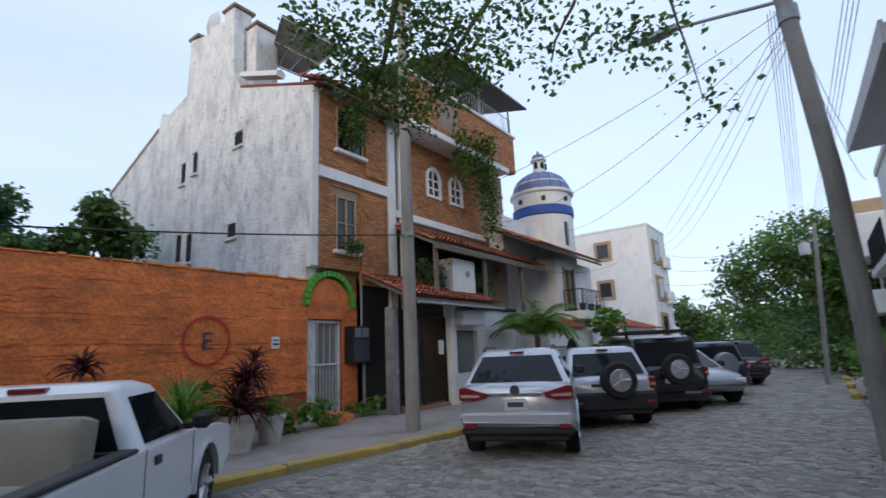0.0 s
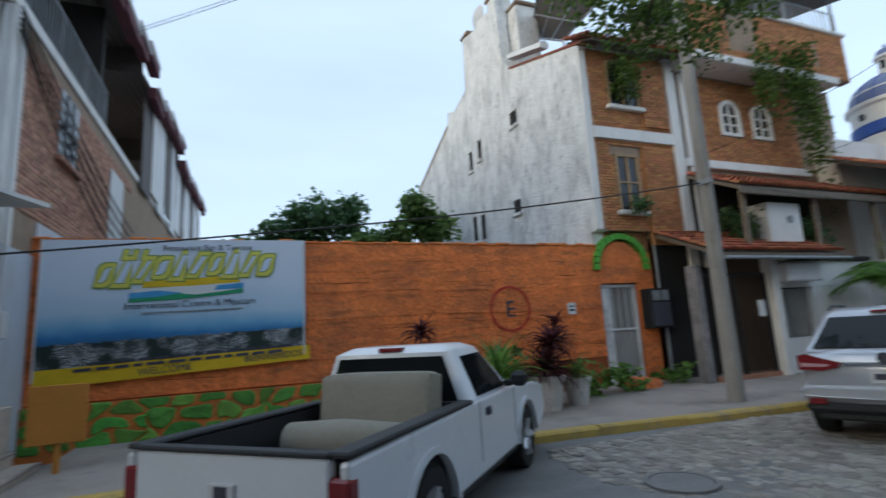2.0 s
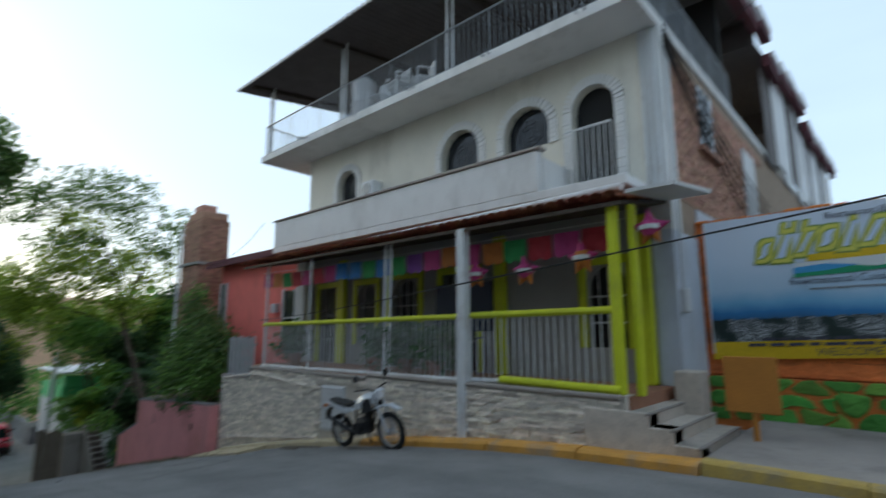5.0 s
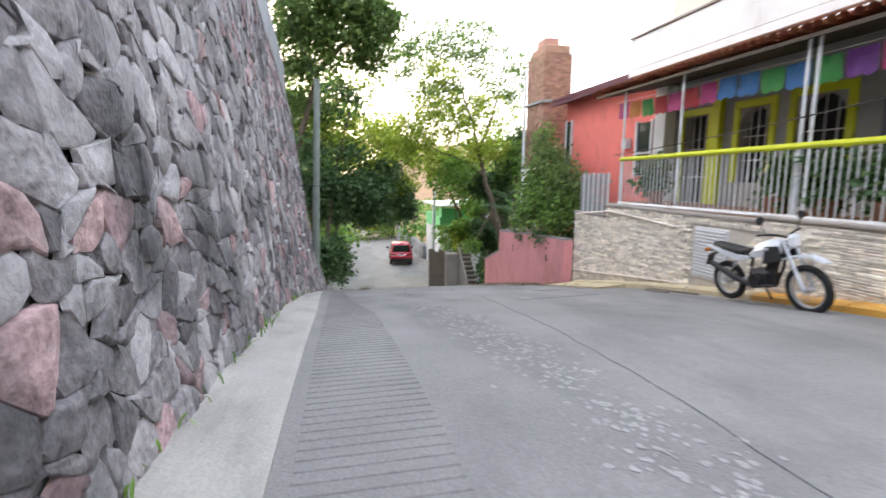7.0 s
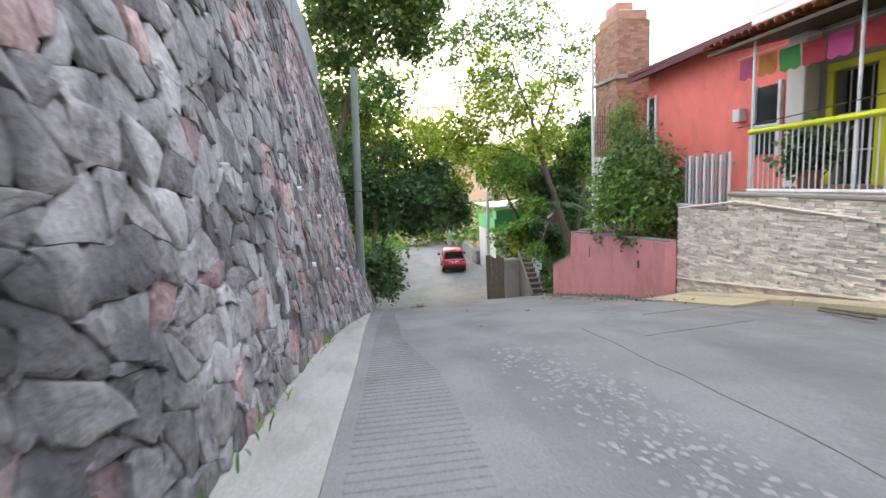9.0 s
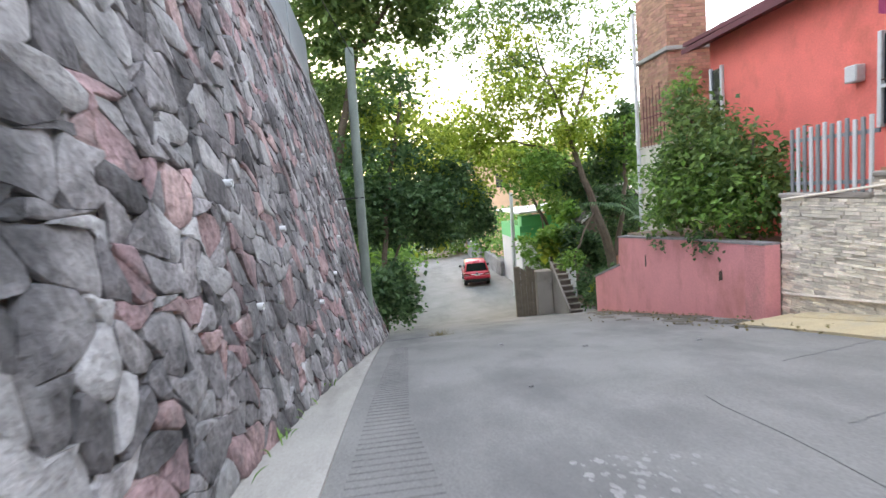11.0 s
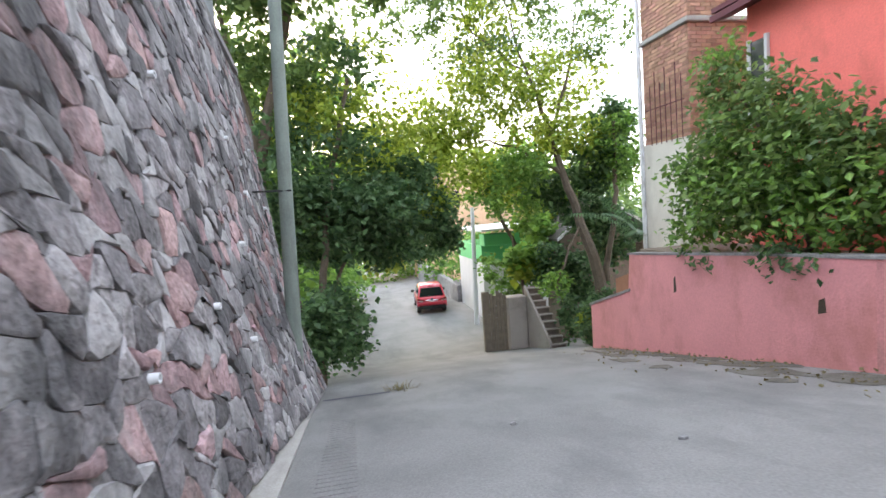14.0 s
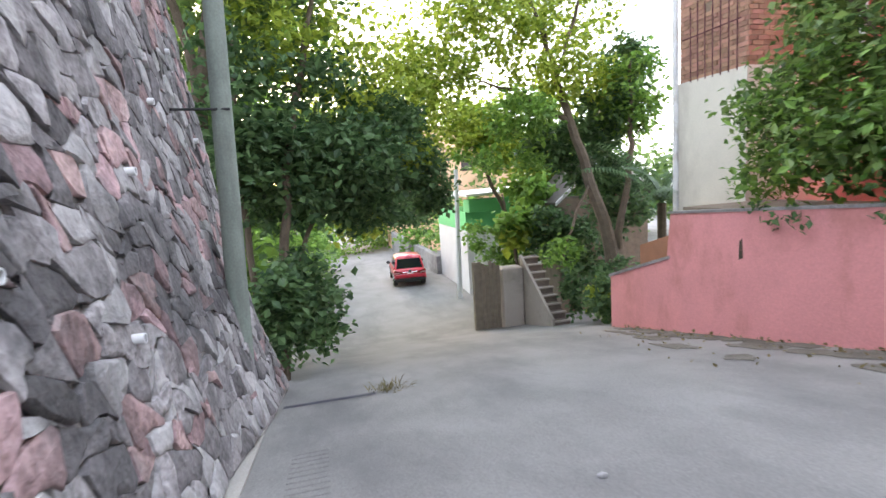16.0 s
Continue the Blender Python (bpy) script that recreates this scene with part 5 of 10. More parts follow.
# corrugated fence piece at the far end
sf = part("slat_fence", MB().rbox(TX - 0.15, TX - 0.12, -15.55, -13.95, 1.2, 1.26, 0.004).rbox(TX - 0.15, TX - 0.12, -15.55, -13.95, 0.5, 0.56, 0.004), M["grey_iron"], rest, "grey upright fence slats")
for k in range(12):
    part("slat", MB().rbox(TX - 0.12, TX - 0.08, -15.5 + k * 0.13, -15.44 + k * 0.13, 0.38, 1.42 + 0.02 * (k % 3), 0.01), M["light_sheet"] if k % 2 else M["grey_iron"], sf)
# steps at the street end
for k in range(4):
    y0 = -3.55 + 0.3 * k
    st = part("step", MB().rbox(FX + 0.03, TX + 0.045, y0 - (0.6 if k == 0 else -0.002), y0 + 0.3, -0.1, 0.72 - 0.17 * (k + 1), 0.008), M["step_stone"], rest, "stone-faced step with a pale nosing")
    part("nosing", MB().rbox(FX + 0.03, TX + 0.06, y0 + 0.27, y0 + 0.315, 0.69 - 0.17 * (k + 1), 0.725 - 0.17 * (k + 1), 0.008), M["sidewalk"], st)
part("planter_block", MB().rbox(FX + 0.05, FX + 0.5, -3.38, -3.0, 0.1, 1.0, 0.02), M["step_stone"], rest)
# orange kerb along the terrace foot
for k in range(8):
    y0 = -2.62 - 1.55 * k
    z0 = ground_z(y0 - 0.75)
    sl_ = (ground_z(y0) - ground_z(y0 - 1.5)) / 1.5
    mb = MB().loft([[(TX, y, z0 - 0.3), (TX, y, z0 + 0.14 + sl_ * (y - y0 + 0.75)), (TX + 0.25, y, z0 + 0.13 + sl_ * (y - y0 + 0.75)), (TX + 0.29, y, z0 + 0.09 + sl_ * (y - y0 + 0.75)), (TX + 0.31, y, z0 - 0.3)] for y in (y0 - 1.53, y0)])
    whole("kerb_stone", mb, M["orange_kerb" if k < 4 else "apron"], "orange-yellow painted kerb at the foot of the terrace", "kerb", "structure", "kerb stones")
whole("apron", MB().loft([[(TX, y, ground_z(y) - 0.2), (TX, y, ground_z(y) + 0.1), (-6.0, y, ground_z(y) + 0.03), (-6.0, y, ground_z(y) - 0.2)] for y in (-15.4, -14.4, -13.4, -12.4)]), M["apron"], "worn yellow painted apron at the terrace foot", "pavement", "structure")
# bunting under the awning
bun = thing("bunting", (TX - 0.45, -9, 3.26), "string of bright cut-paper flags hanging under the awning", "bunting")
cols = ("flag_pink", "flag_green", "flag_blue", "flag_red", "flag_orange", "flag_purple", "flag_blue", "flag_pink", "flag_green")
for k in range(21):
    y0 = -14.3 + 0.5 * k
    z1 = 3.22 - 0.05 * math.sin(math.pi * ((k % 7) / 7))
    mb = MB()
    vs = []
    for j in range(4):
        for i in range(5):
            zz = z1 - 0.36 * j / 3 - (0.05 * (i % 2) if j == 3 else 0)
            vs.append((TX - 0.45 + 0.03 * noise.noise((k, i * 0.6, j * 0.5)) + 0.02 * j * noise.noise((k * 2.1, 0, 0)), y0 + 0.45 * i / 4, zz))
    mb.add(vs, [(j * 5 + i, j * 5 + i + 1, (j + 1) * 5 + i + 1, (j + 1) * 5 + i) for j in range(3) for i in range(4)])
    ob = part("flag", mb, M[cols[(k * 4 + k // 5) % len(cols)]], bun)
    sm_ = ob.modifiers.new("thick", "SOLIDIFY")
    sm_.thickness = 0.004
bl = MB().tube([(TX - 0.45, -14.4, 3.26), (TX - 0.45, -9, 3.22), (TX - 0.45, -3.6, 3.26)], 0.006, 5)
part("cord", bl, M["sheet_paper"], bun)
for yy, zz, key in ((-4.25, 2.72, "flag_orange"), (-5.3, 2.6, "flag_pink"), (-3.2, 3.05, "flag_pink"), (-6.35, 2.62, "flag_pink")):
    pn = thing("paper_lantern", (TX - 0.35, yy, zz), "star-shaped striped paper pinata hanging under the awning", "pinata", "pinatas")
    cxyz = (TX - 0.35, yy, zz)
    part("ball", MB().lathe([(0.0, -0.15), (0.1, -0.11), (0.15, 0), (0.1, 0.11), (0.0, 0.15)], cxyz, "z", 12), M[key], pn)
    part("paper_band", MB().lathe([(0.136, -0.035), (0.158, -0.03), (0.158, 0.03), (0.136, 0.035)], cxyz, "z", 12), M["sheet_paper"], pn)
    for d in ((0, 1, 0.2), (0, -1, 0.2), (0, 0.5, -0.9), (0, -0.5, -0.9), (0.3, 0, 1)):
        v = Vector(d).normalized()
        part("cone", MB().tube([Vector(cxyz) + v * 0.1, Vector(cxyz) + v * 0.27], [0.085, 0.006], 8), M["flag_orange" if d[2] < 0 else "flag_pink"], pn)
# ---- red house and brick tower ----
red = thing("red_house", (-11, -18, ground_z(-18)), "red plastered house with a dark maroon eave", "house")
part("wall", MB().box(-14, -8.9, -20.4, -14.75, -2.6, 4.15), M["red_paint"], red)
part("eave", MB().loft([[(-8.9, y, z + 0.1), (-8.35, y, z - 0.05), (-8.35, y, z + 0.08), (-8.9, y, z + 0.3)] for y, z in ((-20.8, 4.02), (-14.6, 4.1))]), M["maroon"], red)
part("roof", MB().loft([[(-8.4, y, 4.16), (-14, y, 5.0), (-14, y, 5.1), (-8.4, y, 4.26)] for y in (-20.8, -14.6)]), M["maroon"], red)
w_ = part("window", MB().rbox(-8.9, -8.86, -20.3, -19.9, 1.7, 3.4, 0.01), M["window_dark"], red)
part("window_frame", MB().rbox(-8.9, -8.82, -20.36, -20.28, 1.65, 3.45, 0.01).rbox(-8.9, -8.82, -19.92, -19.84, 1.65, 3.45, 0.01), M["light_sheet"], w_)
w_ = part("window", MB().rbox(-8.9, -8.86, -15.6, -14.9, 1.4, 2.9, 0.01), M["window_dark"], red)
part("window_frame", MB().rbox(-8.9, -8.8, -15.6, -14.9, 2.0, 2.06, 0.01).rbox(-8.9, -8.8, -15.66, -15.58, 1.35, 2.95, 0.01).rbox(-8.9, -8.8, -14.92, -14.84, 1.35, 2.95, 0.01), M["white_iron"], w_)
part("wall_box", MB().rbox(-8.9, -8.7, -16.2, -15.95, 2.2, 2.5, 0.02), M["light_sheet"], red)
tow = thing("brick_tower", (-9.3, -22.4, ground_z(-22.4)), "unfinished narrow brick tower with a cream lower part and rusty rods", "tower")
part("core", MB().box(-10.8, -8.4, -23.3, -21.55, -3.4, 4.3).box(-9.55, -8.4, -23.2, -21.55, 4.3, 6.2), M["mortar"], tow)
part("bricks", brick_field("x", -23.3, -21.55, 1.75, 6.2, -8.4, [(-22.6, -22.45, 3.0, 3.15)], 0.26, 0.09), M["brick_side"], tow, kind="stuff")
part("bricks", brick_field("y", -10.8, -8.4, 1.75, 6.2, -21.55, [(-9.7, -9.5, 2.6, 2.8), (-11, -9.55, 4.3, 7)], 0.26, 0.09), M["brick_side"], tow, kind="stuff")
part("ledge", MB().rbox(-10.85, -8.3, -23.35, -21.45, 4.28, 4.4, 0.02), M["gutter"], tow)
part("plaster", MB().box(-10.82, -8.34, -23.33, -21.5, -3.3, 1.75), M["cream_paint"], tow, "stained cream plastered lower part")
part("top_course", MB().rbox(-9.5, -8.45, -23.1, -21.6, 6.2, 6.55, 0.04).rbox(-9.1, -8.5, -22.7, -21.8, 6.55, 6.85, 0.04), M["brick_side"], tow)
part("corner_pipe", MB().tube([(-8.3, -23.35, -2), (-8.3, -23.35, 5.9)], 0.06, 8), M["white_iron"], tow, smooth=True)
for k in range(7):
    part("rod", MB().tube([(-8.3, -22.9 + 0.2 * k, 1.7), (-8.29, -22.9 + 0.2 * k, 3.2 + 0.3 * (k % 2))], 0.012, 5), M["maroon"], tow)
part("rod", MB().tube([(-8.28, -23.1, 2.6), (-8.28, -21.6, 2.6)], 0.012, 5), M["maroon"], tow)
# ---- pink wall ----
pink = thing("pink_wall", (-6.8, -19.5, ground_z(-19.5)), "faded pink plastered wall with a dark coping and rust holes", "wall")
part("wall", MB().prism([(-15.58, -2.2), (-23.45, -4.2), (-23.45, -2.35), (-22.6, -2.05), (-21.6, -1.7), (-21.5, -0.86), (-18, -0.62), (-15.58, -0.5)], "x", -6.95, -6.68), M["pink_paint"], pink)
part("coping", MB().prism([(-21.56, -0.86), (-18, -0.62), (-15.6, -0.5), (-15.6, -0.46), (-18, -0.58), (-21.56, -0.82)], "x", -6.97, -6.665).prism([(-23.5, -2.36), (-22.6, -2.05), (-21.52, -1.69), (-21.52, -1.63), (-22.6, -1.99), (-23.5, -2.3)], "x", -6.97, -6.66), M["rubble_gap"], pink)
part("inner_wall", MB().prism([(-23.4, -2.6), (-21.5, -2.6), (-21.5, -1.1), (-23.4, -1.7)][::-1], "x", -7.6, -7.4), M["terracotta"], pink)
for y, z, w, h in ((-19.92, -1.33, 0.08, 0.34), (-16.82, -1.22, 0.12, 0.24)):
    part("hole", MB().prism([(y - w / 2, z - h / 2), (y + w / 2, z - h / 2 + 0.04), (y + w / 2 - 0.02, z + h / 2), (y - w / 2 + 0.01, z + h / 2 - 0.05)][::-1], "x", -6.69, -6.676), M["dark_wood"], pink)
part("patch", MB().box(-6.69, -6.672, -16.1, -15.6, -2.0, -0.55), M["pink_patch"], pink)
# plot behind the pink wall
whole("garden_bed", MB().box(-8.9, -6.95, -21.5, -15.6, -3.9, -0.75).box(-8.9, -6.96, -23.4, -21.5, -4.2, -2.5), M["earth"], "dark earth behind the pink wall", "soil", "structure")
# stairs and gate posts past the pink wall
sta = thing("stair_flight", (-7.5, -27.5, ground_z(-27.5)), "weathered concrete garden stair beside a plank gate", "stairs")
part("pier", MB().rbox(-6.66, -5.95, -28.9, -28.35, -5.6, -2.85, 0.04), M["sidewalk"], sta)
part("flank", MB().prism([(-26.4, -4.9), (-26.4, -4.1), (-28.6, -2.5), (-28.6, -4.9)], "x", -6.74, -6.66), M["sidewalk"], sta)
for k in range(9):
    part("tread", MB().rbox(-7.26, -6.74, -28.9, -26.5 - 0.25 * k, -5.0, -4.2 + 0.2 * k, 0.015), M["stair_dark"], sta)
    part("nosing", MB().rbox(-7.28, -6.74, -26.56 - 0.25 * k, -26.46 - 0.25 * k, -4.24 + 0.2 * k, -4.19 + 0.2 * k, 0.01), M["sidewalk"], sta)
gp = thing("plank_gate", (-5.55, -28.5, ground_z(-28.5)), "weathered grey plank gate beside the stair pier", "gate")
for k in range(6):
    part("plank", MB().rbox(-5.92 + 0.125 * k, -5.81 + 0.125 * k, -28.56 - 0.02 * (k % 2), -28.5, ground_z(-28.5) - 0.3, -2.75 + 0.08 * (k % 3), 0.008), M["old_wood"], gp)
part("rail", MB().rbox(-5.95, -5.15, -28.66, -28.58, -3.3, -3.2, 0.01), M["old_wood"], gp)
part("post", MB().rbox(-5.2, -5.05, -28.7, -28.5, ground_z(-28.5) - 0.3, -2.6, 0.015), M["old_wood"], gp)


# ---- white and brick house ----
HX, HY = -10.2, 8.16
wh = thing("brick_front_house", (-14, 13, 0), "tall house with a stained white side wall and orange brick front", "house")
side = [(-10.4, 0), (-10.4, 3.96), (-10.2, 3.96), (-10.2, 9.05), (-13.75, 10.3), (-14.2, 10.95), (-14.35, 13.1), (-15.9, 13.45), (-15.95, 13.2), (-17.25, 13.5), (-17.3, 11.3), (-18.6, 10.95), (-19.2, 11.2), (-19.4, 10.5), (-23.0, 9.1), (-23.6, 8.8), (-23.6, 0)]
part("side_wall", MB().prism(side[::-1], "y", HY, HY + 0.35), M["white_stained"], wh, "white side wall with dark damp streaks")
part("chimney_cap", MB().rbox(-17.4, -16.7, HY - 0.05, HY + 0.9, 13.5, 13.62, 0.03), M["mortar"], wh)
part("chimney", MB().rbox(-17.3, -16.8, HY + 0.35, HY + 0.8, 10, 13.5, 0.03), M["white_stained"], wh)
part("chimney", MB().rbox(-15.0, -14.4, HY + 0.02, HY + 0.7, 11, 13.6, 0.03), M["white_stained"], wh)
part("chimney_cap", MB().rbox(-15.1, -14.3, HY - 0.05, HY + 0.8, 13.6, 13.72, 0.03), M["mortar"], wh)
part("stair_block", MB().rbox(-14.6, -13.8, HY + 0.5, HY + 1.4, 9.8, 12.9, 0.04), M["white_stained"], wh)
part("chimney_cap", MB().rbox(-14.7, -13.7, HY + 0.45, HY + 1.45, 12.9, 13.02, 0.03), M["mortar"], wh)
part("sloping_coping", MB().loft([[(x, HY - 0.03, z), (x, HY + 0.5, z), (x, HY + 0.5, z + 0.07), (x, HY - 0.03, z + 0.07)] for x, z in ((-10.0, 9.0), (-13.75, 10.28))]), M["tile"], wh)
part("sloping_coping", MB().loft([[(x, HY - 0.03, z), (x, HY + 0.5, z), (x, HY + 0.5, z + 0.14), (x, HY - 0.03, z + 0.14)] for x, z in ((-19.4, 10.5), (-23.6, 8.82))]), M["mortar"], wh)
part("tank_parapet", MB().loft([[(x, HY + 0.02, z), (x, HY + 0.3, z - 0.03), (x, HY + 0.36, z + 0.14), (x, HY + 0.2, z + 0.26), (x, HY + 0.04, z + 0.16)] for x, z in ((-13.9, 10.75), (-11.9, 10.02))]), M["white_paint"], wh)
for x, z, w, h in ((-13.75, 8.5, 0.42, 0.46), (-13.93, 5.55, 0.42, 0.42), (-17.19, 8.2, 0.26, 0.75), (-16.39, 8.4, 0.26, 0.75), (-17.2, 5.5, 0.3, 0.95), (-16.5, 5.42, 0.3, 0.95)):
    sill = part("window_sill", MB().rbox(x - w / 2 - 0.08, x + w / 2 + 0.08, HY - 0.09, HY + 0.02, z - h / 2 - 0.09, z - h / 2, 0.01), M["white_stained"], wh)
    # window openings filled with painted shade
    part("pane", MB().prism([(x - w / 2, z - h / 2), (x + w / 2, z - h / 2), (x + w / 2, z + h / 2 - 0.06), (x + w * 0.25, z + h / 2), (x - w * 0.25, z + h / 2), (x - w / 2, z + h / 2 - 0.06)], "y", HY - 0.012, HY + 0.05), M["room_shade"], sill)
    part("hood", MB().rbox(x - w / 2 - 0.03, x + w / 2 + 0.03, HY - 0.06, HY + 0.02, z + h / 2, z + h / 2 + 0.05, 0.01), M["white_stained"], sill)
dish = part("satellite_dish", MB().lathe([(0.0, 0.0), (0.2, 0.02), (0.36, 0.08), (0.46, 0.16), (0.47, 0.17), (0.36, 0.1), (0.0, 0.02)], (-16.2, HY + 0.1, 13.9), "y", 20), M["light_sheet"], wh, smooth=True)
part("dish_arm", MB().tube([(-16.2, HY + 0.2, 13.2), (-16.2, HY + 0.15, 13.9)], 0.03, 6), M["grey_iron"], dish)
# front, left section
part("front_core", MB().box(-11.5, HX - 0.03, HY + 0.35, 18.5, 3.96, 9.0).box(-11.5, HX - 0.03, 9.95, 18.5, 0, 3.96).box(-11.5, -10.62, HY + 0.35, 9.95, 0, 3.96).box(-14, HX - 0.8, 11.4, 18.5, 9.0, 10.9), M["mortar"], wh)
w1, w2 = (9.0, 10.05, 7.42, 8.75), (8.98, 9.75, 4.5, 6.05)
part("front_bricks", brick_field("x", HY + 0.2, 11.06, 3.98, 6.44, HX, [w2, (8.85, 9.9, 6.05, 6.3)], 0.24, 0.075), M["brick"], wh, "orange brick front", kind="stuff")
part("front_bricks", brick_field("x", HY + 0.2, 11.06, 6.76, 9.0, HX, [w1], 0.24, 0.075), M["brick"], wh, "orange brick front", kind="stuff")
part("front_bricks", brick_field("x", HY + 0.36, 10.1, 3.0, 3.97, -10.42, [], 0.24, 0.075), M["brick"], wh, "orange brick front", kind="stuff")
part("foot_core", MB().box(-10.61, -10.43, HY + 0.36, 10.1, 0.0, 3.955), M["mortar"], wh)
part("brick_jamb", brick_field("x", 9.9, 10.9, 3.6, 6.3, HX + 0.08, [], 0.24, 0.075, 0.03), M["brick"], wh, kind="stuff")
part("jamb_core", MB().box(HX - 0.02, HX + 0.07, 9.9, 10.9, 3.6, 6.3), M["brick"], wh)
part("brick_jamb", brick_field("x", 10.1, 10.95, 6.9, 8.8, HX + 0.08, [], 0.24, 0.075, 0.03), M["brick"], wh, kind="stuff")
part("jamb_core", MB().box(HX - 0.02, HX + 0.07, 10.1, 10.95, 6.9, 8.8), M["brick"], wh)
part("corner_pilaster", MB().rbox(HX - 0.05, HX + 0.06, HY - 0.01, HY + 0.2, 3.98, 9.0, 0.01), M["white_paint"], wh)
part("corner_pilaster", MB().rbox(HX - 0.05, HX + 0.12, 11.06, 11.38, 3.0, 9.05, 0.01), M["white_paint"], wh)
part("floor_band", MB().rbox(HX - 0.05, HX + 0.1, HY + 0.2, 11.06, 6.44, 6.76, 0.01), M["white_paint"], wh)
for (a, b, c, d) in (w1, w2):
    fr = MB().rbox(HX - 0.02, HX + 0.05, a, a + 0.07, c, d, 0.01).rbox(HX - 0.02, HX + 0.05, b - 0.07, b, c, d, 0.01).rbox(HX - 0.02, HX + 0.05, a + 0.07, b - 0.07, d - 0.07, d, 0.01).rbox(HX - 0.02, HX + 0.05, (a + b) / 2 - 0.03, (a + b) / 2 + 0.03, c, d - 0.07, 0.01).rbox(HX - 0.02, HX + 0.04, a + 0.07, b - 0.07, (c + d) / 2 - 0.02, (c + d) / 2 + 0.02, 0.008)
    wf = part("window_frame", fr, M["tan_frame"], wh)
    part("pane", MB().box(HX - 0.025, HX - 0.005, a, b, c, d), M["window_dark"], wf)
    part("sill", MB().rbox(HX, HX + 0.16, a - 0.1, b + 0.1, c - 0.12, c, 0.02), M["white_paint"], wf)
part("eave_tiles", tile_roof(-9.55, -10.6, 8.95, 9.4, HY - 0.1, 11.5, 0.2, 4), M["tile"], wh, kind="stuff")
part("eave_board", MB().loft([[(-9.6, y, 8.86), (-10.6, y, 9.3), (-10.6, y, 9.36), (-9.6, y, 8.92)] for y in (HY, 11.5)]), M["dark_wood"], wh)
# front, middle section with arched windows
part("bay_bricks", brick_field("x", 12.0, 16.5, 6.1, 8.7, HX, [(13.08, 13.92, 6.95, 8.0), (14.42, 15.3, 6.95, 8.0)], 0.24, 0.075), M["brick"], wh, "orange brick front", kind="stuff")
part("bay_beam", MB().rbox(HX - 0.04, HX + 0.12, 11.38, 16.7, 5.85, 6.1, 0.02), M["white_paint"], wh)
part("bay_side", MB().rbox(HX - 0.04, HX + 0.1, 11.6, 12.0, 3.0, 8.7, 0.02), M["white_paint"], wh)
for c in (13.5, 14.86):
    ol, inn = arch_outline(c, 0.86, 6.95, 8.1), arch_outline(c, 0.62, 7.05, 7.98)
    wf = part("arched_frame", wall_with_holes(ol, [inn], HX + 0.07, HX - 0.02), M["white_paint"], wh, "white arched window frame")
    part("pane", MB().box(HX - 0.03, HX - 0.01, c - 0.33, c + 0.33, 7.0, 8.0), M["window_dark"], wf)
    part("mullion", MB().rbox(HX - 0.01, HX + 0.04, c - 0.03, c + 0.03, 7.0, 7.98, 0.008).rbox(HX - 0.01, HX + 0.035, c - 0.31, c + 0.31, 7.3, 7.35, 0.008).rbox(HX - 0.01, HX + 0.035, c - 0.31, c + 0.31, 7.6, 7.65, 0.008), M["white_paint"], wf)
part("balcony_slab", MB().rbox(-10.2, -9.3, 11.4, 17.6, 8.75, 8.98, 0.02), M["white_paint"], wh)
part("balcony_bricks", brick_field("x", 11.4, 18.4, 9.0, 10.6, -9.45, [(13.0, 14.2, 9.3, 10.6), (16.8, 17.0, 9.3, 10.2)], 0.24, 0.075), M["brick"], wh, kind="stuff")
part("balcony_parapet", MB().box(-9.75, -9.46, 11.4, 18.4, 8.98, 10.6), M["mortar"], wh)
part("parapet_cap", MB().rbox(-9.8, -9.36, 11.4, 18.5, 10.6, 10.72, 0.02), M["white_paint"], wh)
railing("roof_railing", wh, (-9.55, 13), (-9.55, 18.4), 10.72, 11.5, 0.2, 0.012, M["grey_iron"])
part("sheet_roof", MB().loft([[(-9.0, y, z), (-14, y, z + 1.2), (-14, y, z + 1.28), (-9.0, y, z + 0.08)] for y, z in ((13.2, 12.0), (19.1, 12.1))]), M["roof_sheet"], wh, "dark sheet roof over the top terrace")
for yy in (13.6, 16, 18.4):
    part("roof_post", MB().tube([(-9.6, yy, 10.7), (-9.6, yy, 12.15)], 0.04, 6), M["grey_iron"], wh)
PA, PB, PC, PD = Vector((-15.0, 10.0, 12.6)), Vector((-12.26, 8.6, 12.45)), Vector((-13.1, 10.0, 11.3)), Vector((-9.6, 8.7, 10.2))
up = Vector((0, 0, 0.05))
part("pergola_roof", MB().loft([[PA, PB, PB + up, PA + up], [PC, PD, PD + up, PC + up]]), M["roof_sheet"], wh, "dark tilted translucent roof panels")
for k in range(4):
    a, b = PA.lerp(PC, k / 3) - up * 0.5, PB.lerp(PD, k / 3) - up * 0.5
    part("pergola_beam", MB().tube([a, b], 0.035, 6), M["grey_iron"], wh)
for k in range(3):
    a, b = PA.lerp(PB, k / 2) - up, PC.lerp(PD, k / 2) - up
    part("pergola_rafter", MB().tube([a, b], 0.03, 6), M["grey_iron"], wh)
for q in (PC, PD):
    part("pergola_post", MB().tube([(q.x, q.y, 9.0), q], 0.04, 6), M["grey_iron"], wh)
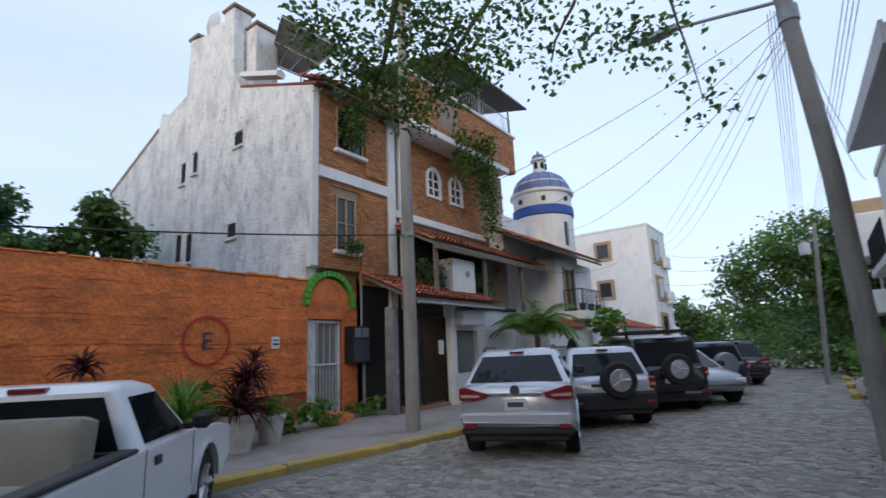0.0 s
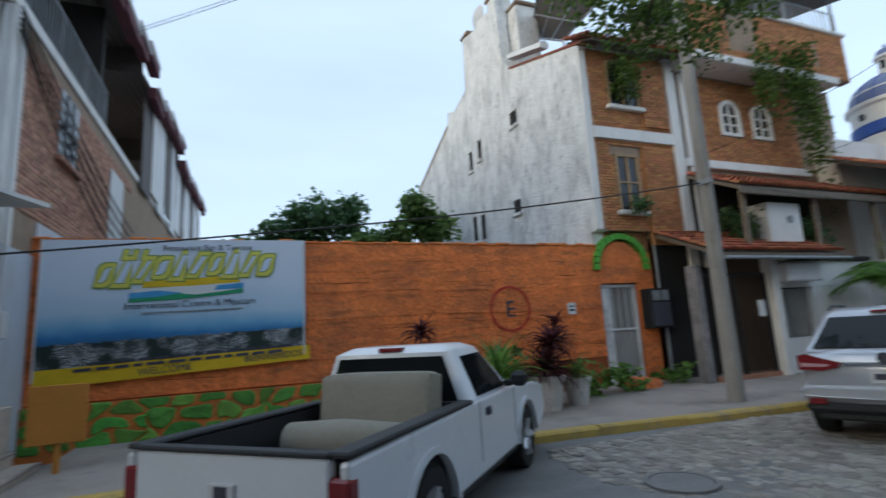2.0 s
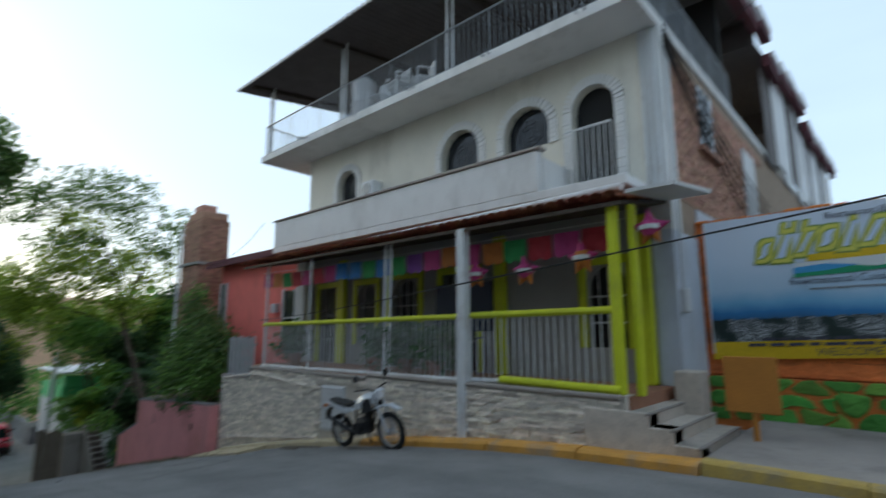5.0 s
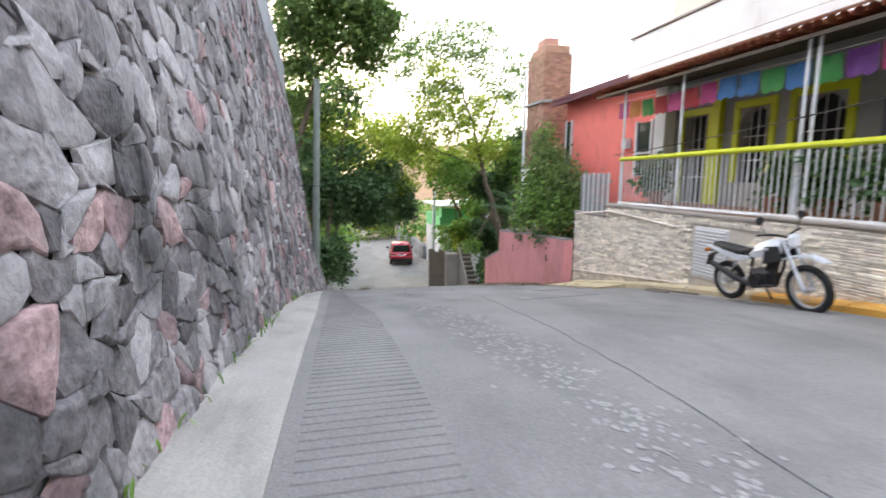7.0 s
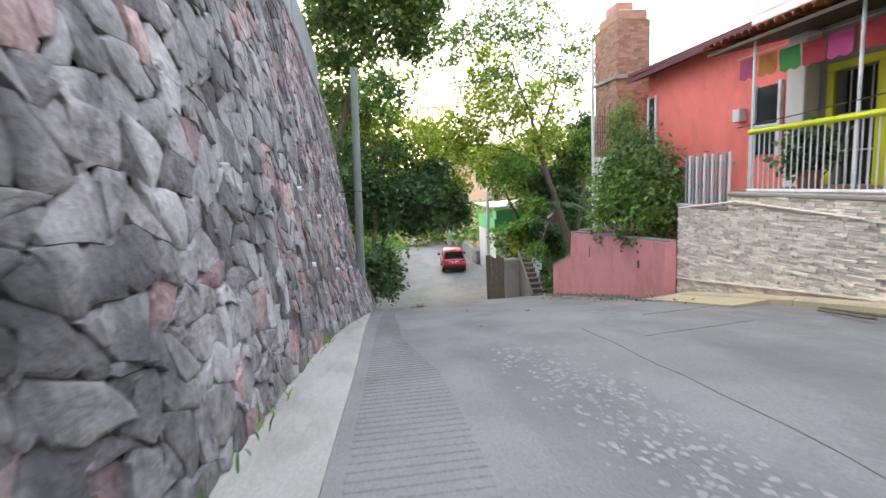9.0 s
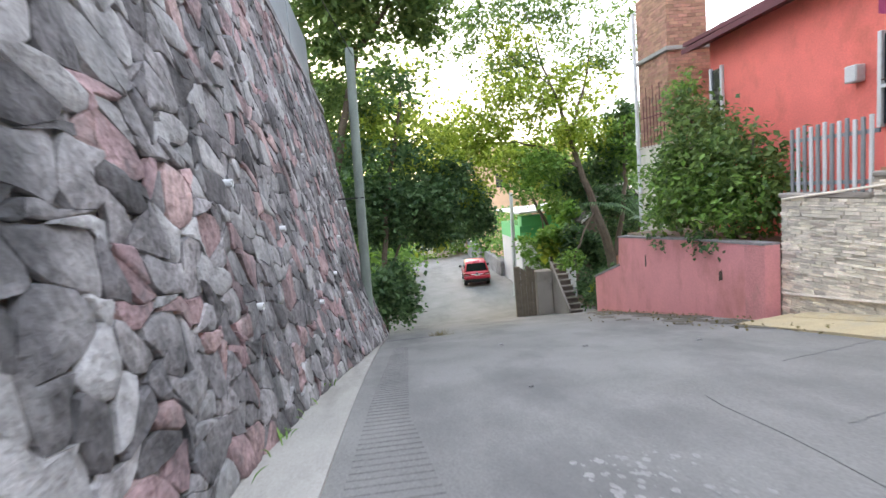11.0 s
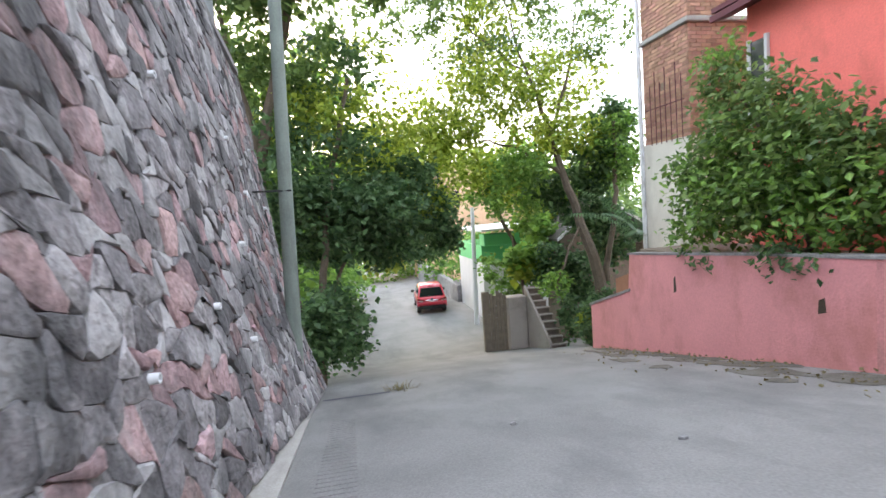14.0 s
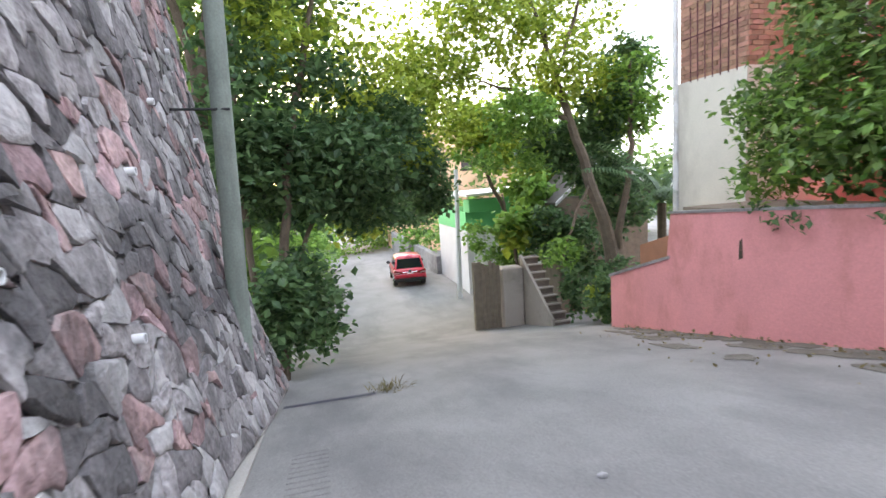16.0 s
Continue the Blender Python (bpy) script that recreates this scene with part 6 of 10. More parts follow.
# street-level roofs and entrance
part("upper_awning", tile_roof(-8.55, -10.2, 4.85, 5.65, 11.4, 18.6, 0.2, 6), M["tile"], wh, "weathered clay tile awning", kind="stuff")
part("awning_deck", MB().loft([[(-8.6, y, 4.74), (-10.2, y, 5.54), (-10.2, y, 5.64), (-8.6, y, 4.83)] for y in (11.3, 18.7)]), M["old_wood"], wh)
part("awning_board", MB().rbox(-8.62, -8.54, 11.3, 18.7, 4.62, 4.82, 0.015), M["old_wood"], wh)
part("lower_awning", tile_roof(-8.2, -10.2, 3.1, 3.95, 9.98, 14.3, 0.2, 7), M["tile"], wh, "red clay tile awning over the entrance", kind="stuff")
part("awning_deck", MB().loft([[(-8.25, y, 2.98), (-10.2, y, 3.82), (-10.2, y, 3.92), (-8.25, y, 3.07)] for y in (9.95, 14.35)]), M["old_wood"], wh)
part("gutter_pipe", MB().tube([(-8.15, 9.95, 2.95), (-8.15, 14.4, 2.95)], 0.04, 8), M["grey_iron"], wh, smooth=True)
# the entrance's shade is a near-black box at its back
part("entrance_back", MB().box(-10.4, -10.19, 9.95, 12.3, 0, 3.8), M["room_shade"], wh)
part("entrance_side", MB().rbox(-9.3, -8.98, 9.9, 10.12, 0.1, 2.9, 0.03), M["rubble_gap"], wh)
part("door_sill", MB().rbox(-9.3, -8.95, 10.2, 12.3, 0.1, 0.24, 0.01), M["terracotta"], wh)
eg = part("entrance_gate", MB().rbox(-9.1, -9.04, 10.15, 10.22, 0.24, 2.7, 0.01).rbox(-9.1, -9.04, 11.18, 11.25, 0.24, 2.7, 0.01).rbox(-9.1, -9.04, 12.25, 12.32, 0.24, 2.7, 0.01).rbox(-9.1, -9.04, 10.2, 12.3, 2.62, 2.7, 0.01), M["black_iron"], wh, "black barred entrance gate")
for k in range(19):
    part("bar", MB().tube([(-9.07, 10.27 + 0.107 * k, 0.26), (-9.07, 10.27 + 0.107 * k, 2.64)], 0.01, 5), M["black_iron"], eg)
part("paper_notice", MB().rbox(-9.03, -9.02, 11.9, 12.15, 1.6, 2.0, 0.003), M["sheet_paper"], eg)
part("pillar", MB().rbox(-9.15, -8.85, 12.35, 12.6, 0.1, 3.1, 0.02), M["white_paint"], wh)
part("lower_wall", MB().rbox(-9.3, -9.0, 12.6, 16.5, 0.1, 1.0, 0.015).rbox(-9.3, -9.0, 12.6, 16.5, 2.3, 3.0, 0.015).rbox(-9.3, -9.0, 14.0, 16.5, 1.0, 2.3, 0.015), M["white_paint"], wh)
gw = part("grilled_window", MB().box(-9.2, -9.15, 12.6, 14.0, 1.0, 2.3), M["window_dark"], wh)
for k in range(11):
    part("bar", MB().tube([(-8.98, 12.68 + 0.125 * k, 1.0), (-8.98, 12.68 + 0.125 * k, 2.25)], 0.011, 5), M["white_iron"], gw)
# shade under the upper awning, painted onto a back and a floor
part("upper_room", MB().box(-10.4, -10.15, 11.4, 16.6, 3.9, 5.7).box(-10.1, -8.9, 13.9, 16.6, 3.0, 3.1), M["room_shade"], wh)
part("box_wall", MB().rbox(-9.5, -8.9, 12.65, 13.9, 3.35, 4.55, 0.02), M["white_paint"], wh)
part("vent", MB().lathe([(0.0, 0.0), (0.11, 0.0), (0.11, 0.03), (0.0, 0.03)], (-8.9, 13.45, 4.1), "x", 16), M["grey_iron"], wh)
part("canopy_box", MB().rbox(-9.2, -8.6, 12.6, 13.9, 2.42, 2.9, 0.04), M["light_sheet"], wh)
for yy in (11.5, 14.2, 16.8):
    part("awning_post", MB().rbox(-8.8, -8.68, yy, yy + 0.12, 3.0, 4.75, 0.01), M["old_wood"], wh)

# ---- house with the dome ----
dh = thing("dome_house", (-11, 22, 0), "white house with a blue-tiled dome, tile eaves and a balcony", "house")
part("wall", MB().box(-15, -8.5, 19.6, 23.6, 0, 5.35), M["white_paint"], dh)
part("eave_tiles", tile_roof(-7.7, -9.6, 5.4, 6.3, 16.6, 23.0, 0.21, 5), M["tile"], dh, kind="stuff")
part("eave_board", MB().loft([[(-7.75, y, 5.28), (-9.6, y, 6.18), (-9.6, y, 6.28), (-7.75, y, 5.38)] for y in (16.5, 23.1)]), M["dark_wood"], dh)
part("upper_wall", MB().box(-14, -9.6, 17.2, 23.4, 5.3, 7.0), M["white_paint"], dh)
C = (-9.75, 21.5, 0)
part("drum", MB().lathe([(1.36, 5.2), (1.36, 7.55)], C, "z", 32), M["white_paint"], dh, smooth=True)
part("blue_band", MB().lathe([(1.37, 7.55), (1.43, 7.6), (1.43, 7.98), (1.37, 8.02)], C, "z", 32), M["blue_paint"], dh, "blue painted band", smooth=True)
part("collar", MB().lathe([(1.36, 8.02), (1.36, 8.6), (1.5, 8.66), (1.5, 8.78), (1.36, 8.82)], C, "z", 32), M["white_paint"], dh, smooth=True)
part("dome", MB().lathe([(1.36 * math.cos(a), 8.8 + 1.12 * math.sin(a)) for a in [math.pi / 2 * k / 10 for k in range(10)]] + [(0.2, 9.92)], C, "z", 32), M["blue_tile"], dh, "blue tiled dome", smooth=True)
for k in range(16):
    a = 2 * math.pi * k / 16
    part("dome_rib", MB().tube([(C[0] + 1.37 * math.cos(b) * math.cos(a), C[1] + 1.37 * math.cos(b) * math.sin(a), 8.8 + 1.13 * math.sin(b)) for b in [math.pi / 2 * j / 8 for j in range(8)]], 0.018, 5), M["blue_paint"], dh)
part("dome_ring", MB().lathe([(1.24, 9.16), (1.29, 9.2), (1.24, 9.26), (1.18, 9.28)], C, "z", 32), M["white_paint"], dh)
lan = part("lantern", MB().lathe([(0.36, 9.85), (0.36, 9.98), (0.3, 10.0), (0.28, 10.5), (0.38, 10.54), (0.38, 10.62)], C, "z", 20), M["white_paint"], dh, smooth=True)
part("lantern_cap", MB().lathe([(0.36, 10.62), (0.26, 10.84), (0.06, 10.95), (0.05, 11.05), (0.0, 11.12)], C, "z", 20), M["blue_tile"], lan, smooth=True)
for k in range(4):
    a = radians(-90 + 40 + 60 * k - 40)
    part("lantern_window", MB().rbox(C[0] + 0.3 * math.cos(a) - 0.07, C[0] + 0.3 * math.cos(a) + 0.07, C[1] + 0.3 * math.sin(a) - 0.07, C[1] + 0.3 * math.sin(a) + 0.07, 10.1, 10.4, 0.01), M["window_dark"], lan)
for a in (-110, -62, -15):
    x, y = C[0] + 1.37 * math.cos(radians(a)), C[1] + 1.37 * math.sin(radians(a))
    part("diamond_window", MB().rbox(x - 0.11, x + 0.11, y - 0.06, y + 0.06, 8.18, 8.42, 0.05), M["bar_dark"], dh)
part("slit_window", MB().rbox(-8.55, -8.42, 20.95, 21.2, 6.1, 7.2, 0.02), M["window_dark"], dh)
part("french_door", MB().rbox(-8.5, -8.44, 20.3, 21.3, 3.1, 4.95, 0.01), M["dark_wood"], dh)
part("french_door", MB().rbox(-8.52, -8.42, 20.2, 20.32, 3.1, 5.05, 0.01).rbox(-8.52, -8.42, 21.28, 21.4, 3.1, 5.05, 0.01).rbox(-8.52, -8.42, 20.74, 20.84, 3.1, 4.95, 0.01), M["tan_frame"], dh)
part("balcony_floor", MB().rbox(-8.5, -7.6, 20.0, 22.7, 2.75, 3.1, 0.03), M["white_paint"], dh)
railing("balcony_railing", dh, (-7.66, 20.05), (-7.66, 22.65), 3.1, 4.0, 0.16, 0.012, M["black_iron"])
railing("balcony_railing", dh, (-8.45, 20.05), (-7.68, 20.05), 3.1, 4.0, 0.16, 0.012, M["black_iron"])
for yy in (20.4, 21.3, 22.2):
    part("flower_pot", MB().lathe([(0.1, 3.1), (0.15, 3.4), (0.17, 3.42)], (-7.8, yy, 0), "z", 12), M["bar_dark"], dh)
part("porch_tiles", tile_roof(-7.7, -8.6, 2.35, 2.8, 17.4, 20.2, 0.21, 4), M["tile"], dh, kind="stuff")
part("gate_wall", wall_with_holes(rect(17.2, 21.6, 0.1, 2.3), [arch_outline(19.3, 1.5, 0.12, 2.0)], -7.95, -8.2), M["white_paint"], dh)
part("arched_gate", wall_with_holes(arch_outline(19.3, 1.5, 0.12, 2.0), [], -8.05, -8.1), M["black_iron"], dh)

# ---- white hotel block and houses beyond ----
ho = thing("apartment_building", (-12, 40, 0), "plain white apartment block of three storeys with tan-framed windows", "building")
part("wall", MB().box(-16.0, -8.6, 35.8, 40.6, 0, 9.72), M["white_paint"], ho)
part("parapet", MB().rbox(-16.05, -8.55, 35.75, 40.65, 9.72, 9.9, 0.03), M["white_paint"], ho)
part("stair_tower", MB().box(-18.5, -13.9, 34.5, 40, 0, 9.3), M["white_paint"], ho)
for x, z in ((-11.8, 8.3), (-11.85, 5.5), (-11.87, 2.75)):
    wf = part("window_frame", MB().rbox(x - 0.62, x + 0.62, 35.7, 35.82, z - 0.72, z + 0.72, 0.02), M["tan_frame"], ho)
    part("pane", MB().box(x - 0.4, x + 0.4, 35.68, 35.7, z - 0.5, z + 0.5), M["window_dark"], wf)
for z in (8.0, 5.4, 2.8):
    wf = part("window_frame", MB().rbox(-8.62, -8.5, 36.6, 38.4, z - 0.9, z + 0.9, 0.02), M["tan_frame"], ho)
    part("pane", MB().box(-8.5, -8.48, 36.85, 38.15, z - 0.65, z + 0.65), M["window_dark"], wf)
    part("balcony", MB().rbox(-8.5, -8.25, 38.8, 40.2, z - 1.0, z - 0.1, 0.03), M["white_paint"], ho)
lowh = thing("tiled_house", (-9, 30, 0), "low white house with a tiled roof behind the parked cars", "house")
part("wall", MB().box(-14, -8.4, 27.2, 34, 0, 2.6), M["white_paint"], lowh)
part("roof", tile_roof(-8.0, -10.5, 2.5, 3.3, 27, 34.2, 0.22, 5), M["tile"], lowh, kind="stuff")
rh = thing("white_house", (4, 10, 0), "white house with a broad overhanging roof slab", "house")
part("wall", MB().box(2.4, 9, 7.2, 12.6, 0, 4.75), M["white_paint"], rh)
part("roof_slab", MB().loft([[(1.0, y, z), (9.2, y, z + 0.1), (9.2, y, z + 0.32), (1.0, y, z + 0.2)] for y, z in ((6.4, 4.55), (9.2, 4.8), (12.1, 5.1))]), M["light_sheet"], rh, "grey concrete roof slab")
part("slab_edge", MB().loft([[(0.96, y, z), (1.0, y, z), (1.0, y, z + 0.26), (0.96, y, z + 0.26)] for y, z in ((6.4, 4.53), (9.2, 4.78), (12.1, 5.08))]), M["white_paint"], rh)
part("window", MB().rbox(2.36, 2.42, 9.0, 10.2, 1.2, 2.4, 0.01), M["window_dark"], rh)
rk_ = thing("balcony_house", (4, 17, 0), "white house with balconies and arched windows", "house")
part("wall", MB().box(2.05, 9, 14, 19.2, 0, 6.2), M["white_paint"], rk_)
part("parapet", MB().rbox(2.0, 9, 13.95, 19.25, 6.2, 6.42, 0.03), M["cream_paint"], rk_)
for zz in (3.1, 0.9):
    for yy in (15.0, 17.2):
        part("window", wall_with_holes(arch_outline(yy + 0.5, 0.6, zz + 0.8, zz + 1.9), [], 2.02, 2.06), M["window_dark"], rk_)
bal_ = part("balcony", MB().rbox(1.45, 2.05, 15.0, 19.0, 3.2, 3.42, 0.03), M["white_paint"], rk_)
railing("balcony_railing", rk_, (1.5, 15.05), (1.5, 18.95), 3.42, 4.25, 0.16, 0.012, M["black_iron"])
rk_ = thing("terrace_house", (4, 27, 0), "pale house with a deep concrete canopy and a white balcony", "house")
part("wall", MB().box(2.3, 9, 23.5, 30, 0, 4.6), M["cream_paint"], rk_)
part("canopy", MB().rbox(1.25, 4.6, 24.6, 29.2, 4.5, 6.2, 0.05), M["light_sheet"], rk_)
part("roof_wall", MB().rbox(1.5, 5.0, 26.0, 30.0, 6.2, 7.0, 0.05), M["tan_frame"], rk_)
part("balcony", MB().rbox(1.4, 2.3, 24, 29.6, 2.35, 3.2, 0.03), M["white_paint"], rk_)
for yy in (25, 27.5):
    part("window", MB().rbox(2.26, 2.32, yy, yy + 1.1, 3.3, 4.4, 0.01), M["window_dark"], rk_)
fh = thing("far_house", (6, 66, 0), "pale far house with a tan roof among trees", "house")
part("wall", MB().box(1.2, 9, 55, 72, -1, 8.2), M["cream_paint"], fh)
part("roof", MB().rbox(0.6, 9.5, 54.5, 72.5, 8.2, 8.6, 0.05), M["tan_frame"], fh)
# houses downhill
gh = thing("green_house", (-9, -38, ground_z(-37)), "small bright green house with a pale canopy among trees", "house")
part("wall", MB().box(-13, -7.3, -42, -36.5, -6.2, -2.4), M["light_sheet"], gh)
part("upper_wall", MB().box(-13, -7.28, -42, -36.48, -2.4, -1.5), M["green_house"], gh)
part("canopy", MB().loft([[(-7.0, y, -0.75), (-12.8, y, -0.6), (-12.8, y, -0.5), (-7.0, y, -0.65)] for y in (-42, -35.2)]), M["light_sheet"], gh)
part("awning", MB().rbox(-12.5, -7.2, -36.5, -35.6, -1.5, -0.9, 0.03), M["green_house"], gh)
part("door", MB().rbox(-8.4, -7.6, -36.5, -36.44, -5.6, -3.6, 0.01), M["light_sheet"], gh)
ph = thing("peach_house", (-12, -58, -6), "peach-coloured tall house glimpsed through the trees", "house")
part("wall", MB().box(-18, -7.5, -66, -56, -8, 4.6), M["peach"], ph)
part("window", MB().rbox(-10.8, -9.8, -56.05, -55.98, 0.8, 2.2, 0.02), M["window_dark"], ph)
part("window", MB().rbox(-14, -13, -56.05, -55.98, 0.8, 2.2, 0.02), M["window_dark"], ph)
whole("low_wall", MB().rbox(-7.4, -7.0, -60, -42, -7, -4.3, 0.05), M["rubble_gap"], "dark low garden wall beside the far road", "wall")

# ---- poles, lamp and wires ----
pole = thing("utility_pole", (-6.95, 8.2, 0.1), "weathered grey concrete utility pole at the kerb", "utility pole")
part("shaft", MB().tube([(-6.95, 8.2, 0.05), (-6.96, 8.22, 5), (-6.98, 8.25, 10.6)], [0.152, 0.128, 0.1], 14), M["pole_concrete"], pole, smooth=True)
part("bracket", MB().rbox(-7.05, -6.7, 8.08, 8.14, 4.15, 4.25, 0.01), M["grey_iron"], pole)
part("crossarm", MB().rbox(-7.7, -6.2, 8.16, 8.28, 9.2, 9.32, 0.01), M["grey_iron"], pole)
p2 = thing("utility_pole", (0.5, 9, 0.1), "leaning grey concrete utility pole with many cables", "utility pole")
part("shaft", MB().tube([(0.53, 9, 0.0), (0.5, 9, 3.9), (0.33, 9, 7.0), (0.25, 9, 9.5)], [0.155, 0.132, 0.12, 0.1], 14), M["pole_concrete"], p2, smooth=True)
part("clamp", MB().lathe([(0.15, 6.5), (0.15, 6.75)], (0.36, 9, 0), "z", 12), M["grey_iron"], p2)
lamp = part("lamp_arm", MB().tube([(0.33, 9, 6.9), (-0.7, 9, 7.05), (-1.5, 9, 7.15)], 0.03, 8), M["grey_iron"], p2)
part("lamp_head", MB().loft([[(x, 9 - w, z), (x, 9 + w, z), (x, 9 + w * 0.7, z + 0.1), (x, 9 - w * 0.7, z + 0.1)] for x, w, z in ((-1.2, 0.06, 7.1), (-1.4, 0.13, 7.08), (-1.75, 0.12, 7.05), (-1.9, 0.04, 7.07))]), M["grey_iron"], lamp, "dark street lamp head")
p3 = thing("utility_pole", (-0.05, 22, 0.0), "slim grey utility pole farther up the street", "utility pole")
part("shaft", MB().tube([(-0.05, 22, 0), (0.4, 22, 5.6)], [0.085, 0.065], 10), M["pole_concrete"], p3, smooth=True)
part("transformer", MB().lathe([(0.0, 4.85), (0.17, 4.85), (0.18, 5.25), (0.0, 5.3)], (0.0, 21.9, -0.35), "z", 14), M["light_sheet"], p3, smooth=True)
p4 = thing("utility_pole", (0.36, -20, ground_z(-20)), "grey-green pole standing against the stone wall", "utility pole")
part("shaft", MB().tube([(0.6, -20, ground_z(-20)), (0.48, -20, 1), (0.36, -20, 4.5)], [0.135, 0.118, 0.105], 12), M["pole_green"], p4, smooth=True)
part("step_rod", MB().tube([(0.38, -19.9, 0.95), (1.0, -19.9, 0.96)], 0.016, 6), M["black_iron"], p4)
p5 = thing("utility_pole", (-6.7, -36, ground_z(-36)), "white pole at the roadside by the green house", "utility pole")
part("shaft", MB().tube([(-6.65, -36, ground_z(-36)), (-6.8, -36, 0.5)], [0.13, 0.1], 10), M["light_sheet"], p5, smooth=True)


def cable(a, b, sag, r=0.009, n=14):
    a, b = Vector(a), Vector(b)
    mb = MB().tube([a + (b - a) * (i / n) - Vector((0, 0, sag * 4 * (i / n) * (1 - i / n))) for i in range(n + 1)], r, 5)
    return whole("overhead_cable", mb, M["wire"], "thin black overhead cable between poles", "cable", group="overhead cables")


cable((-6.95, 8.1, 4.2), (-7.9, 1.6, 3.42), 0.05, 0.014)
cable((-7.9, 1.6, 3.42), (-6.3, -6.6, 2.28), 0.04, 0.014)
cable((-6.3, -6.6, 2.28), (-7.2, -14, 1.9), 0.05, 0.01)
cable((-6.95, 8.2, 4.3), (-9.0, 30, 6.5), 0.8, 0.008)
cable((0.3, 9, 7.2), (-10.5, -2.8, 7.35), 0.15, 0.006)
cable((0.3, 9, 7.28), (-10.5, -2.8, 7.42), 0.17, 0.005)
for k in range(5):
    cable((-8.9, -3.3, 7.0 - 0.1 * k), (-17.5, -3.3, 5.2 - 0.25 * k), 0.25 + 0.1 * k, 0.018)
for k in range(3):
    cable((0.36, 9, 6.75 - 0.2 * k), (-9.8 + 0.3 * k, 12 + 5 * k, 6.2 + 0.4 * k), 0.45 + 0.15 * k, 0.006)
for k in range(4):
    cable((0.34, 9, 6.7 - 0.16 * k), (-8.55, 37 + 0.3 * k, 8.6 - 0.12 * k), 0.3 + 0.3 * k, 0.005)
for k in range(6):
    cable((0.1 + 0.045 * k, 8.9, 6.72 + 0.05 * (k % 2)), (-0.34 + 0.09 * k, 28, 6.5 - 0.12 * (k % 3)), 0.03 * k, 0.006)
for k in range(4):
    cable((1.04 + 0.05 * k, 3.0, 5.8 + 0.03 * k), (0.46 + 0.06 * k, 28, 6.8 - 0.08 * k), 0.04 * k, 0.006)
cable((0.4, 9, 6.6), (1.3, 14.5, 6.0), 0.35, 0.006)
cable((0.4, 9, 6.3), (1.5, 16, 5.4), 0.45, 0.006)
for k in range(5):
    cable((0.36, 22, 5.3 - 0.3 * k), (-8.6, 38, 8.0 - 1.1 * k), 0.6, 0.009)
cable((0.28, -20, 4.3), (1.6, -7, 6.6), 0.3, 0.01)
cable((-7.95, -15.5, 5.0), (-9.5, -22.0, 4.6), 0.2, 0.008)

# street sign board on the pavement
sg = thing("sign_board", (-8.3, -2.3, 0.12), "plain orange-brown board on a post beside the steps", "sign")
part("board", MB().rbox(-8.32, -8.28, -2.66, -2.0, 0.5, 1.25, 0.01), M["orange_board"], sg)
part("post", MB().rbox(-8.38, -8.32, -2.36, -2.29, 0.12, 1.1, 0.01), M["orange_board"], sg)


# ---- vehicles ----
def ring_pts(w, zb, zt, y, crown=0.05):
    half = [(w * 0.86, zb), (w * 0.97, zb + 0.1), (w, zb + (zt - zb) * 0.45), (w * 0.985, zt - 0.1), (w * 0.93, zt - 0.02), (w * 0.5, zt + crown * 0.6)]
    return [(x, y, z) for x, z in half] + [(-x, y, z) for x, z in half[::-1]]


def wheel(parent, x, y, r=0.34, w=0.22, out=1):
    t = part("wheel", MB().lathe([(r * 0.62, -w / 2), (r * 0.95, -w / 2), (r, -w * 0.36), (r, w * 0.36), (r * 0.95, w / 2), (r * 0.62, w / 2), (r * 0.62, -w / 2)], (x, y, r), "x", 24, False), M["tyre"], parent, smooth=True)
    part("rim", MB().lathe([(0.0, out * w * 0.3), (r * 0.16, out * w * 0.36), (r * 0.2, out * w * 0.22), (r * 0.58, out * w * 0.3), (r * 0.63, out * w * 0.44), (r * 0.66, out * w * 0.3)], (x, y, r), "x", 20), M["alloy"], t, smooth=True)
    for k in range(5):
        a = 2 * math.pi * k / 5
        part("spoke", MB().tube([(x + out * w * 0.36, y + 0.03 * math.cos(a), r + 0.03 * math.sin(a)), (x + out * w * 0.4, y + r * 0.6 * math.cos(a), r + r * 0.6 * math.sin(a))], [0.035, 0.05], 5), M["alloy"], t)
    return t


def arch_lip(parent, x, y, r, out, material):
    pts = [(y + r * math.cos(a), r * 0.86 + r * math.sin(a)) for a in [math.pi * (k / 12) for k in range(13)]]
    inner = [(y + r * 0.86 * math.cos(a), r * 0.86 + r * 0.86 * math.sin(a)) for a in [math.pi * (k / 12) for k in range(13)]]
    mb = MB()
    for k in range(12):
        mb.prism([pts[k], pts[k + 1], inner[k + 1], inner[k]], "x", x - 0.02, x + 0.03 * out + 0.01)
    part("wheel_arch", mb, material, parent)
    well = MB().prism(inner + [(y - r * 0.86, 0.22), (y + r * 0.86, 0.22)], "x", x - 0.004 * out, x + 0.012 * out)
    part("wheel_well", well, M["plastic"], parent)


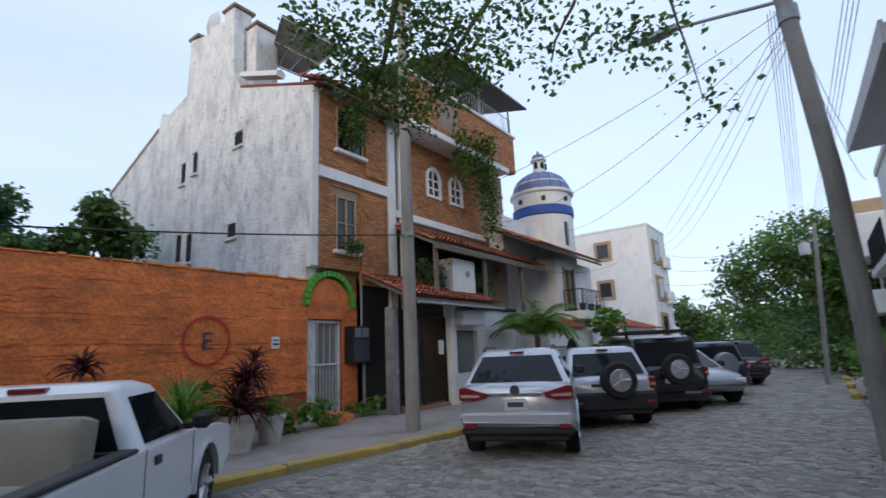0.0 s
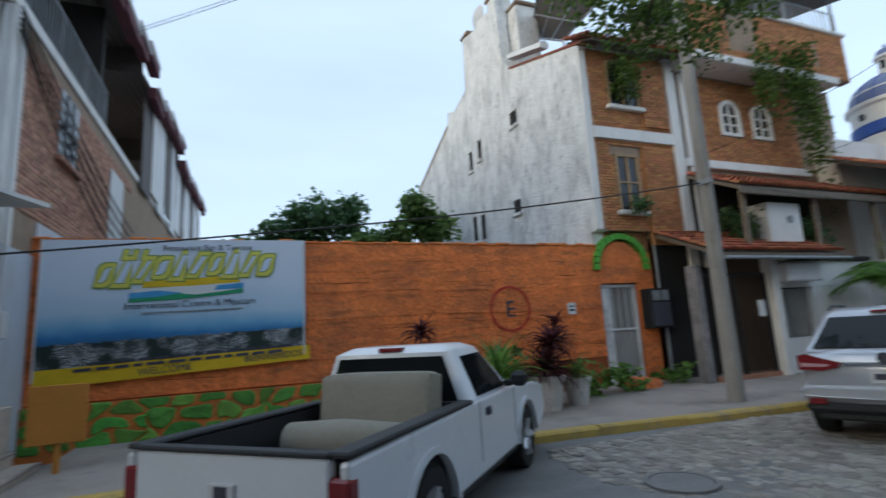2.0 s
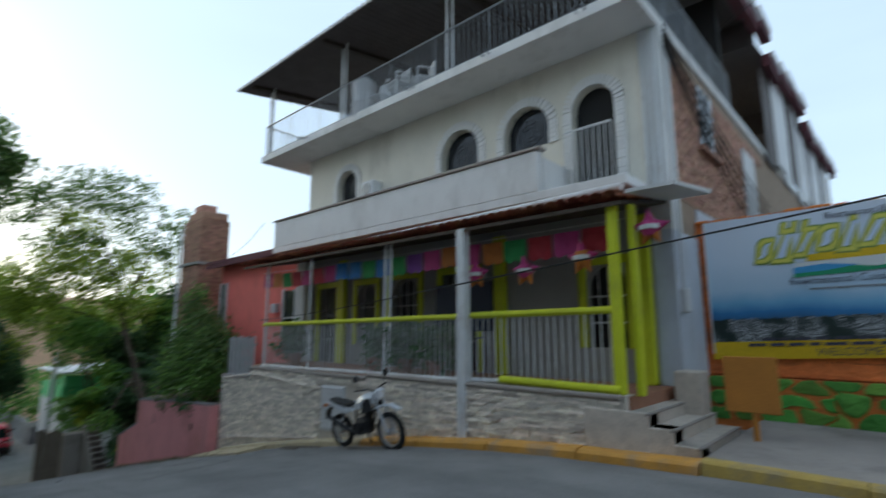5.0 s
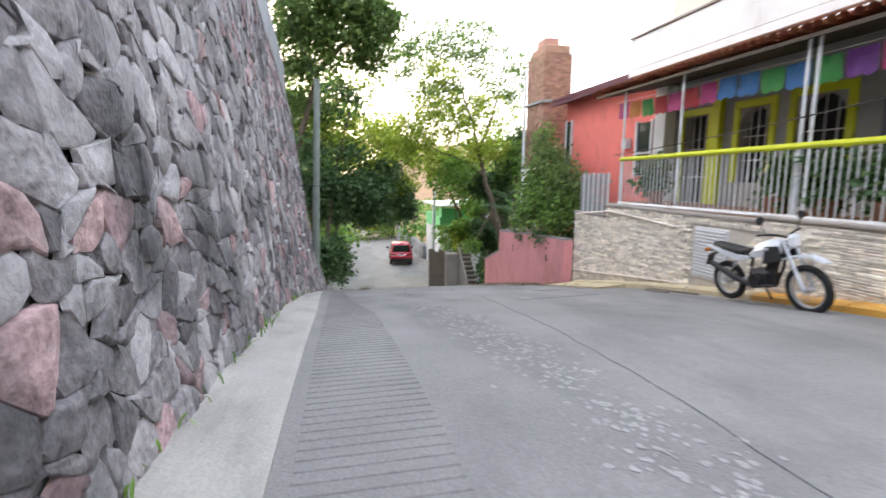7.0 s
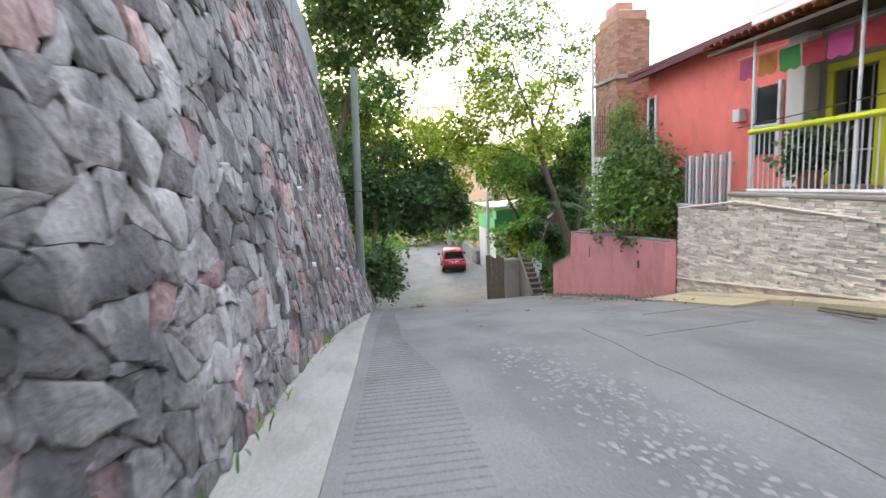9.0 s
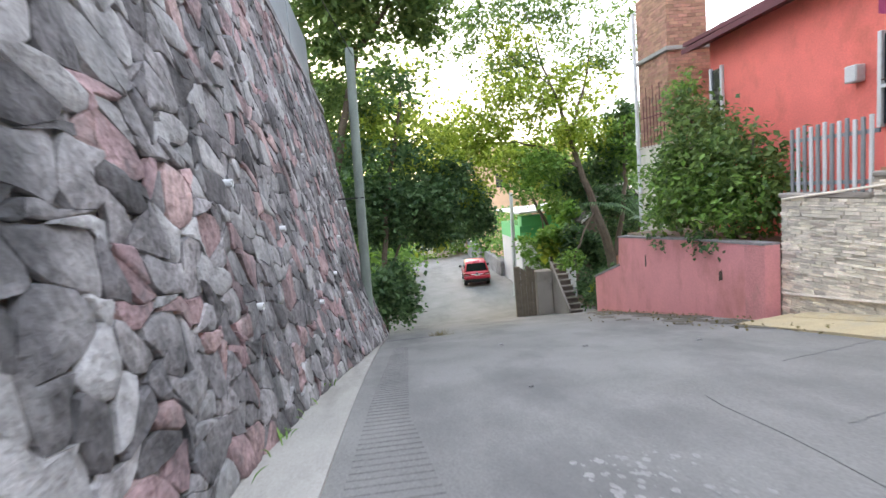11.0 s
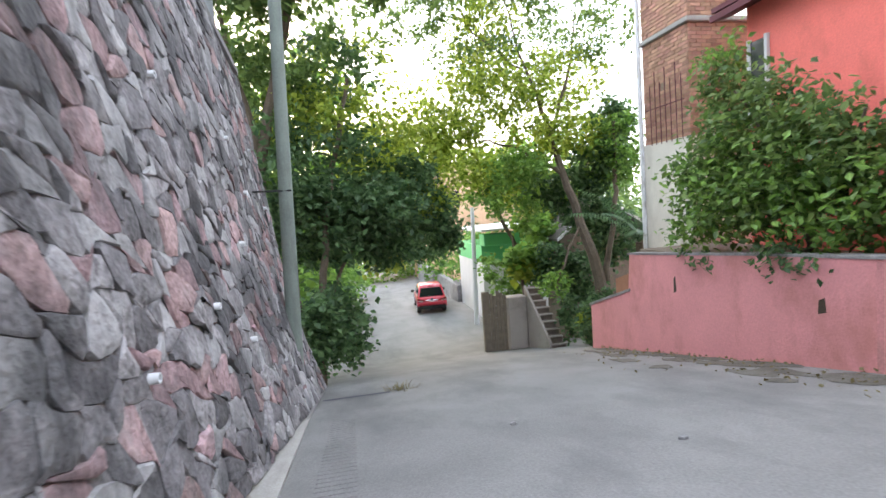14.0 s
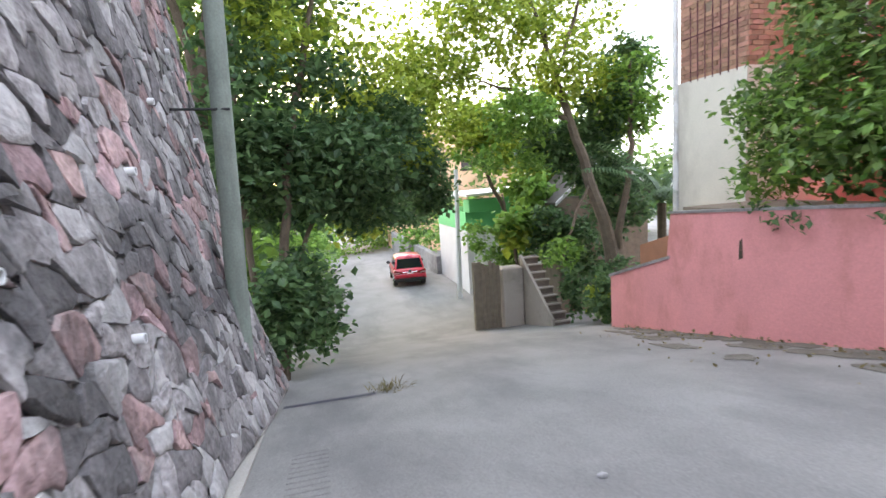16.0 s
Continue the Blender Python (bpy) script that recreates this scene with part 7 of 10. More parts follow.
def pane_on(a, b, c, d, off, inset=(0.06, 0.08)):
    """A pane on the face a b c d (anticlockwise from below), moved out."""
    a, b, c, d = map(Vector, (a, b, c, d))
    n = (b - a).cross(d - a).normalized() * off
    u, v = inset
    def at(s, t):
        return (a * (1 - s) + b * s) * (1 - t) + (d * (1 - s) + c * s) * t
    q = [at(u, v), at(1 - u, v), at(1 - u * 1.3, 1 - v), at(u * 1.3, 1 - v)]
    return MB().add([p + n for p in q] + [p - n for p in q], [(0, 1, 2, 3), (7, 6, 5, 4), (0, 4, 5, 1), (1, 5, 6, 2), (2, 6, 7, 3), (3, 7, 4, 0)])


def make_car(name, label, paint, L=4.5, W=1.84, H=1.68, belt=1.02, hood=0.95, rear_rake=0.42, front_rake=1.5, roof_w=0.76, spare=None, lights="wide", rack=False, cladding=False):
    """A car with its tail at the origin, pointing along +y, built where it will be moved as one."""
    car = thing(name, (0, 0, 0), label, "car", "parked cars")
    w = W / 2
    zb = 0.3
    secs = [(0.0, 0.91, 0.5, belt - 0.12), (0.08, 0.97, 0.36, belt - 0.03), (0.3, 1.0, zb, belt), (L * 0.4, 1.0, zb, belt + 0.01), (L * 0.68, 1.0, zb, belt), (L * 0.9, 0.96, zb + 0.02, hood - 0.1), (L - 0.06, 0.88, 0.4, hood - 0.22), (L, 0.78, 0.45, hood - 0.3)]
    body = part("body", MB().loft([ring_pts(w * f, b, t, y) for y, f, b, t in secs]), paint, car, smooth=True, angle=50)
    # cabin
    y0, y1 = 0.14, L * 0.72
    ty0, ty1 = y0 + rear_rake, y1 - front_rake * 0.72
    wb, wt = w * 0.93, w * roof_w
    zt = H - 0.05
    low = [(-wb, y0, belt - 0.02), (wb, y0, belt - 0.02), (wb, y1, belt - 0.02), (-wb, y1, belt - 0.02)]
    top = [(-wt, ty0, zt), (wt, ty0, zt), (wt, ty1, zt), (-wt, ty1, zt)]
    def soft(q, r):
        out = []
        for i in range(4):
            p, a, b = Vector(q[i]), Vector(q[i - 1]), Vector(q[(i + 1) % 4])
            out += [p + (a - p).normalized() * r, p + ((a - p).normalized() + (b - p).normalized()) * r * 0.3, p + (b - p).normalized() * r]
        return out
    mid = [tuple(Vector(l).lerp(Vector(t), 0.9)) for l, t in zip(low, top)]
    crown = [(x * 0.8, (y - (ty0 + ty1) / 2) * 0.86 + (ty0 + ty1) / 2, H) for x, y, z in top]
    part("cabin", MB().loft([soft(low, 0.06), soft(mid, 0.08), soft(top, 0.12), soft(crown, 0.12)]), paint, car, smooth=True, angle=50)
    part("rear_window", pane_on(low[0], low[1], mid[1], mid[0], 0.016, (0.055, 0.07)), M["car_glass"], car)
    part("windscreen", pane_on(low[2], low[3], mid[3], mid[2], 0.014, (0.06, 0.06)), M["car_glass"], car)
    for s, (a, b, c, d) in ((1, (low[1], low[2], mid[2], mid[1])), (-1, (low[3], low[0], mid[0], mid[3]))):
        for u0, u1 in ((0.06, 0.36), (0.39, 0.66), (0.69, 0.92)):
            u0, u1 = (u0, u1) if s > 0 else (1 - u1, 1 - u0)
            A, B, C_, D = (Vector(a).lerp(Vector(b), u0), Vector(a).lerp(Vector(b), u1), Vector(d).lerp(Vector(c), u1), Vector(d).lerp(Vector(c), u0))
            part("side_window", pane_on(A, B, C_, D, 0.012, (0.03, 0.12)), M["car_glass"], car)
        part("mirror", MB().rbox(s * w, s * (w + 0.2), L * 0.6, L * 0.6 + 0.12, belt, belt + 0.16, 0.04), M["plastic"], car)
        part("door_handle", MB().rbox(s * (w + 0.0), s * (w + 0.02), L * 0.36, L * 0.36 + 0.16, belt - 0.14, belt - 0.1, 0.008), paint, car)
    # tail
    trim = M["plastic"]
    part("bumper", MB().rbox(-w * 0.96, w * 0.96, -0.07, 0.25, 0.36, 0.72 if cladding else 0.5, 0.05), trim if (cladding or lights == "wide") else paint, car)
    if lights == "wide":
        part("bumper_top", MB().rbox(-w * 0.97, w * 0.97, -0.085, 0.25, 0.5, 0.7, 0.055), paint, car, bevel=0.02)
    part("valance", MB().rbox(-w * 0.85, w * 0.85, -0.0, 0.3, 0.27, 0.38, 0.03), trim, car)
    lt = MB()
    for s in (-1, 1):
        if lights == "wide":
            tl = MB().prism([(s * w * 0.975, belt - 0.24), (s * w * 0.975, belt - 0.06), (s * w * 0.88, belt - 0.045), (s * w * 0.47, belt - 0.15), (s * w * 0.52, belt - 0.21), (s * w * 0.7, belt - 0.25)][::-s], "y", -0.045, 0.12)
        else:
            tl = MB().rbox(s * w * 0.84, s * w * 0.975, -0.03, 0.12, belt - 0.27, belt - 0.03, 0.03)
        t_ = part("tail_light", tl, M["lamp_red"], car)
        part("reverse_lens", MB().prism([(s * w * 0.94, belt - 0.2), (s * w * 0.94, belt - 0.15), (s * w * 0.6, belt - 0.17), (s * w * 0.64, belt - 0.2)][::-s] if lights == "wide" else [(s * w * 0.95, belt - 0.2), (s * w * 0.95, belt - 0.15), (s * w * 0.86, belt - 0.15), (s * w * 0.86, belt - 0.2)][::-s], "y", -0.05, -0.03), M["lamp_smoke"], t_)
        part("reflector", MB().rbox(s * w * 0.7, s * w * 0.9, -0.095, -0.06, 0.47, 0.54, 0.008), M["lamp_red"], car)
        for yy in (L * 0.17, L * 0.79):
            wheel(car, s * (w - 0.11), yy, 0.35, 0.22, s)
            arch_lip(car, s * w * 0.985, yy, 0.44, s, trim if cladding else paint)
        part("headlight", MB().rbox(s * w * 0.55, s * w * 0.86, L - 0.16, L - 0.02, hood - 0.34, hood - 0.2, 0.03), M["lamp_clear"], car)
    pl_ = part("plate", MB().rbox(-0.17, 0.17, -0.03, 0.02, belt - 0.4, belt - 0.23, 0.006), M["plate"], car)
    part("plate_bars", MB().box(-0.12, 0.12, -0.035, -0.03, belt - 0.35, belt - 0.28), M["bar_dark"], pl_)
    part("tailgate_trim", MB().rbox(-w * 0.46, w * 0.46, -0.03, 0.02, belt - 0.2, belt - 0.14, 0.012), M["chrome"] if not spare else trim, car)
    if not spare:
        part("badge", MB().lathe([(0.0, -0.01), (0.075, -0.01), (0.075, 0.01), (0.0, 0.01)], (0, -0.035, belt - 0.1), "y", 18), M["bar_dark"], car)
    part("wiper", MB().tube([(0, y0 - 0.03, belt + 0.05), (-0.25, y0 - 0.0, belt + 0.08)], 0.012, 5), M["plastic"], car)
    part("third_brake_light", MB().rbox(-0.12, 0.12, ty0 - 0.06, ty0, zt - 0.03, zt, 0.006), M["lamp_red"], car)
    if spare:
        sp = part("spare_wheel", MB().lathe([(0.2, -0.14), (0.33, -0.14), (0.36, -0.08), (0.36, 0.06), (0.33, 0.1), (0.2, 0.1), (0.2, -0.14)], (0.12, -0.06, belt - 0.08), "y", 26, False), M["tyre"] if spare == "rim" else M["car_grey"], car, smooth=True)
        if spare == "rim":
            part("rim", MB().lathe([(0.0, -0.13), (0.07, -0.14), (0.09, -0.1), (0.19, -0.12), (0.21, -0.15), (0.23, -0.13)], (0.12, -0.06, belt - 0.08), "y", 20), M["alloy"], sp, smooth=True)
            for k in range(5):
                a = 2 * math.pi * k / 5
                part("spoke", MB().tube([(0.12, -0.2, belt - 0.08), (0.12 + 0.19 * math.cos(a), -0.2, belt - 0.08 + 0.19 * math.sin(a))], 0.03, 5), M["alloy"], sp)
        else:
            part("cover", MB().lathe([(0.0, -0.16), (0.3, -0.15), (0.34, -0.1)], (0.12, -0.06, belt - 0.08), "y", 24), M["car_grey"], sp, smooth=True)
    if rack:
        rk = part("roof_rack", MB().tube([(-wt, ty0 + 0.1, H + 0.12), (wt, ty0 + 0.1, H + 0.12), (wt, ty1, H + 0.12), (-wt, ty1, H + 0.12), (-wt, ty0 + 0.1, H + 0.12)], 0.025, 6), M["black_iron"], car)
        for k in range(5):
            part("rack_bar", MB().tube([(-wt, ty0 + 0.2 + 0.35 * k, H + 0.08), (wt, ty0 + 0.2 + 0.35 * k, H + 0.08)], 0.018, 6), M["black_iron"], rk)
        for s in (-1, 1):
            part("rack_foot", MB().rbox(s * wt - 0.03, s * wt + 0.03, ty0 + 0.15, ty0 + 0.25, H - 0.06, H + 0.1, 0.01), M["black_iron"], rk)
    else:
        for s in (-1, 1):
            part("roof_rail", MB().tube([(s * wt * 0.92, ty0 + 0.15, H - 0.02), (s * wt * 0.92, ty0 + 0.3, H + 0.03), (s * wt * 0.92, ty1 - 0.2, H + 0.03), (s * wt * 0.92, ty1 - 0.05, H - 0.02)], 0.018, 6), M["plastic"], car)
    return car


def park(car, x, y, heading, z=0.0, pitch=0.0):
    car.matrix_basis = pose(x, y, z, pitch, 0, heading)
    return car


park(make_car("parked_suv", "silver compact sport utility car parked at the kerb", M["car_silver"], 4.4, 1.8, 1.66, 1.13, 1.06, 0.5, 1.5, 0.7), -3.94, 7.1, 22)
park(make_car("parked_suv", "silver-grey small off-road car with a spare wheel on its tail", M["car_silver"], 4.0, 1.84, 1.62, 1.03, 1.0, 0.3, 1.3, 0.78, "rim", "tall", cladding=True), -3.54, 10.4, 38)
park(make_car("parked_jeep", "black boxy off-road car with a roof rack and spare wheel", M["car_black"], 4.3, 1.85, 1.82, 1.1, 1.08, 0.14, 0.9, 0.86, "rim", "tall", rack=True), -3.0, 13.1, 38)
park(make_car("parked_sedan", "dark grey car parked between the off-road cars", M["car_grey"], 4.4, 1.75, 1.45, 0.92, 0.9, 0.8, 1.4, 0.74), -4.75, 18.3, 214)
park(make_car("parked_suv", "dark blue off-road car with a grey spare wheel cover", M["car_blue"], 4.3, 1.8, 1.6, 1.0, 1.0, 0.18, 1.0, 0.82, "cover", "tall"), -2.6, 17.6, 36)
park(make_car("parked_suv", "dark pickup-like off-road car at the end of the row", M["car_black"], 4.4, 1.8, 1.6, 1.0, 1.0, 0.3, 1.2, 0.8), -2.35, 21.2, 36)
park(make_car("red_van", "small red hatchback parked far down the hill", M["car_red"], 3.9, 1.7, 1.6, 0.95, 0.95, 0.3, 1.3, 0.78), -4.9, -39.2, 176, ground_z(-41) + 0.02)

# white pickup
pk = thing("pickup_truck", (0, 0, 0), "white single-cab pickup truck with old foam cushions in its bed", "pickup truck")
PW, PL, BEDL, BH = 0.86, 4.85, 2.0, 1.0


def side_panel(s):
    def archp(c, r):
        return [(c + r * math.cos(a), 0.36 + r * math.sin(a)) for a in [math.pi * (k / 10) for k in range(11)]]
    pts = [(0.02, 0.45), (0.0, BH - 0.02), (BEDL, BH), (3.45, BH + 0.0), (PL - 0.5, 0.94), (PL - 0.05, 0.86), (PL, 0.5)]
    low = [(PL - 0.35, 0.34)] + archp(3.83, 0.42) + archp(1.06, 0.42)
    return [(y, z) for y, z in pts] + low


for s in (-1, 1):
    part("side_panel", MB().prism(side_panel(s) if s < 0 else side_panel(s)[::-1], "x", s * PW, s * (PW - 0.07)), M["car_white"], pk, bevel=0.025)
    part("fender_flare", MB().add([], []).prism([(3.83 + 0.47 * math.cos(a), 0.36 + 0.47 * math.sin(a)) for a in [math.pi * k / 12 for k in range(13)]] + [(3.83 + 0.42 * math.cos(a), 0.36 + 0.42 * math.sin(a)) for a in [math.pi * (1 - k / 12) for k in range(13)]], "x", s * (PW - 0.01), s * (PW + 0.025)), M["car_white"], pk)
    part("fender_flare", MB().prism([(1.06 + 0.47 * math.cos(a), 0.36 + 0.47 * math.sin(a)) for a in [math.pi * k / 12 for k in range(13)]] + [(1.06 + 0.42 * math.cos(a), 0.36 + 0.42 * math.sin(a)) for a in [math.pi * (1 - k / 12) for k in range(13)]], "x", s * (PW - 0.01), s * (PW + 0.02)), M["car_white"], pk)
    part("bed_side", MB().rbox(s * (PW - 0.14), s * (PW - 0.07), 0.06, BEDL - 0.02, 0.5, BH - 0.01, 0.01), M["plastic"], pk)
    part("rail_cap", MB().rbox(s * (PW - 0.15), s * (PW - 0.0), 0.0, BEDL - 0.01, BH - 0.005, BH + 0.03, 0.012), M["plastic"], pk)
    part("tail_light", MB().rbox(s * (PW - 0.15), s * (PW + 0.008), -0.012, 0.09, 0.55, 0.9, 0.02), M["lamp_red"], pk)
    part("headlight", MB().rbox(s * 0.45, s * 0.8, PL - 0.06, PL + 0.01, 0.62, 0.8, 0.02), M["lamp_clear"], pk)
    for yy in (1.06, 3.83):
        wheel(pk, s * (PW - 0.12), yy, 0.35, 0.23, s)
    part("door_handle", MB().rbox(s * PW, s * (PW + 0.025), 2.3, 2.42, 0.84, 0.92, 0.01), M["bar_dark"], pk)
    mr_ = part("mirror", MB().rbox(s * (PW + 0.06), s * (PW + 0.24), 2.98, 3.09, 1.03, 1.19, 0.045), M["plastic"], pk, smooth=True)
    part("mirror_arm", MB().rbox(s * (PW - 0.03), s * (PW + 0.08), 3.02, 3.07, 1.03, 1.1, 0.015), M["plastic"], mr_)
    for yy in (2.12, 3.3):
        part("door_seam", MB().rbox(s * (PW + 0.001), s * (PW + 0.004), yy, yy + 0.012, 0.48, 1.0, 0.001), M["bar_dark"], pk)
    part("sill", MB().rbox(s * (PW - 0.1), s * (PW - 0.02), 1.5, 3.4, 0.3, 0.46, 0.02), M["plastic"], pk)
tg = part("tailgate", MB().rbox(-PW + 0.12, PW - 0.12, -0.02, 0.05, 0.5, BH, 0.015), M["car_white"], pk)
part("gate_cap", MB().rbox(-PW + 0.12, PW - 0.12, -0.03, 0.07, BH, BH + 0.03, 0.01), M["plastic"], tg)
part("gate_handle", MB().rbox(-0.1, 0.1, -0.04, -0.015, 0.74, 0.84, 0.008), M["light_sheet"], tg)
part("handle_recess", MB().rbox(-0.05, 0.05, -0.045, -0.038, 0.755, 0.825, 0.003), M["bar_dark"], tg)
for s in (-1, 1):
    part("decal", MB().prism([(s * 0.48 - 0.12, 0.58), (s * 0.48 + 0.12, 0.58), (s * 0.48 + 0.02, 0.68), (s * 0.48 - 0.03, 0.66)], "y", -0.026, -0.022), M["red_mark"] if s < 0 else M["bar_dark"], tg, "small angular decal")
part("rear_bumper", MB().rbox(-PW + 0.02, PW - 0.02, -0.16, 0.02, 0.36, 0.54, 0.03), M["chrome"], pk)
part("front_bumper", MB().rbox(-PW + 0.02, PW - 0.02, PL - 0.08, PL + 0.12, 0.36, 0.56, 0.04), M["chrome"], pk)
part("bed_floor", MB().rbox(-PW + 0.1, PW - 0.1, 0.05, BEDL, 0.46, 0.53, 0.01), M["plastic"], pk)
part("bed_front", MB().rbox(-PW + 0.08, PW - 0.08, BEDL - 0.07, BEDL, 0.5, BH + 0.02, 0.01), M["plastic"], pk)
hoodm = MB().loft([[(-PW + 0.02, y, z), (PW - 0.02, y, z), (PW - 0.06, y, z + 0.05), (0.3, y, z + c), (-0.3, y, z + c), (-PW + 0.06, y, z + 0.05)] for y, z, c in ((3.2, 0.94, 0.11), (4.0, 0.9, 0.11), (PL - 0.25, 0.82, 0.09), (PL - 0.02, 0.72, 0.06))])
part("hood", hoodm, M["car_white"], pk, smooth=True)
part("grille", MB().rbox(-0.45, 0.45, PL - 0.05, PL + 0.02, 0.6, 0.8, 0.02), M["bar_dark"], pk)
part("underbody", MB().box(-PW + 0.25, PW - 0.25, 0.1, PL - 0.2, 0.28, 0.46), M["plastic"], pk)
# cab
cl = [(-PW + 0.03, BEDL + 0.0, BH - 0.03), (PW - 0.03, BEDL + 0.0, BH - 0.03), (PW - 0.03, 3.4, BH - 0.03), (-PW + 0.03, 3.4, BH - 0.03)]
ct = [(-0.66, BEDL + 0.03, 1.46), (0.66, BEDL + 0.03, 1.46), (0.66, 2.75, 1.48), (-0.66, 2.75, 1.48)]
cr = [(-0.55, BEDL + 0.14, 1.52), (0.55, BEDL + 0.14, 1.52), (0.55, 2.65, 1.53), (-0.55, 2.65, 1.53)]


def soft4(q, r):
    out = []
    for i in range(4):
        p, a, b = Vector(q[i]), Vector(q[i - 1]), Vector(q[(i + 1) % 4])
        out += [p + (a - p).normalized() * r, p + ((a - p).normalized() + (b - p).normalized()) * r * 0.3, p + (b - p).normalized() * r]
    return out


part("cab", MB().loft([soft4(cl, 0.08), soft4(ct, 0.1), soft4(cr, 0.12)]), M["car_white"], pk, smooth=True, angle=50)
part("rear_window", pane_on(cl[0], cl[1], ct[1], ct[0], 0.014, (0.065, 0.08)), M["car_glass"], pk)
part("windscreen", pane_on(cl[2], cl[3], ct[3], ct[2], 0.014, (0.06, 0.06)), M["car_glass"], pk)
part("side_window", pane_on(Vector(cl[1]).lerp(Vector(cl[2]), 0.12), Vector(cl[1]).lerp(Vector(cl[2]), 0.9), Vector(ct[1]).lerp(Vector(ct[2]), 0.86), Vector(ct[1]).lerp(Vector(ct[2]), 0.1), 0.014, (0.05, 0.12)), M["car_glass"], pk)
part("side_window", pane_on(Vector(cl[3]).lerp(Vector(cl[0]), 0.1), Vector(cl[3]).lerp(Vector(cl[0]), 0.88), Vector(ct[3]).lerp(Vector(ct[0]), 0.9), Vector(ct[3]).lerp(Vector(ct[0]), 0.14), 0.014, (0.05, 0.12)), M["car_glass"], pk)
part("brake_light", MB().rbox(-0.13, 0.13, BEDL + 0.03, BEDL + 0.12, 1.475, 1.515, 0.008), M["lamp_red"], pk)
park(pk, -3.5, -0.14, 46)
PKM = pose(-3.5, -0.14, 0, 0, 0, 46)


def slab_cushion():
    """A sagging foam slab leaning on the front of the bed."""
    n, rings = 14, []
    for i in range(n + 1):
        u = i / n
        e = min(1.0, math.sqrt(max(0.0, 1 - (2 * u - 1) ** 10)) + 0.02)
        x = -0.62 + 1.26 * u
        ring = []
        for k in range(20):
            a = 2 * math.pi * k / 20
            c, s_ = math.copysign(abs(math.cos(a)) ** 0.4, math.cos(a)), math.copysign(abs(math.sin(a)) ** 0.35, math.sin(a))
            z = 0.93 + 0.37 * s_ * (0.9 + 0.1 * e) + 0.02 * noise.noise((u * 3, a, 1))
            y = BEDL - 0.25 + 0.1 * c * e + 0.16 * (z - 0.95) + 0.018 * noise.noise((u * 5, z * 4, 4))
            ring.append((x, y, z))
        rings.append(ring)
    return MB().loft(rings)


for nm, mb, lab in (("foam_cushion", slab_cushion(), "large old beige foam cushion standing in the truck bed"), ("foam_roll", MB().tube([(-0.55, BEDL - 0.75, 0.8), (0.0, BEDL - 0.74, 0.815), (0.6, BEDL - 0.72, 0.8)], [0.15, 0.17, 0.15], 14), "rolled beige foam mat lying in the truck bed"), ("foam_slab", MB().rbox(-0.5, 0.55, BEDL - 1.0, BEDL - 0.45, 0.53, 0.66, 0.05), "flat beige foam slab lying in the truck bed")):
    ob = whole(nm, mb, M["foam"], lab, "cushion", group="foam in the truck bed", smooth=True)
    ob.matrix_basis = PKM

# ---- motorcycle ----
mo = thing("motorcycle", (0, 0, 0), "white and black trail motorcycle on its stand at the kerb", "motorcycle")
for yy, r, nm in ((0.0, 0.31, "rear_wheel"), (1.36, 0.34, "front_wheel")):
    t_ = part(nm, MB().lathe([(r - 0.085, -0.03), (r - 0.03, -0.05), (r, -0.025), (r, 0.025), (r - 0.03, 0.05), (r - 0.085, 0.03), (r - 0.1, 0.0), (r - 0.085, -0.03)], (0, yy, r), "x", 28, False), M["tyre"], mo, smooth=True)
    part("rim", MB().lathe([(r - 0.085, -0.03), (r - 0.085, 0.03), (r - 0.105, 0.02), (r - 0.105, -0.02), (r - 0.085, -0.03)], (0, yy, r), "x", 28, False), M["alloy"], t_, smooth=True)
    part("hub", MB().lathe([(0.0, -0.07), (0.05, -0.07), (0.05, 0.07), (0.0, 0.07)], (0, yy, r), "x", 12), M["alloy"], t_)
    sp = MB()
    for k in range(16):
        a = 2 * math.pi * k / 16
        sp.tube([(0.03 * (-1) ** k, yy + 0.05 * math.cos(a + 0.4), r + 0.05 * math.sin(a + 0.4)), (0, yy + (r - 0.1) * math.cos(a), r + (r - 0.1) * math.sin(a))], 0.004, 4)
    part("spokes", sp, M["chrome"], t_)
part("frame", MB().tube([(0, 0.42, 0.42), (0, 0.5, 0.75), (0, 0.95, 0.88), (0, 1.08, 0.95), (0, 1.0, 0.6), (0, 0.85, 0.32), (0, 0.45, 0.32), (0, 0.42, 0.42)], 0.022, 8).tube([(0.05, 0.5, 0.72), (0.05, 0.0, 0.86)], 0.015, 6).tube([(-0.05, 0.5, 0.72), (-0.05, 0.0, 0.86)], 0.015, 6), M["black_iron"], mo, smooth=True)
part("swing_arm", MB().tube([(0.07, 0.45, 0.4), (0.07, 0.0, 0.31)], 0.022, 6).tube([(-0.07, 0.45, 0.4), (-0.07, 0.0, 0.31)], 0.022, 6), M["alloy"], mo)
part("shock", MB().tube([(0.09, 0.12, 0.4), (0.08, 0.3, 0.75)], 0.025, 8), M["chrome"], mo)
part("engine", MB().rbox(-0.12, 0.12, 0.5, 0.86, 0.3, 0.56, 0.05).lathe([(0.0, -0.16), (0.1, -0.16), (0.12, -0.1), (0.12, 0.1), (0.1, 0.16), (0.0, 0.16)], (0, 0.62, 0.4), "x", 16).tube([(0, 0.78, 0.5), (0, 0.86, 0.72)], 0.085, 10), M["black_iron"], mo, smooth=True)
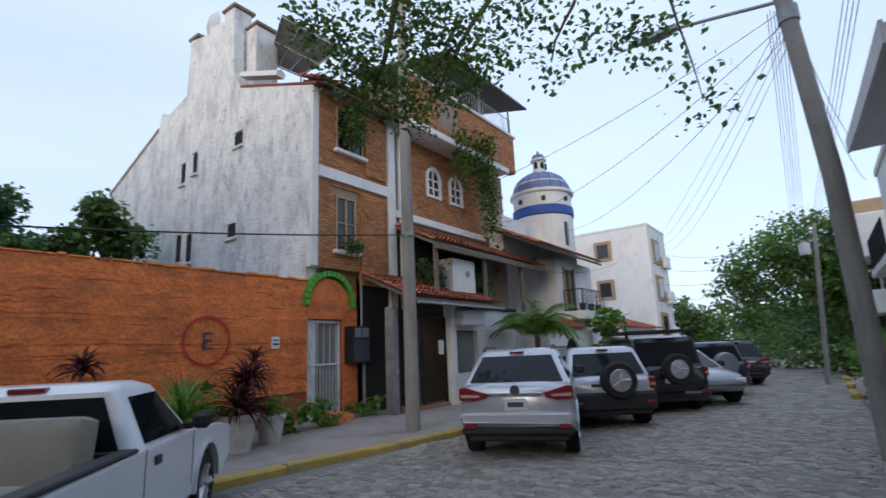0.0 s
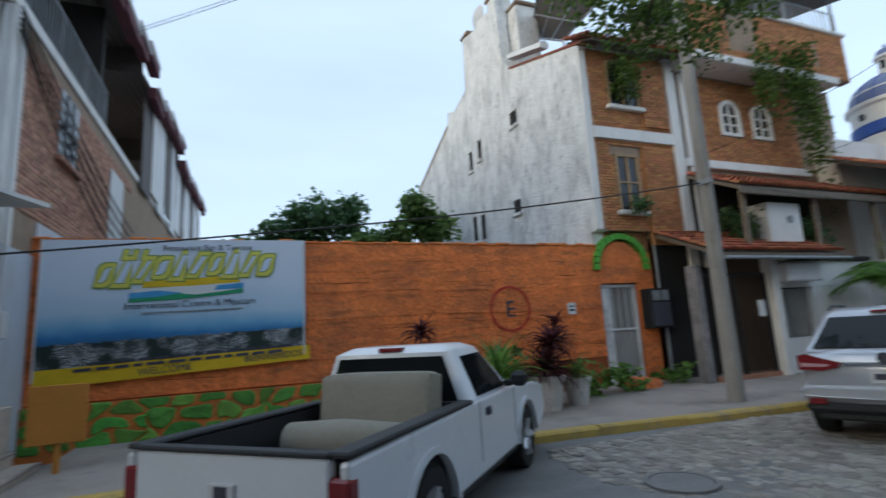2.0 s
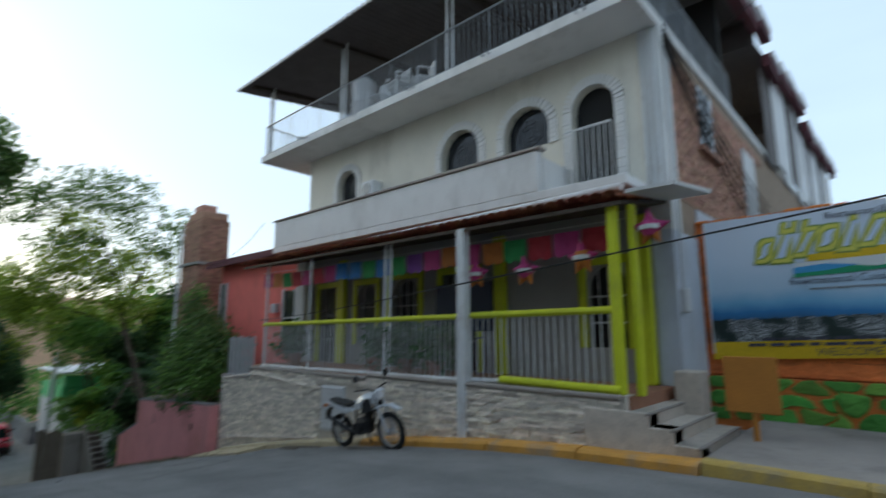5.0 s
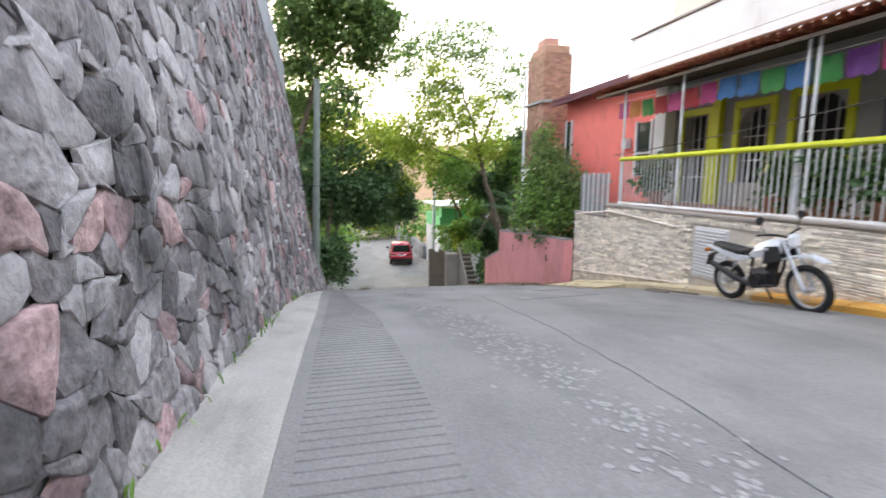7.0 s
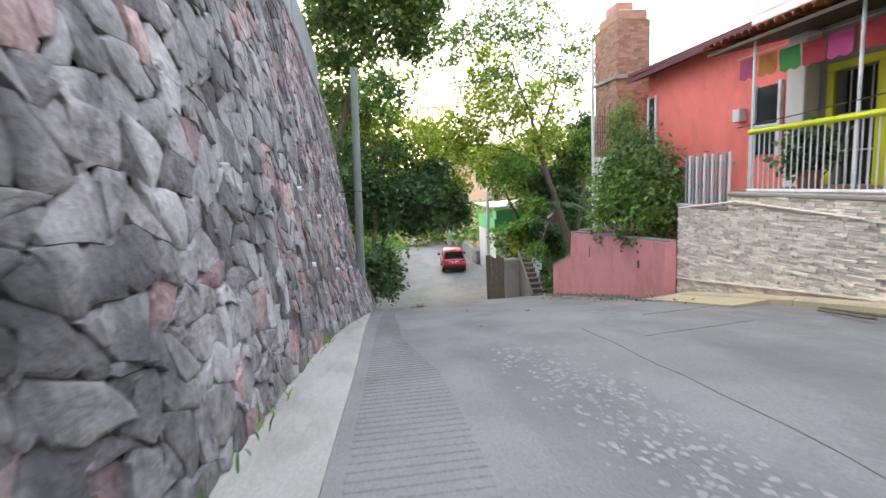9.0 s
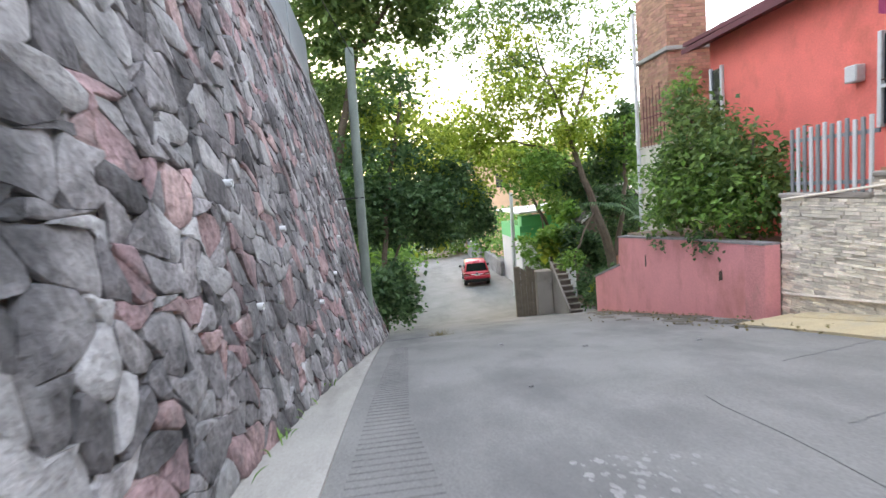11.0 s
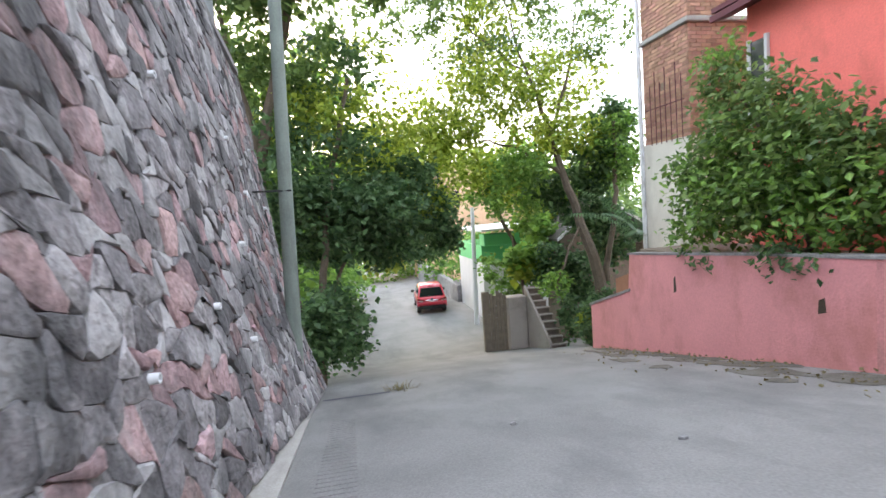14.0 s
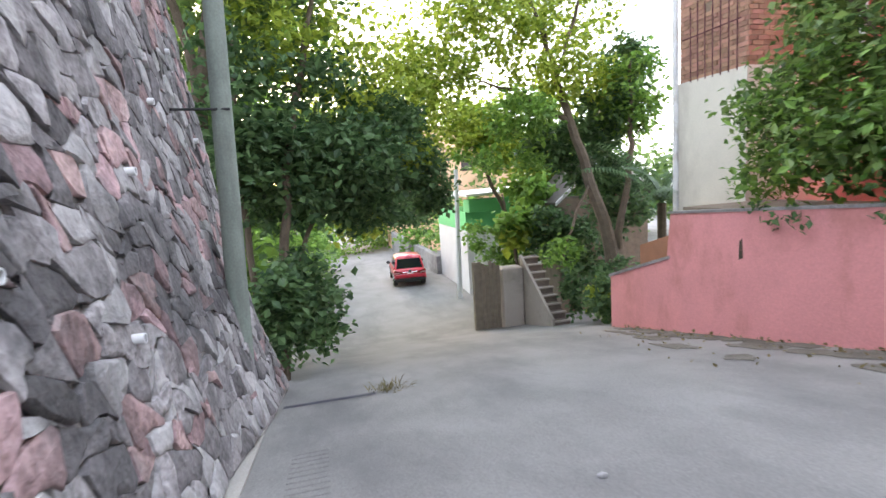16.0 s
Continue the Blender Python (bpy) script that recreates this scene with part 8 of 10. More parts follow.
part("exhaust", MB().tube([(0.1, 0.9, 0.6), (0.13, 0.95, 0.36), (0.14, 0.6, 0.3), (0.15, 0.3, 0.4), (0.15, -0.2, 0.6)], [0.02, 0.02, 0.025, 0.05, 0.045], 8), M["black_iron"], mo, smooth=True)
part("fuel_tank", MB().loft([[(-w, y, z), (w, y, z), (w * 1.1, y, z + h * 0.5), (w * 0.6, y, z + h), (-w * 0.6, y, z + h), (-w * 1.1, y, z + h * 0.5)] for y, w, z, h in ((0.52, 0.08, 0.74, 0.1), (0.66, 0.13, 0.74, 0.2), (0.9, 0.15, 0.78, 0.24), (1.04, 0.09, 0.84, 0.16))]), M["car_white"], mo, smooth=True)
part("seat", MB().loft([[(-w, y, z), (w, y, z), (w * 0.9, y, z + 0.07), (-w * 0.9, y, z + 0.07)] for y, w, z in ((-0.2, 0.09, 0.86), (0.05, 0.13, 0.82), (0.35, 0.12, 0.77), (0.6, 0.09, 0.82))]), M["plastic"], mo, bevel=0.02)
for s in (-1, 1):
    part("side_panel", MB().loft([[(s * 0.08, y, z), (s * 0.12, y, z), (s * 0.12, y, z + h), (s * 0.08, y, z + h)] for y, z, h in ((-0.3, 0.84, 0.04), (-0.05, 0.76, 0.09), (0.3, 0.66, 0.1), (0.52, 0.7, 0.05))]), M["car_white"], mo, bevel=0.01)
    part("tank_shroud", MB().prism([(0.8, 0.66), (1.12, 0.74), (1.06, 0.94), (0.86, 0.92)], "x", s * 0.14, s * 0.16), M["plastic"], mo)
    part("fork_leg", MB().tube([(s * 0.09, 1.36, 0.34), (s * 0.09, 1.1, 1.0)], [0.028, 0.022], 8), M["alloy"], mo, smooth=True)
    part("handlebar", MB().tube([(0, 1.08, 1.04), (s * 0.15, 1.05, 1.1), (s * 0.38, 0.96, 1.12)], 0.014, 6), M["black_iron"], mo)
    part("mirror", MB().tube([(s * 0.28, 1.0, 1.12), (s * 0.34, 1.0, 1.28)], 0.008, 5).lathe([(0.0, -0.01), (0.06, -0.01), (0.06, 0.01), (0.0, 0.01)], (s * 0.36, 1.0, 1.32), "y", 12), M["plastic"], mo)
    part("indicator", MB().rbox(s * 0.1, s * 0.2, -0.28, -0.22, 0.78, 0.84, 0.015), M["flag_orange"], mo)
part("front_mudguard", MB().loft([[(-0.06, y, z), (0.06, y, z), (0.05, y, z + 0.025), (-0.05, y, z + 0.025)] for y, z in ((1.02, 0.72), (1.2, 0.78), (1.45, 0.8), (1.66, 0.72))]), M["car_white"], mo)
part("rear_mudguard", MB().loft([[(-0.07, y, z), (0.07, y, z), (0.06, y, z + 0.03), (-0.06, y, z + 0.03)] for y, z in ((0.2, 0.74), (-0.1, 0.78), (-0.35, 0.68), (-0.42, 0.52))]), M["plastic"], mo)
part("headlight", MB().rbox(-0.1, 0.1, 1.14, 1.24, 0.9, 1.1, 0.04), M["lamp_clear"], mo)
part("tail_lamp", MB().rbox(-0.06, 0.06, -0.36, -0.3, 0.76, 0.83, 0.015), M["lamp_red"], mo)
part("kick_stand", MB().tube([(-0.1, 0.55, 0.3), (-0.28, 0.5, 0.02)], 0.014, 6), M["black_iron"], mo)
mo.matrix_basis = pose(-6.42, -8.9, ground_z(-8.9) + 0.05, 4.5, 7, 2)
for k, (a, b) in enumerate((((-6.5, -11.2), (-6.2, -9.4)), ((-6.3, -11.0), (-6.0, -9.9)))):
    whole("wooden_pole", MB().tube([(a[0], a[1], ground_z(a[1]) + 0.05), (b[0], b[1], ground_z(b[1]) + 0.08)], 0.022, 7), M["old_wood"], "weathered wooden pole lying at the kerb", "pole", group="poles on the ground")

# upper terrace clutter
def plastic_chair(x, y, z, turn):
    ch = thing("plastic_chair", (0, 0, 0), "white plastic chair stacked on the roof terrace", "chair", "terrace chairs")
    part("seat", MB().rbox(-0.24, 0.24, -0.22, 0.22, 0.42, 0.46, 0.02), M["white_plastic"], ch)
    part("backrest", MB().rbox(-0.24, 0.24, 0.2, 0.24, 0.5, 0.88, 0.02), M["white_plastic"], ch)
    for sx in (-1, 1):
        part("arm", MB().rbox(sx * 0.25, sx * 0.3, -0.2, 0.22, 0.62, 0.66, 0.015), M["white_plastic"], ch)
        for sy in (-1, 1):
            part("leg", MB().tube([(sx * 0.27, sy * 0.23, 0), (sx * 0.23, sy * 0.2, 0.64)], 0.022, 6), M["white_plastic"], ch)
    ch.matrix_basis = pose(x, y, z, 0, 0, turn)
    return ch


c0 = plastic_chair(-8.3, -9.6, 7.27, 80)
copy_thing(c0, pose(-8.3, -10.3, 7.27, 0, 0, 100))
copy_thing(c0, pose(-8.3, -9.6, 7.40, 0, 0, 80))
copy_thing(c0, pose(-8.4, -8.8, 7.27, 0, 0, 60))
tk = thing("water_tank", (-8.4, -11.1, 7.27), "pale plastic water drum on the roof terrace", "tank")
part("drum", MB().lathe([(0.0, 0.0), (0.33, 0.0), (0.36, 0.1), (0.34, 0.45), (0.37, 0.5), (0.34, 0.55), (0.36, 1.1), (0.22, 1.22), (0.0, 1.22)], (-8.4, -11.1, 7.27), "z", 20), M["light_sheet"], tk, smooth=True)
part("lid", MB().lathe([(0.0, 1.2), (0.2, 1.2), (0.2, 1.28), (0.0, 1.3)], (-8.4, -11.1, 7.27), "z", 16), M["grey_iron"], tk)
tb = thing("terrace_table", (-8.2, -7.6, TF), "dark wooden table on the restaurant terrace", "table")
part("tabletop", MB().rbox(-8.6, -7.9, -8.0, -7.2, TF + 0.72, TF + 0.76, 0.01), M["dark_wood"], tb)
for sx in (-8.5, -8.0):
    for sy in (-7.9, -7.3):
        part("leg", MB().rbox(sx - 0.025, sx + 0.025, sy - 0.025, sy + 0.025, TF, TF + 0.72, 0.005), M["dark_wood"], tb)
mt = thing("wall_meter", (-8.85, -3.2, 2.2), "grey electricity meter on the pale corner wall", "meter")
part("case", MB().rbox(-9.25, -9.0, RY1 + 0.035, RY1 + 0.15, 1.9, 2.3, 0.02), M["light_sheet"], mt)
part("conduit", MB().tube([(-9.1, RY1 + 0.08, 2.3), (-9.1, RY1 + 0.08, 6.9)], 0.02, 6), M["light_sheet"], mt)
for k in range(3):
    whole("drain_pipe", MB().tube([(-8.86 - 0.12 * k * 0, RY1 - 0.28 + 0.1 * k, 3.9), (-8.86, RY1 - 0.28 + 0.1 * k, 7.0)], 0.025, 6), M["white_iron"], "thin white pipe running up the house corner", "pipe", group="corner pipes", smooth=True)


# ---- plants ----
rng = np.random.default_rng(7)


def leaf_mesh(name, centres, size, material, droop=0.3, slim=0.42):
    """Small folded leaves, one at each place."""
    c = np.asarray(centres, dtype=np.float64)
    n = len(c)
    d = rng.normal(size=(n, 3))
    d[:, 2] = d[:, 2] * 0.6 - droop
    d /= np.linalg.norm(d, axis=1)[:, None]
    up = rng.normal(size=(n, 3)) * 0.5 + np.array([0, 0, 1.0])
    s = np.cross(d, up)
    s /= np.linalg.norm(s, axis=1)[:, None] + 1e-9
    nn = np.cross(s, d)
    L = size * rng.uniform(0.6, 1.35, n)[:, None]
    v = np.empty((n, 4, 3))
    v[:, 0] = c
    v[:, 1] = c + d * L * 0.5 + s * L * slim + nn * L * 0.12
    v[:, 2] = c + d * L
    v[:, 3] = c + d * L * 0.5 - s * L * slim + nn * L * 0.12
    me = bpy.data.meshes.new(name)
    k = np.arange(n)[:, None] * 4
    f = np.concatenate([k + np.array([[0, 1, 2]]), k + np.array([[0, 2, 3]])], axis=1).reshape(-1, 3)
    me.from_pydata(v.reshape(-1, 3).tolist(), [], f.tolist())
    me.materials.append(material)
    return me


def clump(c, r, n, twigs=None, tight=0.16):
    """Leaf places in a clump: twigs over an ellipsoid, leaves close round each twig."""
    twigs = twigs or max(6, n // 22)
    d = rng.normal(size=(twigs, 3))
    d /= np.linalg.norm(d, axis=1)[:, None]
    t = d * (rng.uniform(0.25, 1.0, twigs) ** 0.55)[:, None] * np.asarray(r)
    idx = rng.integers(0, twigs, n)
    spread = tight * float(np.mean(r)) + 0.05
    return np.asarray(c) + t[idx] + rng.normal(size=(n, 3)) * spread * np.array([1, 1, 0.75])


def crown(name, parent, clumps, size, material, droop=0.3, slim=0.42, tight=0.16, label="", dense=1.0):
    pts = np.concatenate([clump(c, r, int(n * dense), None, tight) for c, r, n in clumps])
    return part(name, leaf_mesh(name, pts, size, material, droop, slim), None, parent, label)


def bend(path, n=7, wob=0.12):
    """A limb's path, softened and made uneven."""
    path = [Vector(p) for p in path]
    out = []
    for i in range(len(path) - 1):
        for k in range(n):
            t = k / n
            p = path[i].lerp(path[i + 1], t)
            out.append(p + Vector((noise.noise(p * 1.3), noise.noise(p * 1.3 + Vector((7, 0, 0))), noise.noise(p * 1.3 + Vector((0, 9, 0))))) * wob * (0 if i == 0 and k == 0 else 1))
    out.append(path[-1])
    return out


def limb(name, parent, path, r0, r1, sides=9, wob=0.12):
    p = bend(path, 6, wob)
    return part(name, MB().tube(p, [r0 + (r1 - r0) * (i / (len(p) - 1)) for i in range(len(p))], sides), M["bark"], parent, smooth=True)


# tree whose branches hang over the street
t1 = thing("street_tree", (2.4, 3.6, 0), "street tree whose leafy branches hang over the road", "tree")
trunk = limb("trunk", t1, [(2.6, 3.4, 0), (2.3, 3.9, 4), (1.6, 4.6, 7.2), (0.2, 5.4, 8.8)], 0.3, 0.14)
limb("limb", t1, [(0.2, 5.4, 8.8), (-2.2, 5.0, 8.0), (-4.2, 5.0, 6.9), (-5.4, 5.6, 6.0)], 0.12, 0.03)
limb("limb", t1, [(-1.4, 5.2, 8.3), (-3.0, 5.8, 7.0), (-4.6, 6.2, 5.8)], 0.07, 0.02)
limb("limb", t1, [(0.0, 5.5, 8.7), (-1.6, 5.8, 6.8), (-2.4, 6.0, 5.5)], 0.06, 0.012, 7)
limb("limb", t1, [(-0.6, 5.6, 8.6), (-0.9, 6.1, 6.0), (-0.7, 6.4, 4.5)], 0.035, 0.006, 6)
crown("crown", t1, [((-5.0, 4.2, 6.4), (0.45, 0.4, 0.35), 176), ((-5.25, 4.9, 6.15), (0.5, 0.5, 0.4), 380), ((-5.3, 5.6, 6.0), (0.45, 0.5, 0.45), 420), ((-5.35, 6.0, 5.75), (0.4, 0.4, 0.4), 140), ((-4.1, 4.8, 6.7), (0.8, 0.6, 0.4), 340), ((-3.85, 5.2, 6.35), (0.7, 0.6, 0.45), 421), ((-4.4, 5.9, 6.0), (0.6, 0.6, 0.5), 380), ((-3.8, 6.1, 6.1), (0.6, 0.5, 0.4), 285), ((-2.75, 5.5, 6.0), (0.6, 0.5, 0.35), 204), ((-2.4, 6.0, 5.45), (0.4, 0.4, 0.3), 61), ((-1.6, 5.7, 5.5), (0.55, 0.5, 0.35), 142), ((-0.95, 6.0, 5.2), (0.45, 0.4, 0.35), 88), ((-0.7, 6.4, 4.5), (0.28, 0.3, 0.4), 34)], 0.098, M["leaf_vine"], 0.3, 0.34, 0.3, "", 1.45)
tagged(crown("tips", t1, [((-5.1, 6.2, 5.7), (0.45, 0.4, 0.35), 100), ((-4.5, 6.3, 5.7), (0.5, 0.5, 0.35), 150), ((-0.75, 6.4, 4.7), (0.35, 0.4, 0.5), 36)], 0.095, M["leaf_vine"], 0.6, 0.34, 0.24, "", 1.3), kind="stuff")

vine = thing("hanging_vine", (-9.4, 17.5, 9), "green creeper hanging down the brick front", "creeper")
pts = []
for k in range(46):
    y0, x0 = rng.uniform(13.6, 16.2), rng.uniform(-9.5, -9.1)
    z1 = rng.uniform(8.5, 9.9)
    ln = rng.uniform(1.2, 4.6) if y0 > 15.1 else rng.uniform(0.6, 1.8)
    m = int(26 * ln)
    zz = z1 - rng.uniform(0, ln, m)
    pts.append(np.stack([x0 + rng.normal(0, 0.08, m), y0 + rng.normal(0, 0.1, m), zz], 1))
part("leaves", leaf_mesh("leaves", np.concatenate(pts), 0.15, M["leaf_vine"], 0.6, 0.36), None, vine)
wp = thing("window_plant", (-10.0, 9.4, 7.4), "leafy creeper filling the upper window", "plant")
part("leaves", leaf_mesh("leaves", clump((-9.95, 9.45, 8.1), (0.18, 0.42, 0.75), 620), 0.13, M["leaf_vine"], 0.5, 0.36), None, wp)
wp = thing("window_plant", (-9.9, 9.4, 4.4), "plants in a window box on the brick front", "plant")
part("leaves", leaf_mesh("leaves", clump((-9.95, 9.35, 4.6), (0.15, 0.42, 0.2), 200), 0.12, M["leaf_dark"], 0.2, 0.36), None, wp)
wp = thing("awning_plant", (-9.2, 12, 4.0), "bushy plants on the roof ledge under the awning", "plant")
part("leaves", leaf_mesh("leaves", np.concatenate([clump((-9.3, 12.0, 4.1), (0.3, 0.6, 0.4), 380), clump((-9.3, 14.8, 3.9), (0.3, 0.8, 0.5), 420)]), 0.16, M["leaf_dark"], 0.2, 0.34), None, wp)


def tree(name, label, base, limbs, clumps, size, material, group="", tight=0.16, droop=0.3, slim=0.42):
    t = thing(name, base, label, "tree", group)
    for i, (path, r0, r1) in enumerate(limbs):
        limb("trunk" if i == 0 else "limb", t, path, r0, r1, 8)
    for i, (cl, m, sz) in enumerate(clumps):
        crown("crown", t, cl, sz * size, material if m is None else m, droop, slim, tight, "", 2.9 if name == "crooked_tree" else 2.1 if name == "roadside_tree" else 1.25)
    return t


# trees behind the orange wall
tree("garden_tree", "dark leafy tree rising behind the orange wall", (-20, 2.3, 0), [([(-20, 2.3, 0), (-20, 2.2, 4), (-20.1, 2.4, 6.5)], 0.2, 0.06), ([(-20, 2.2, 4), (-20, 3.6, 6.6)], 0.08, 0.03)], [([((-20, 2.3, 6.3), (1.2, 1.0, 0.95), 1500), ((-20, 3.8, 6.5), (1.0, 0.6, 0.8), 900), ((-20, 1.1, 5.6), (0.9, 0.9, 0.6), 700), ((-20, 3.0, 5.4), (1.0, 2.6, 0.6), 1300), ((-20, -0.5, 5.0), (0.9, 1.0, 0.5), 400)], None, 1)], 0.2, M["leaf_dark"])
tree("garden_tree", "leafy green tree beside the stained white wall", (-18.4, 6.4, 0), [([(-18.4, 6.4, 0), (-18.4, 6.3, 4), (-18.4, 6.3, 6.6)], 0.16, 0.04)], [([((-18.4, 6.2, 6.4), (0.6, 0.6, 1.0), 800), ((-18.2, 6.9, 5.6), (0.8, 0.8, 0.6), 700), ((-18.4, 5.4, 5.5), (0.8, 0.7, 0.5), 600), ((-18.4, 4.4, 5.2), (0.6, 1.0, 0.5), 500)], None, 1)], 0.22, M["leaf_tree"], droop=0.5)
# big tree up the street
tree("street_tree", "large spreading tree shading the far end of the street", (2.2, 31, 0), [([(2.2, 31, 0), (1.8, 31, 3), (0.8, 30.6, 5)], 0.35, 0.15), ([(1.8, 31, 3), (3.2, 31.5, 6)], 0.2, 0.06), ([(0.8, 30.6, 5), (-2.6, 30, 5.6)], 0.12, 0.03)], [([((-2.0, 30, 5.0), (2.0, 2.0, 1.5), 1800), ((0.2, 30, 6.0), (2.2, 2.2, 1.6), 2400), ((2.2, 30.5, 5.6), (1.8, 2.2, 1.8), 2000), ((-0.4, 29.5, 3.4), (2.2, 2.0, 1.3), 1800), ((1.6, 29, 2.4), (1.3, 2.0, 1.6), 1500), ((-3.2, 30.5, 4.0), (1.2, 1.5, 1.0), 700)], None, 1), ([((0.6, 29, 3.6), (1.4, 1.0, 0.9), 130)], M["petal_red"], 0.8), ([((-1.2, 29, 5.6), (2.2, 1.6, 1.2), 900), ((0.8, 28.6, 4.2), (1.8, 1.4, 1.2), 700)], M["leaf_fresh"], 1)], 0.2, M["leaf_tree"])
for k, (x, y, z, r, m) in enumerate(((-6, 58, 3.0, 3.2, "leaf_tree"), (-3.2, 66, 3.0, 3.4, "leaf_dark"), (-10, 52, 3.4, 2.6, "leaf_tree"), (1.5, 50, 3.0, 3.0, "leaf_dark"), (-0.5, 72, 3.5, 4, "leaf_tree"), (3.4, 44, 4.5, 3.4, "leaf_tree"))):
    tree("distant_tree", "dark green tree at the end of the street", (x, y, 0), [([(x, y, 0), (x + 0.2, y, z)], 0.25, 0.1)], [([((x, y, z), (r, r, r * 0.8), 1500), ((x + r * 0.6, y, z - 0.8), (r * 0.7, r, r * 0.6), 800)], None, 1)], 0.42, M[m], "trees at the end of the street")
for x, y, z, r in ((-2.6, 35, 0.9, 1.1), (-0.7, 33, 1.0, 1.2), (0.5, 28, 0.9, 0.8), (-5.2, 45, 0.9, 1.3), (-7.4, 50, 1.0, 1.5), (-4.0, 40, 0.8, 1.1), (1.0, 24.5, 0.8, 0.6)):
    wd = thing("verge_bush", (x, y, 0.05), "dark green shrub closing the bend of the street", "bush", "verge shrubs")
    part("leaves", leaf_mesh("leaves", clump((x, y, z), (r * 1.3, r, r), 700), 0.22, M["leaf_tree"], 0.2), None, wd)
for k in range(3):
    wd = thing("verge_bush", (1.2, 14.5 + 2.5 * k, 0.15), "green shrub on the verge beside the far pavement", "bush", "verge shrubs")
    part("leaves", leaf_mesh("leaves", clump((1.2, 14.5 + 2.5 * k, 0.9), (0.4, 1.2, 0.8), 600), 0.16, M["leaf_fresh"], 0.2), None, wd)

shed = thing("shed", (-10.6, -30.6, ground_z(-30.6)), "dark sheet-roofed shed half hidden by palm leaves", "shed")
part("wall", MB().box(-12.6, -8.9, -31.8, -30.2, -5.2, -0.9), M["old_wood"], shed)
part("roof", MB().loft([[(-8.6, y, -1.0), (-10.6, y, 0.6), (-12.9, y, -0.9), (-12.9, y, -1.0), (-10.6, y, 0.48), (-8.6, y, -1.1)] for y in (-32.2, -29.8)]), M["roof_sheet"], shed, "dark pitched sheet roof")
part("verge_board", MB().loft([[(x, -29.8, z), (x, -29.72, z), (x, -29.72, z + 0.12), (x, -29.8, z + 0.12)] for x, z in ((-8.6, -1.1), (-10.6, 0.5), (-12.9, -1.0))]), M["light_sheet"], shed)
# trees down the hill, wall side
# sun and shade in this crown are painted by its yellow-green and dark clumps
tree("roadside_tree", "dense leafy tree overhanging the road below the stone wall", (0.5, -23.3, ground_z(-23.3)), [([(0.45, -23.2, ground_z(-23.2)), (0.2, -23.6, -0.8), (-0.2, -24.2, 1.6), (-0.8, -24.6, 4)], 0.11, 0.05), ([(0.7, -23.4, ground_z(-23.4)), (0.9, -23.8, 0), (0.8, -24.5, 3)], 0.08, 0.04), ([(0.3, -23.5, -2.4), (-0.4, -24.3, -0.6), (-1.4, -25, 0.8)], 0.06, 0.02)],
     [([((-0.3, -25.5, 4.6), (1.6, 1.5, 0.9), 350), ((0.3, -24.5, 0.4), (1.3, 1.5, 1.2), 1900), ((-1.2, -25.2, 0.7), (1.3, 1.6, 0.9), 1700), ((0.9, -23.6, 1.8), (1.0, 1.2, 1.2), 450), ((-0.2, -25, 2.1), (1.5, 1.5, 0.9), 450)], M["leaf_dark"], 1.1), ([((-2.2, -27.5, 4.0), (1.5, 1.6, 1.0), 200), ((-3.6, -29, 2.6), (1.4, 1.6, 1.0), 520), ((-1.0, -27, 5.2), (1.6, 1.6, 0.9), 230), ((-3.4, -29, 0.8), (1.0, 1.4, 0.8), 700), ((-0.6, -25.6, 3.2), (1.6, 1.6, 1.0), 300), ((-1.9, -26.3, 2.2), (1.4, 1.6, 0.9), 420), ((0.4, -24.6, 3.0), (1.2, 1.2, 0.8), 260), ((-2.6, -27, 0.9), (1.0, 1.4, 0.7), 800), ((-4.1, -29, 3.2), (1.2, 1.3, 0.9), 450), ((-3.4, -28.6, 4.3), (1.2, 1.3, 0.8), 130), ((-2.9, -27.6, 3.0), (1.2, 1.2, 0.8), 300)], M["leaf_sunlit"], 1.05), ([((-3.0, -27, 0.5), (0.9, 1.1, 0.8), 1000), ((-2.3, -26.4, 1.4), (1.0, 1.1, 0.8), 1000), ((-1.5, -25.8, -0.3), (0.9, 1.0, 0.8), 900), ((-3.7, -28, -0.3), (0.7, 0.9, 0.6), 500), ((-3.2, -31, -0.6), (1.2, 1.2, 0.8), 700), ((-3.9, -33, -1.1), (1.1, 1.2, 0.6), 300)], M["leaf_dark"], 1.1)], 0.175, M["leaf_tree"], droop=0.45, tight=0.13, slim=0.34)
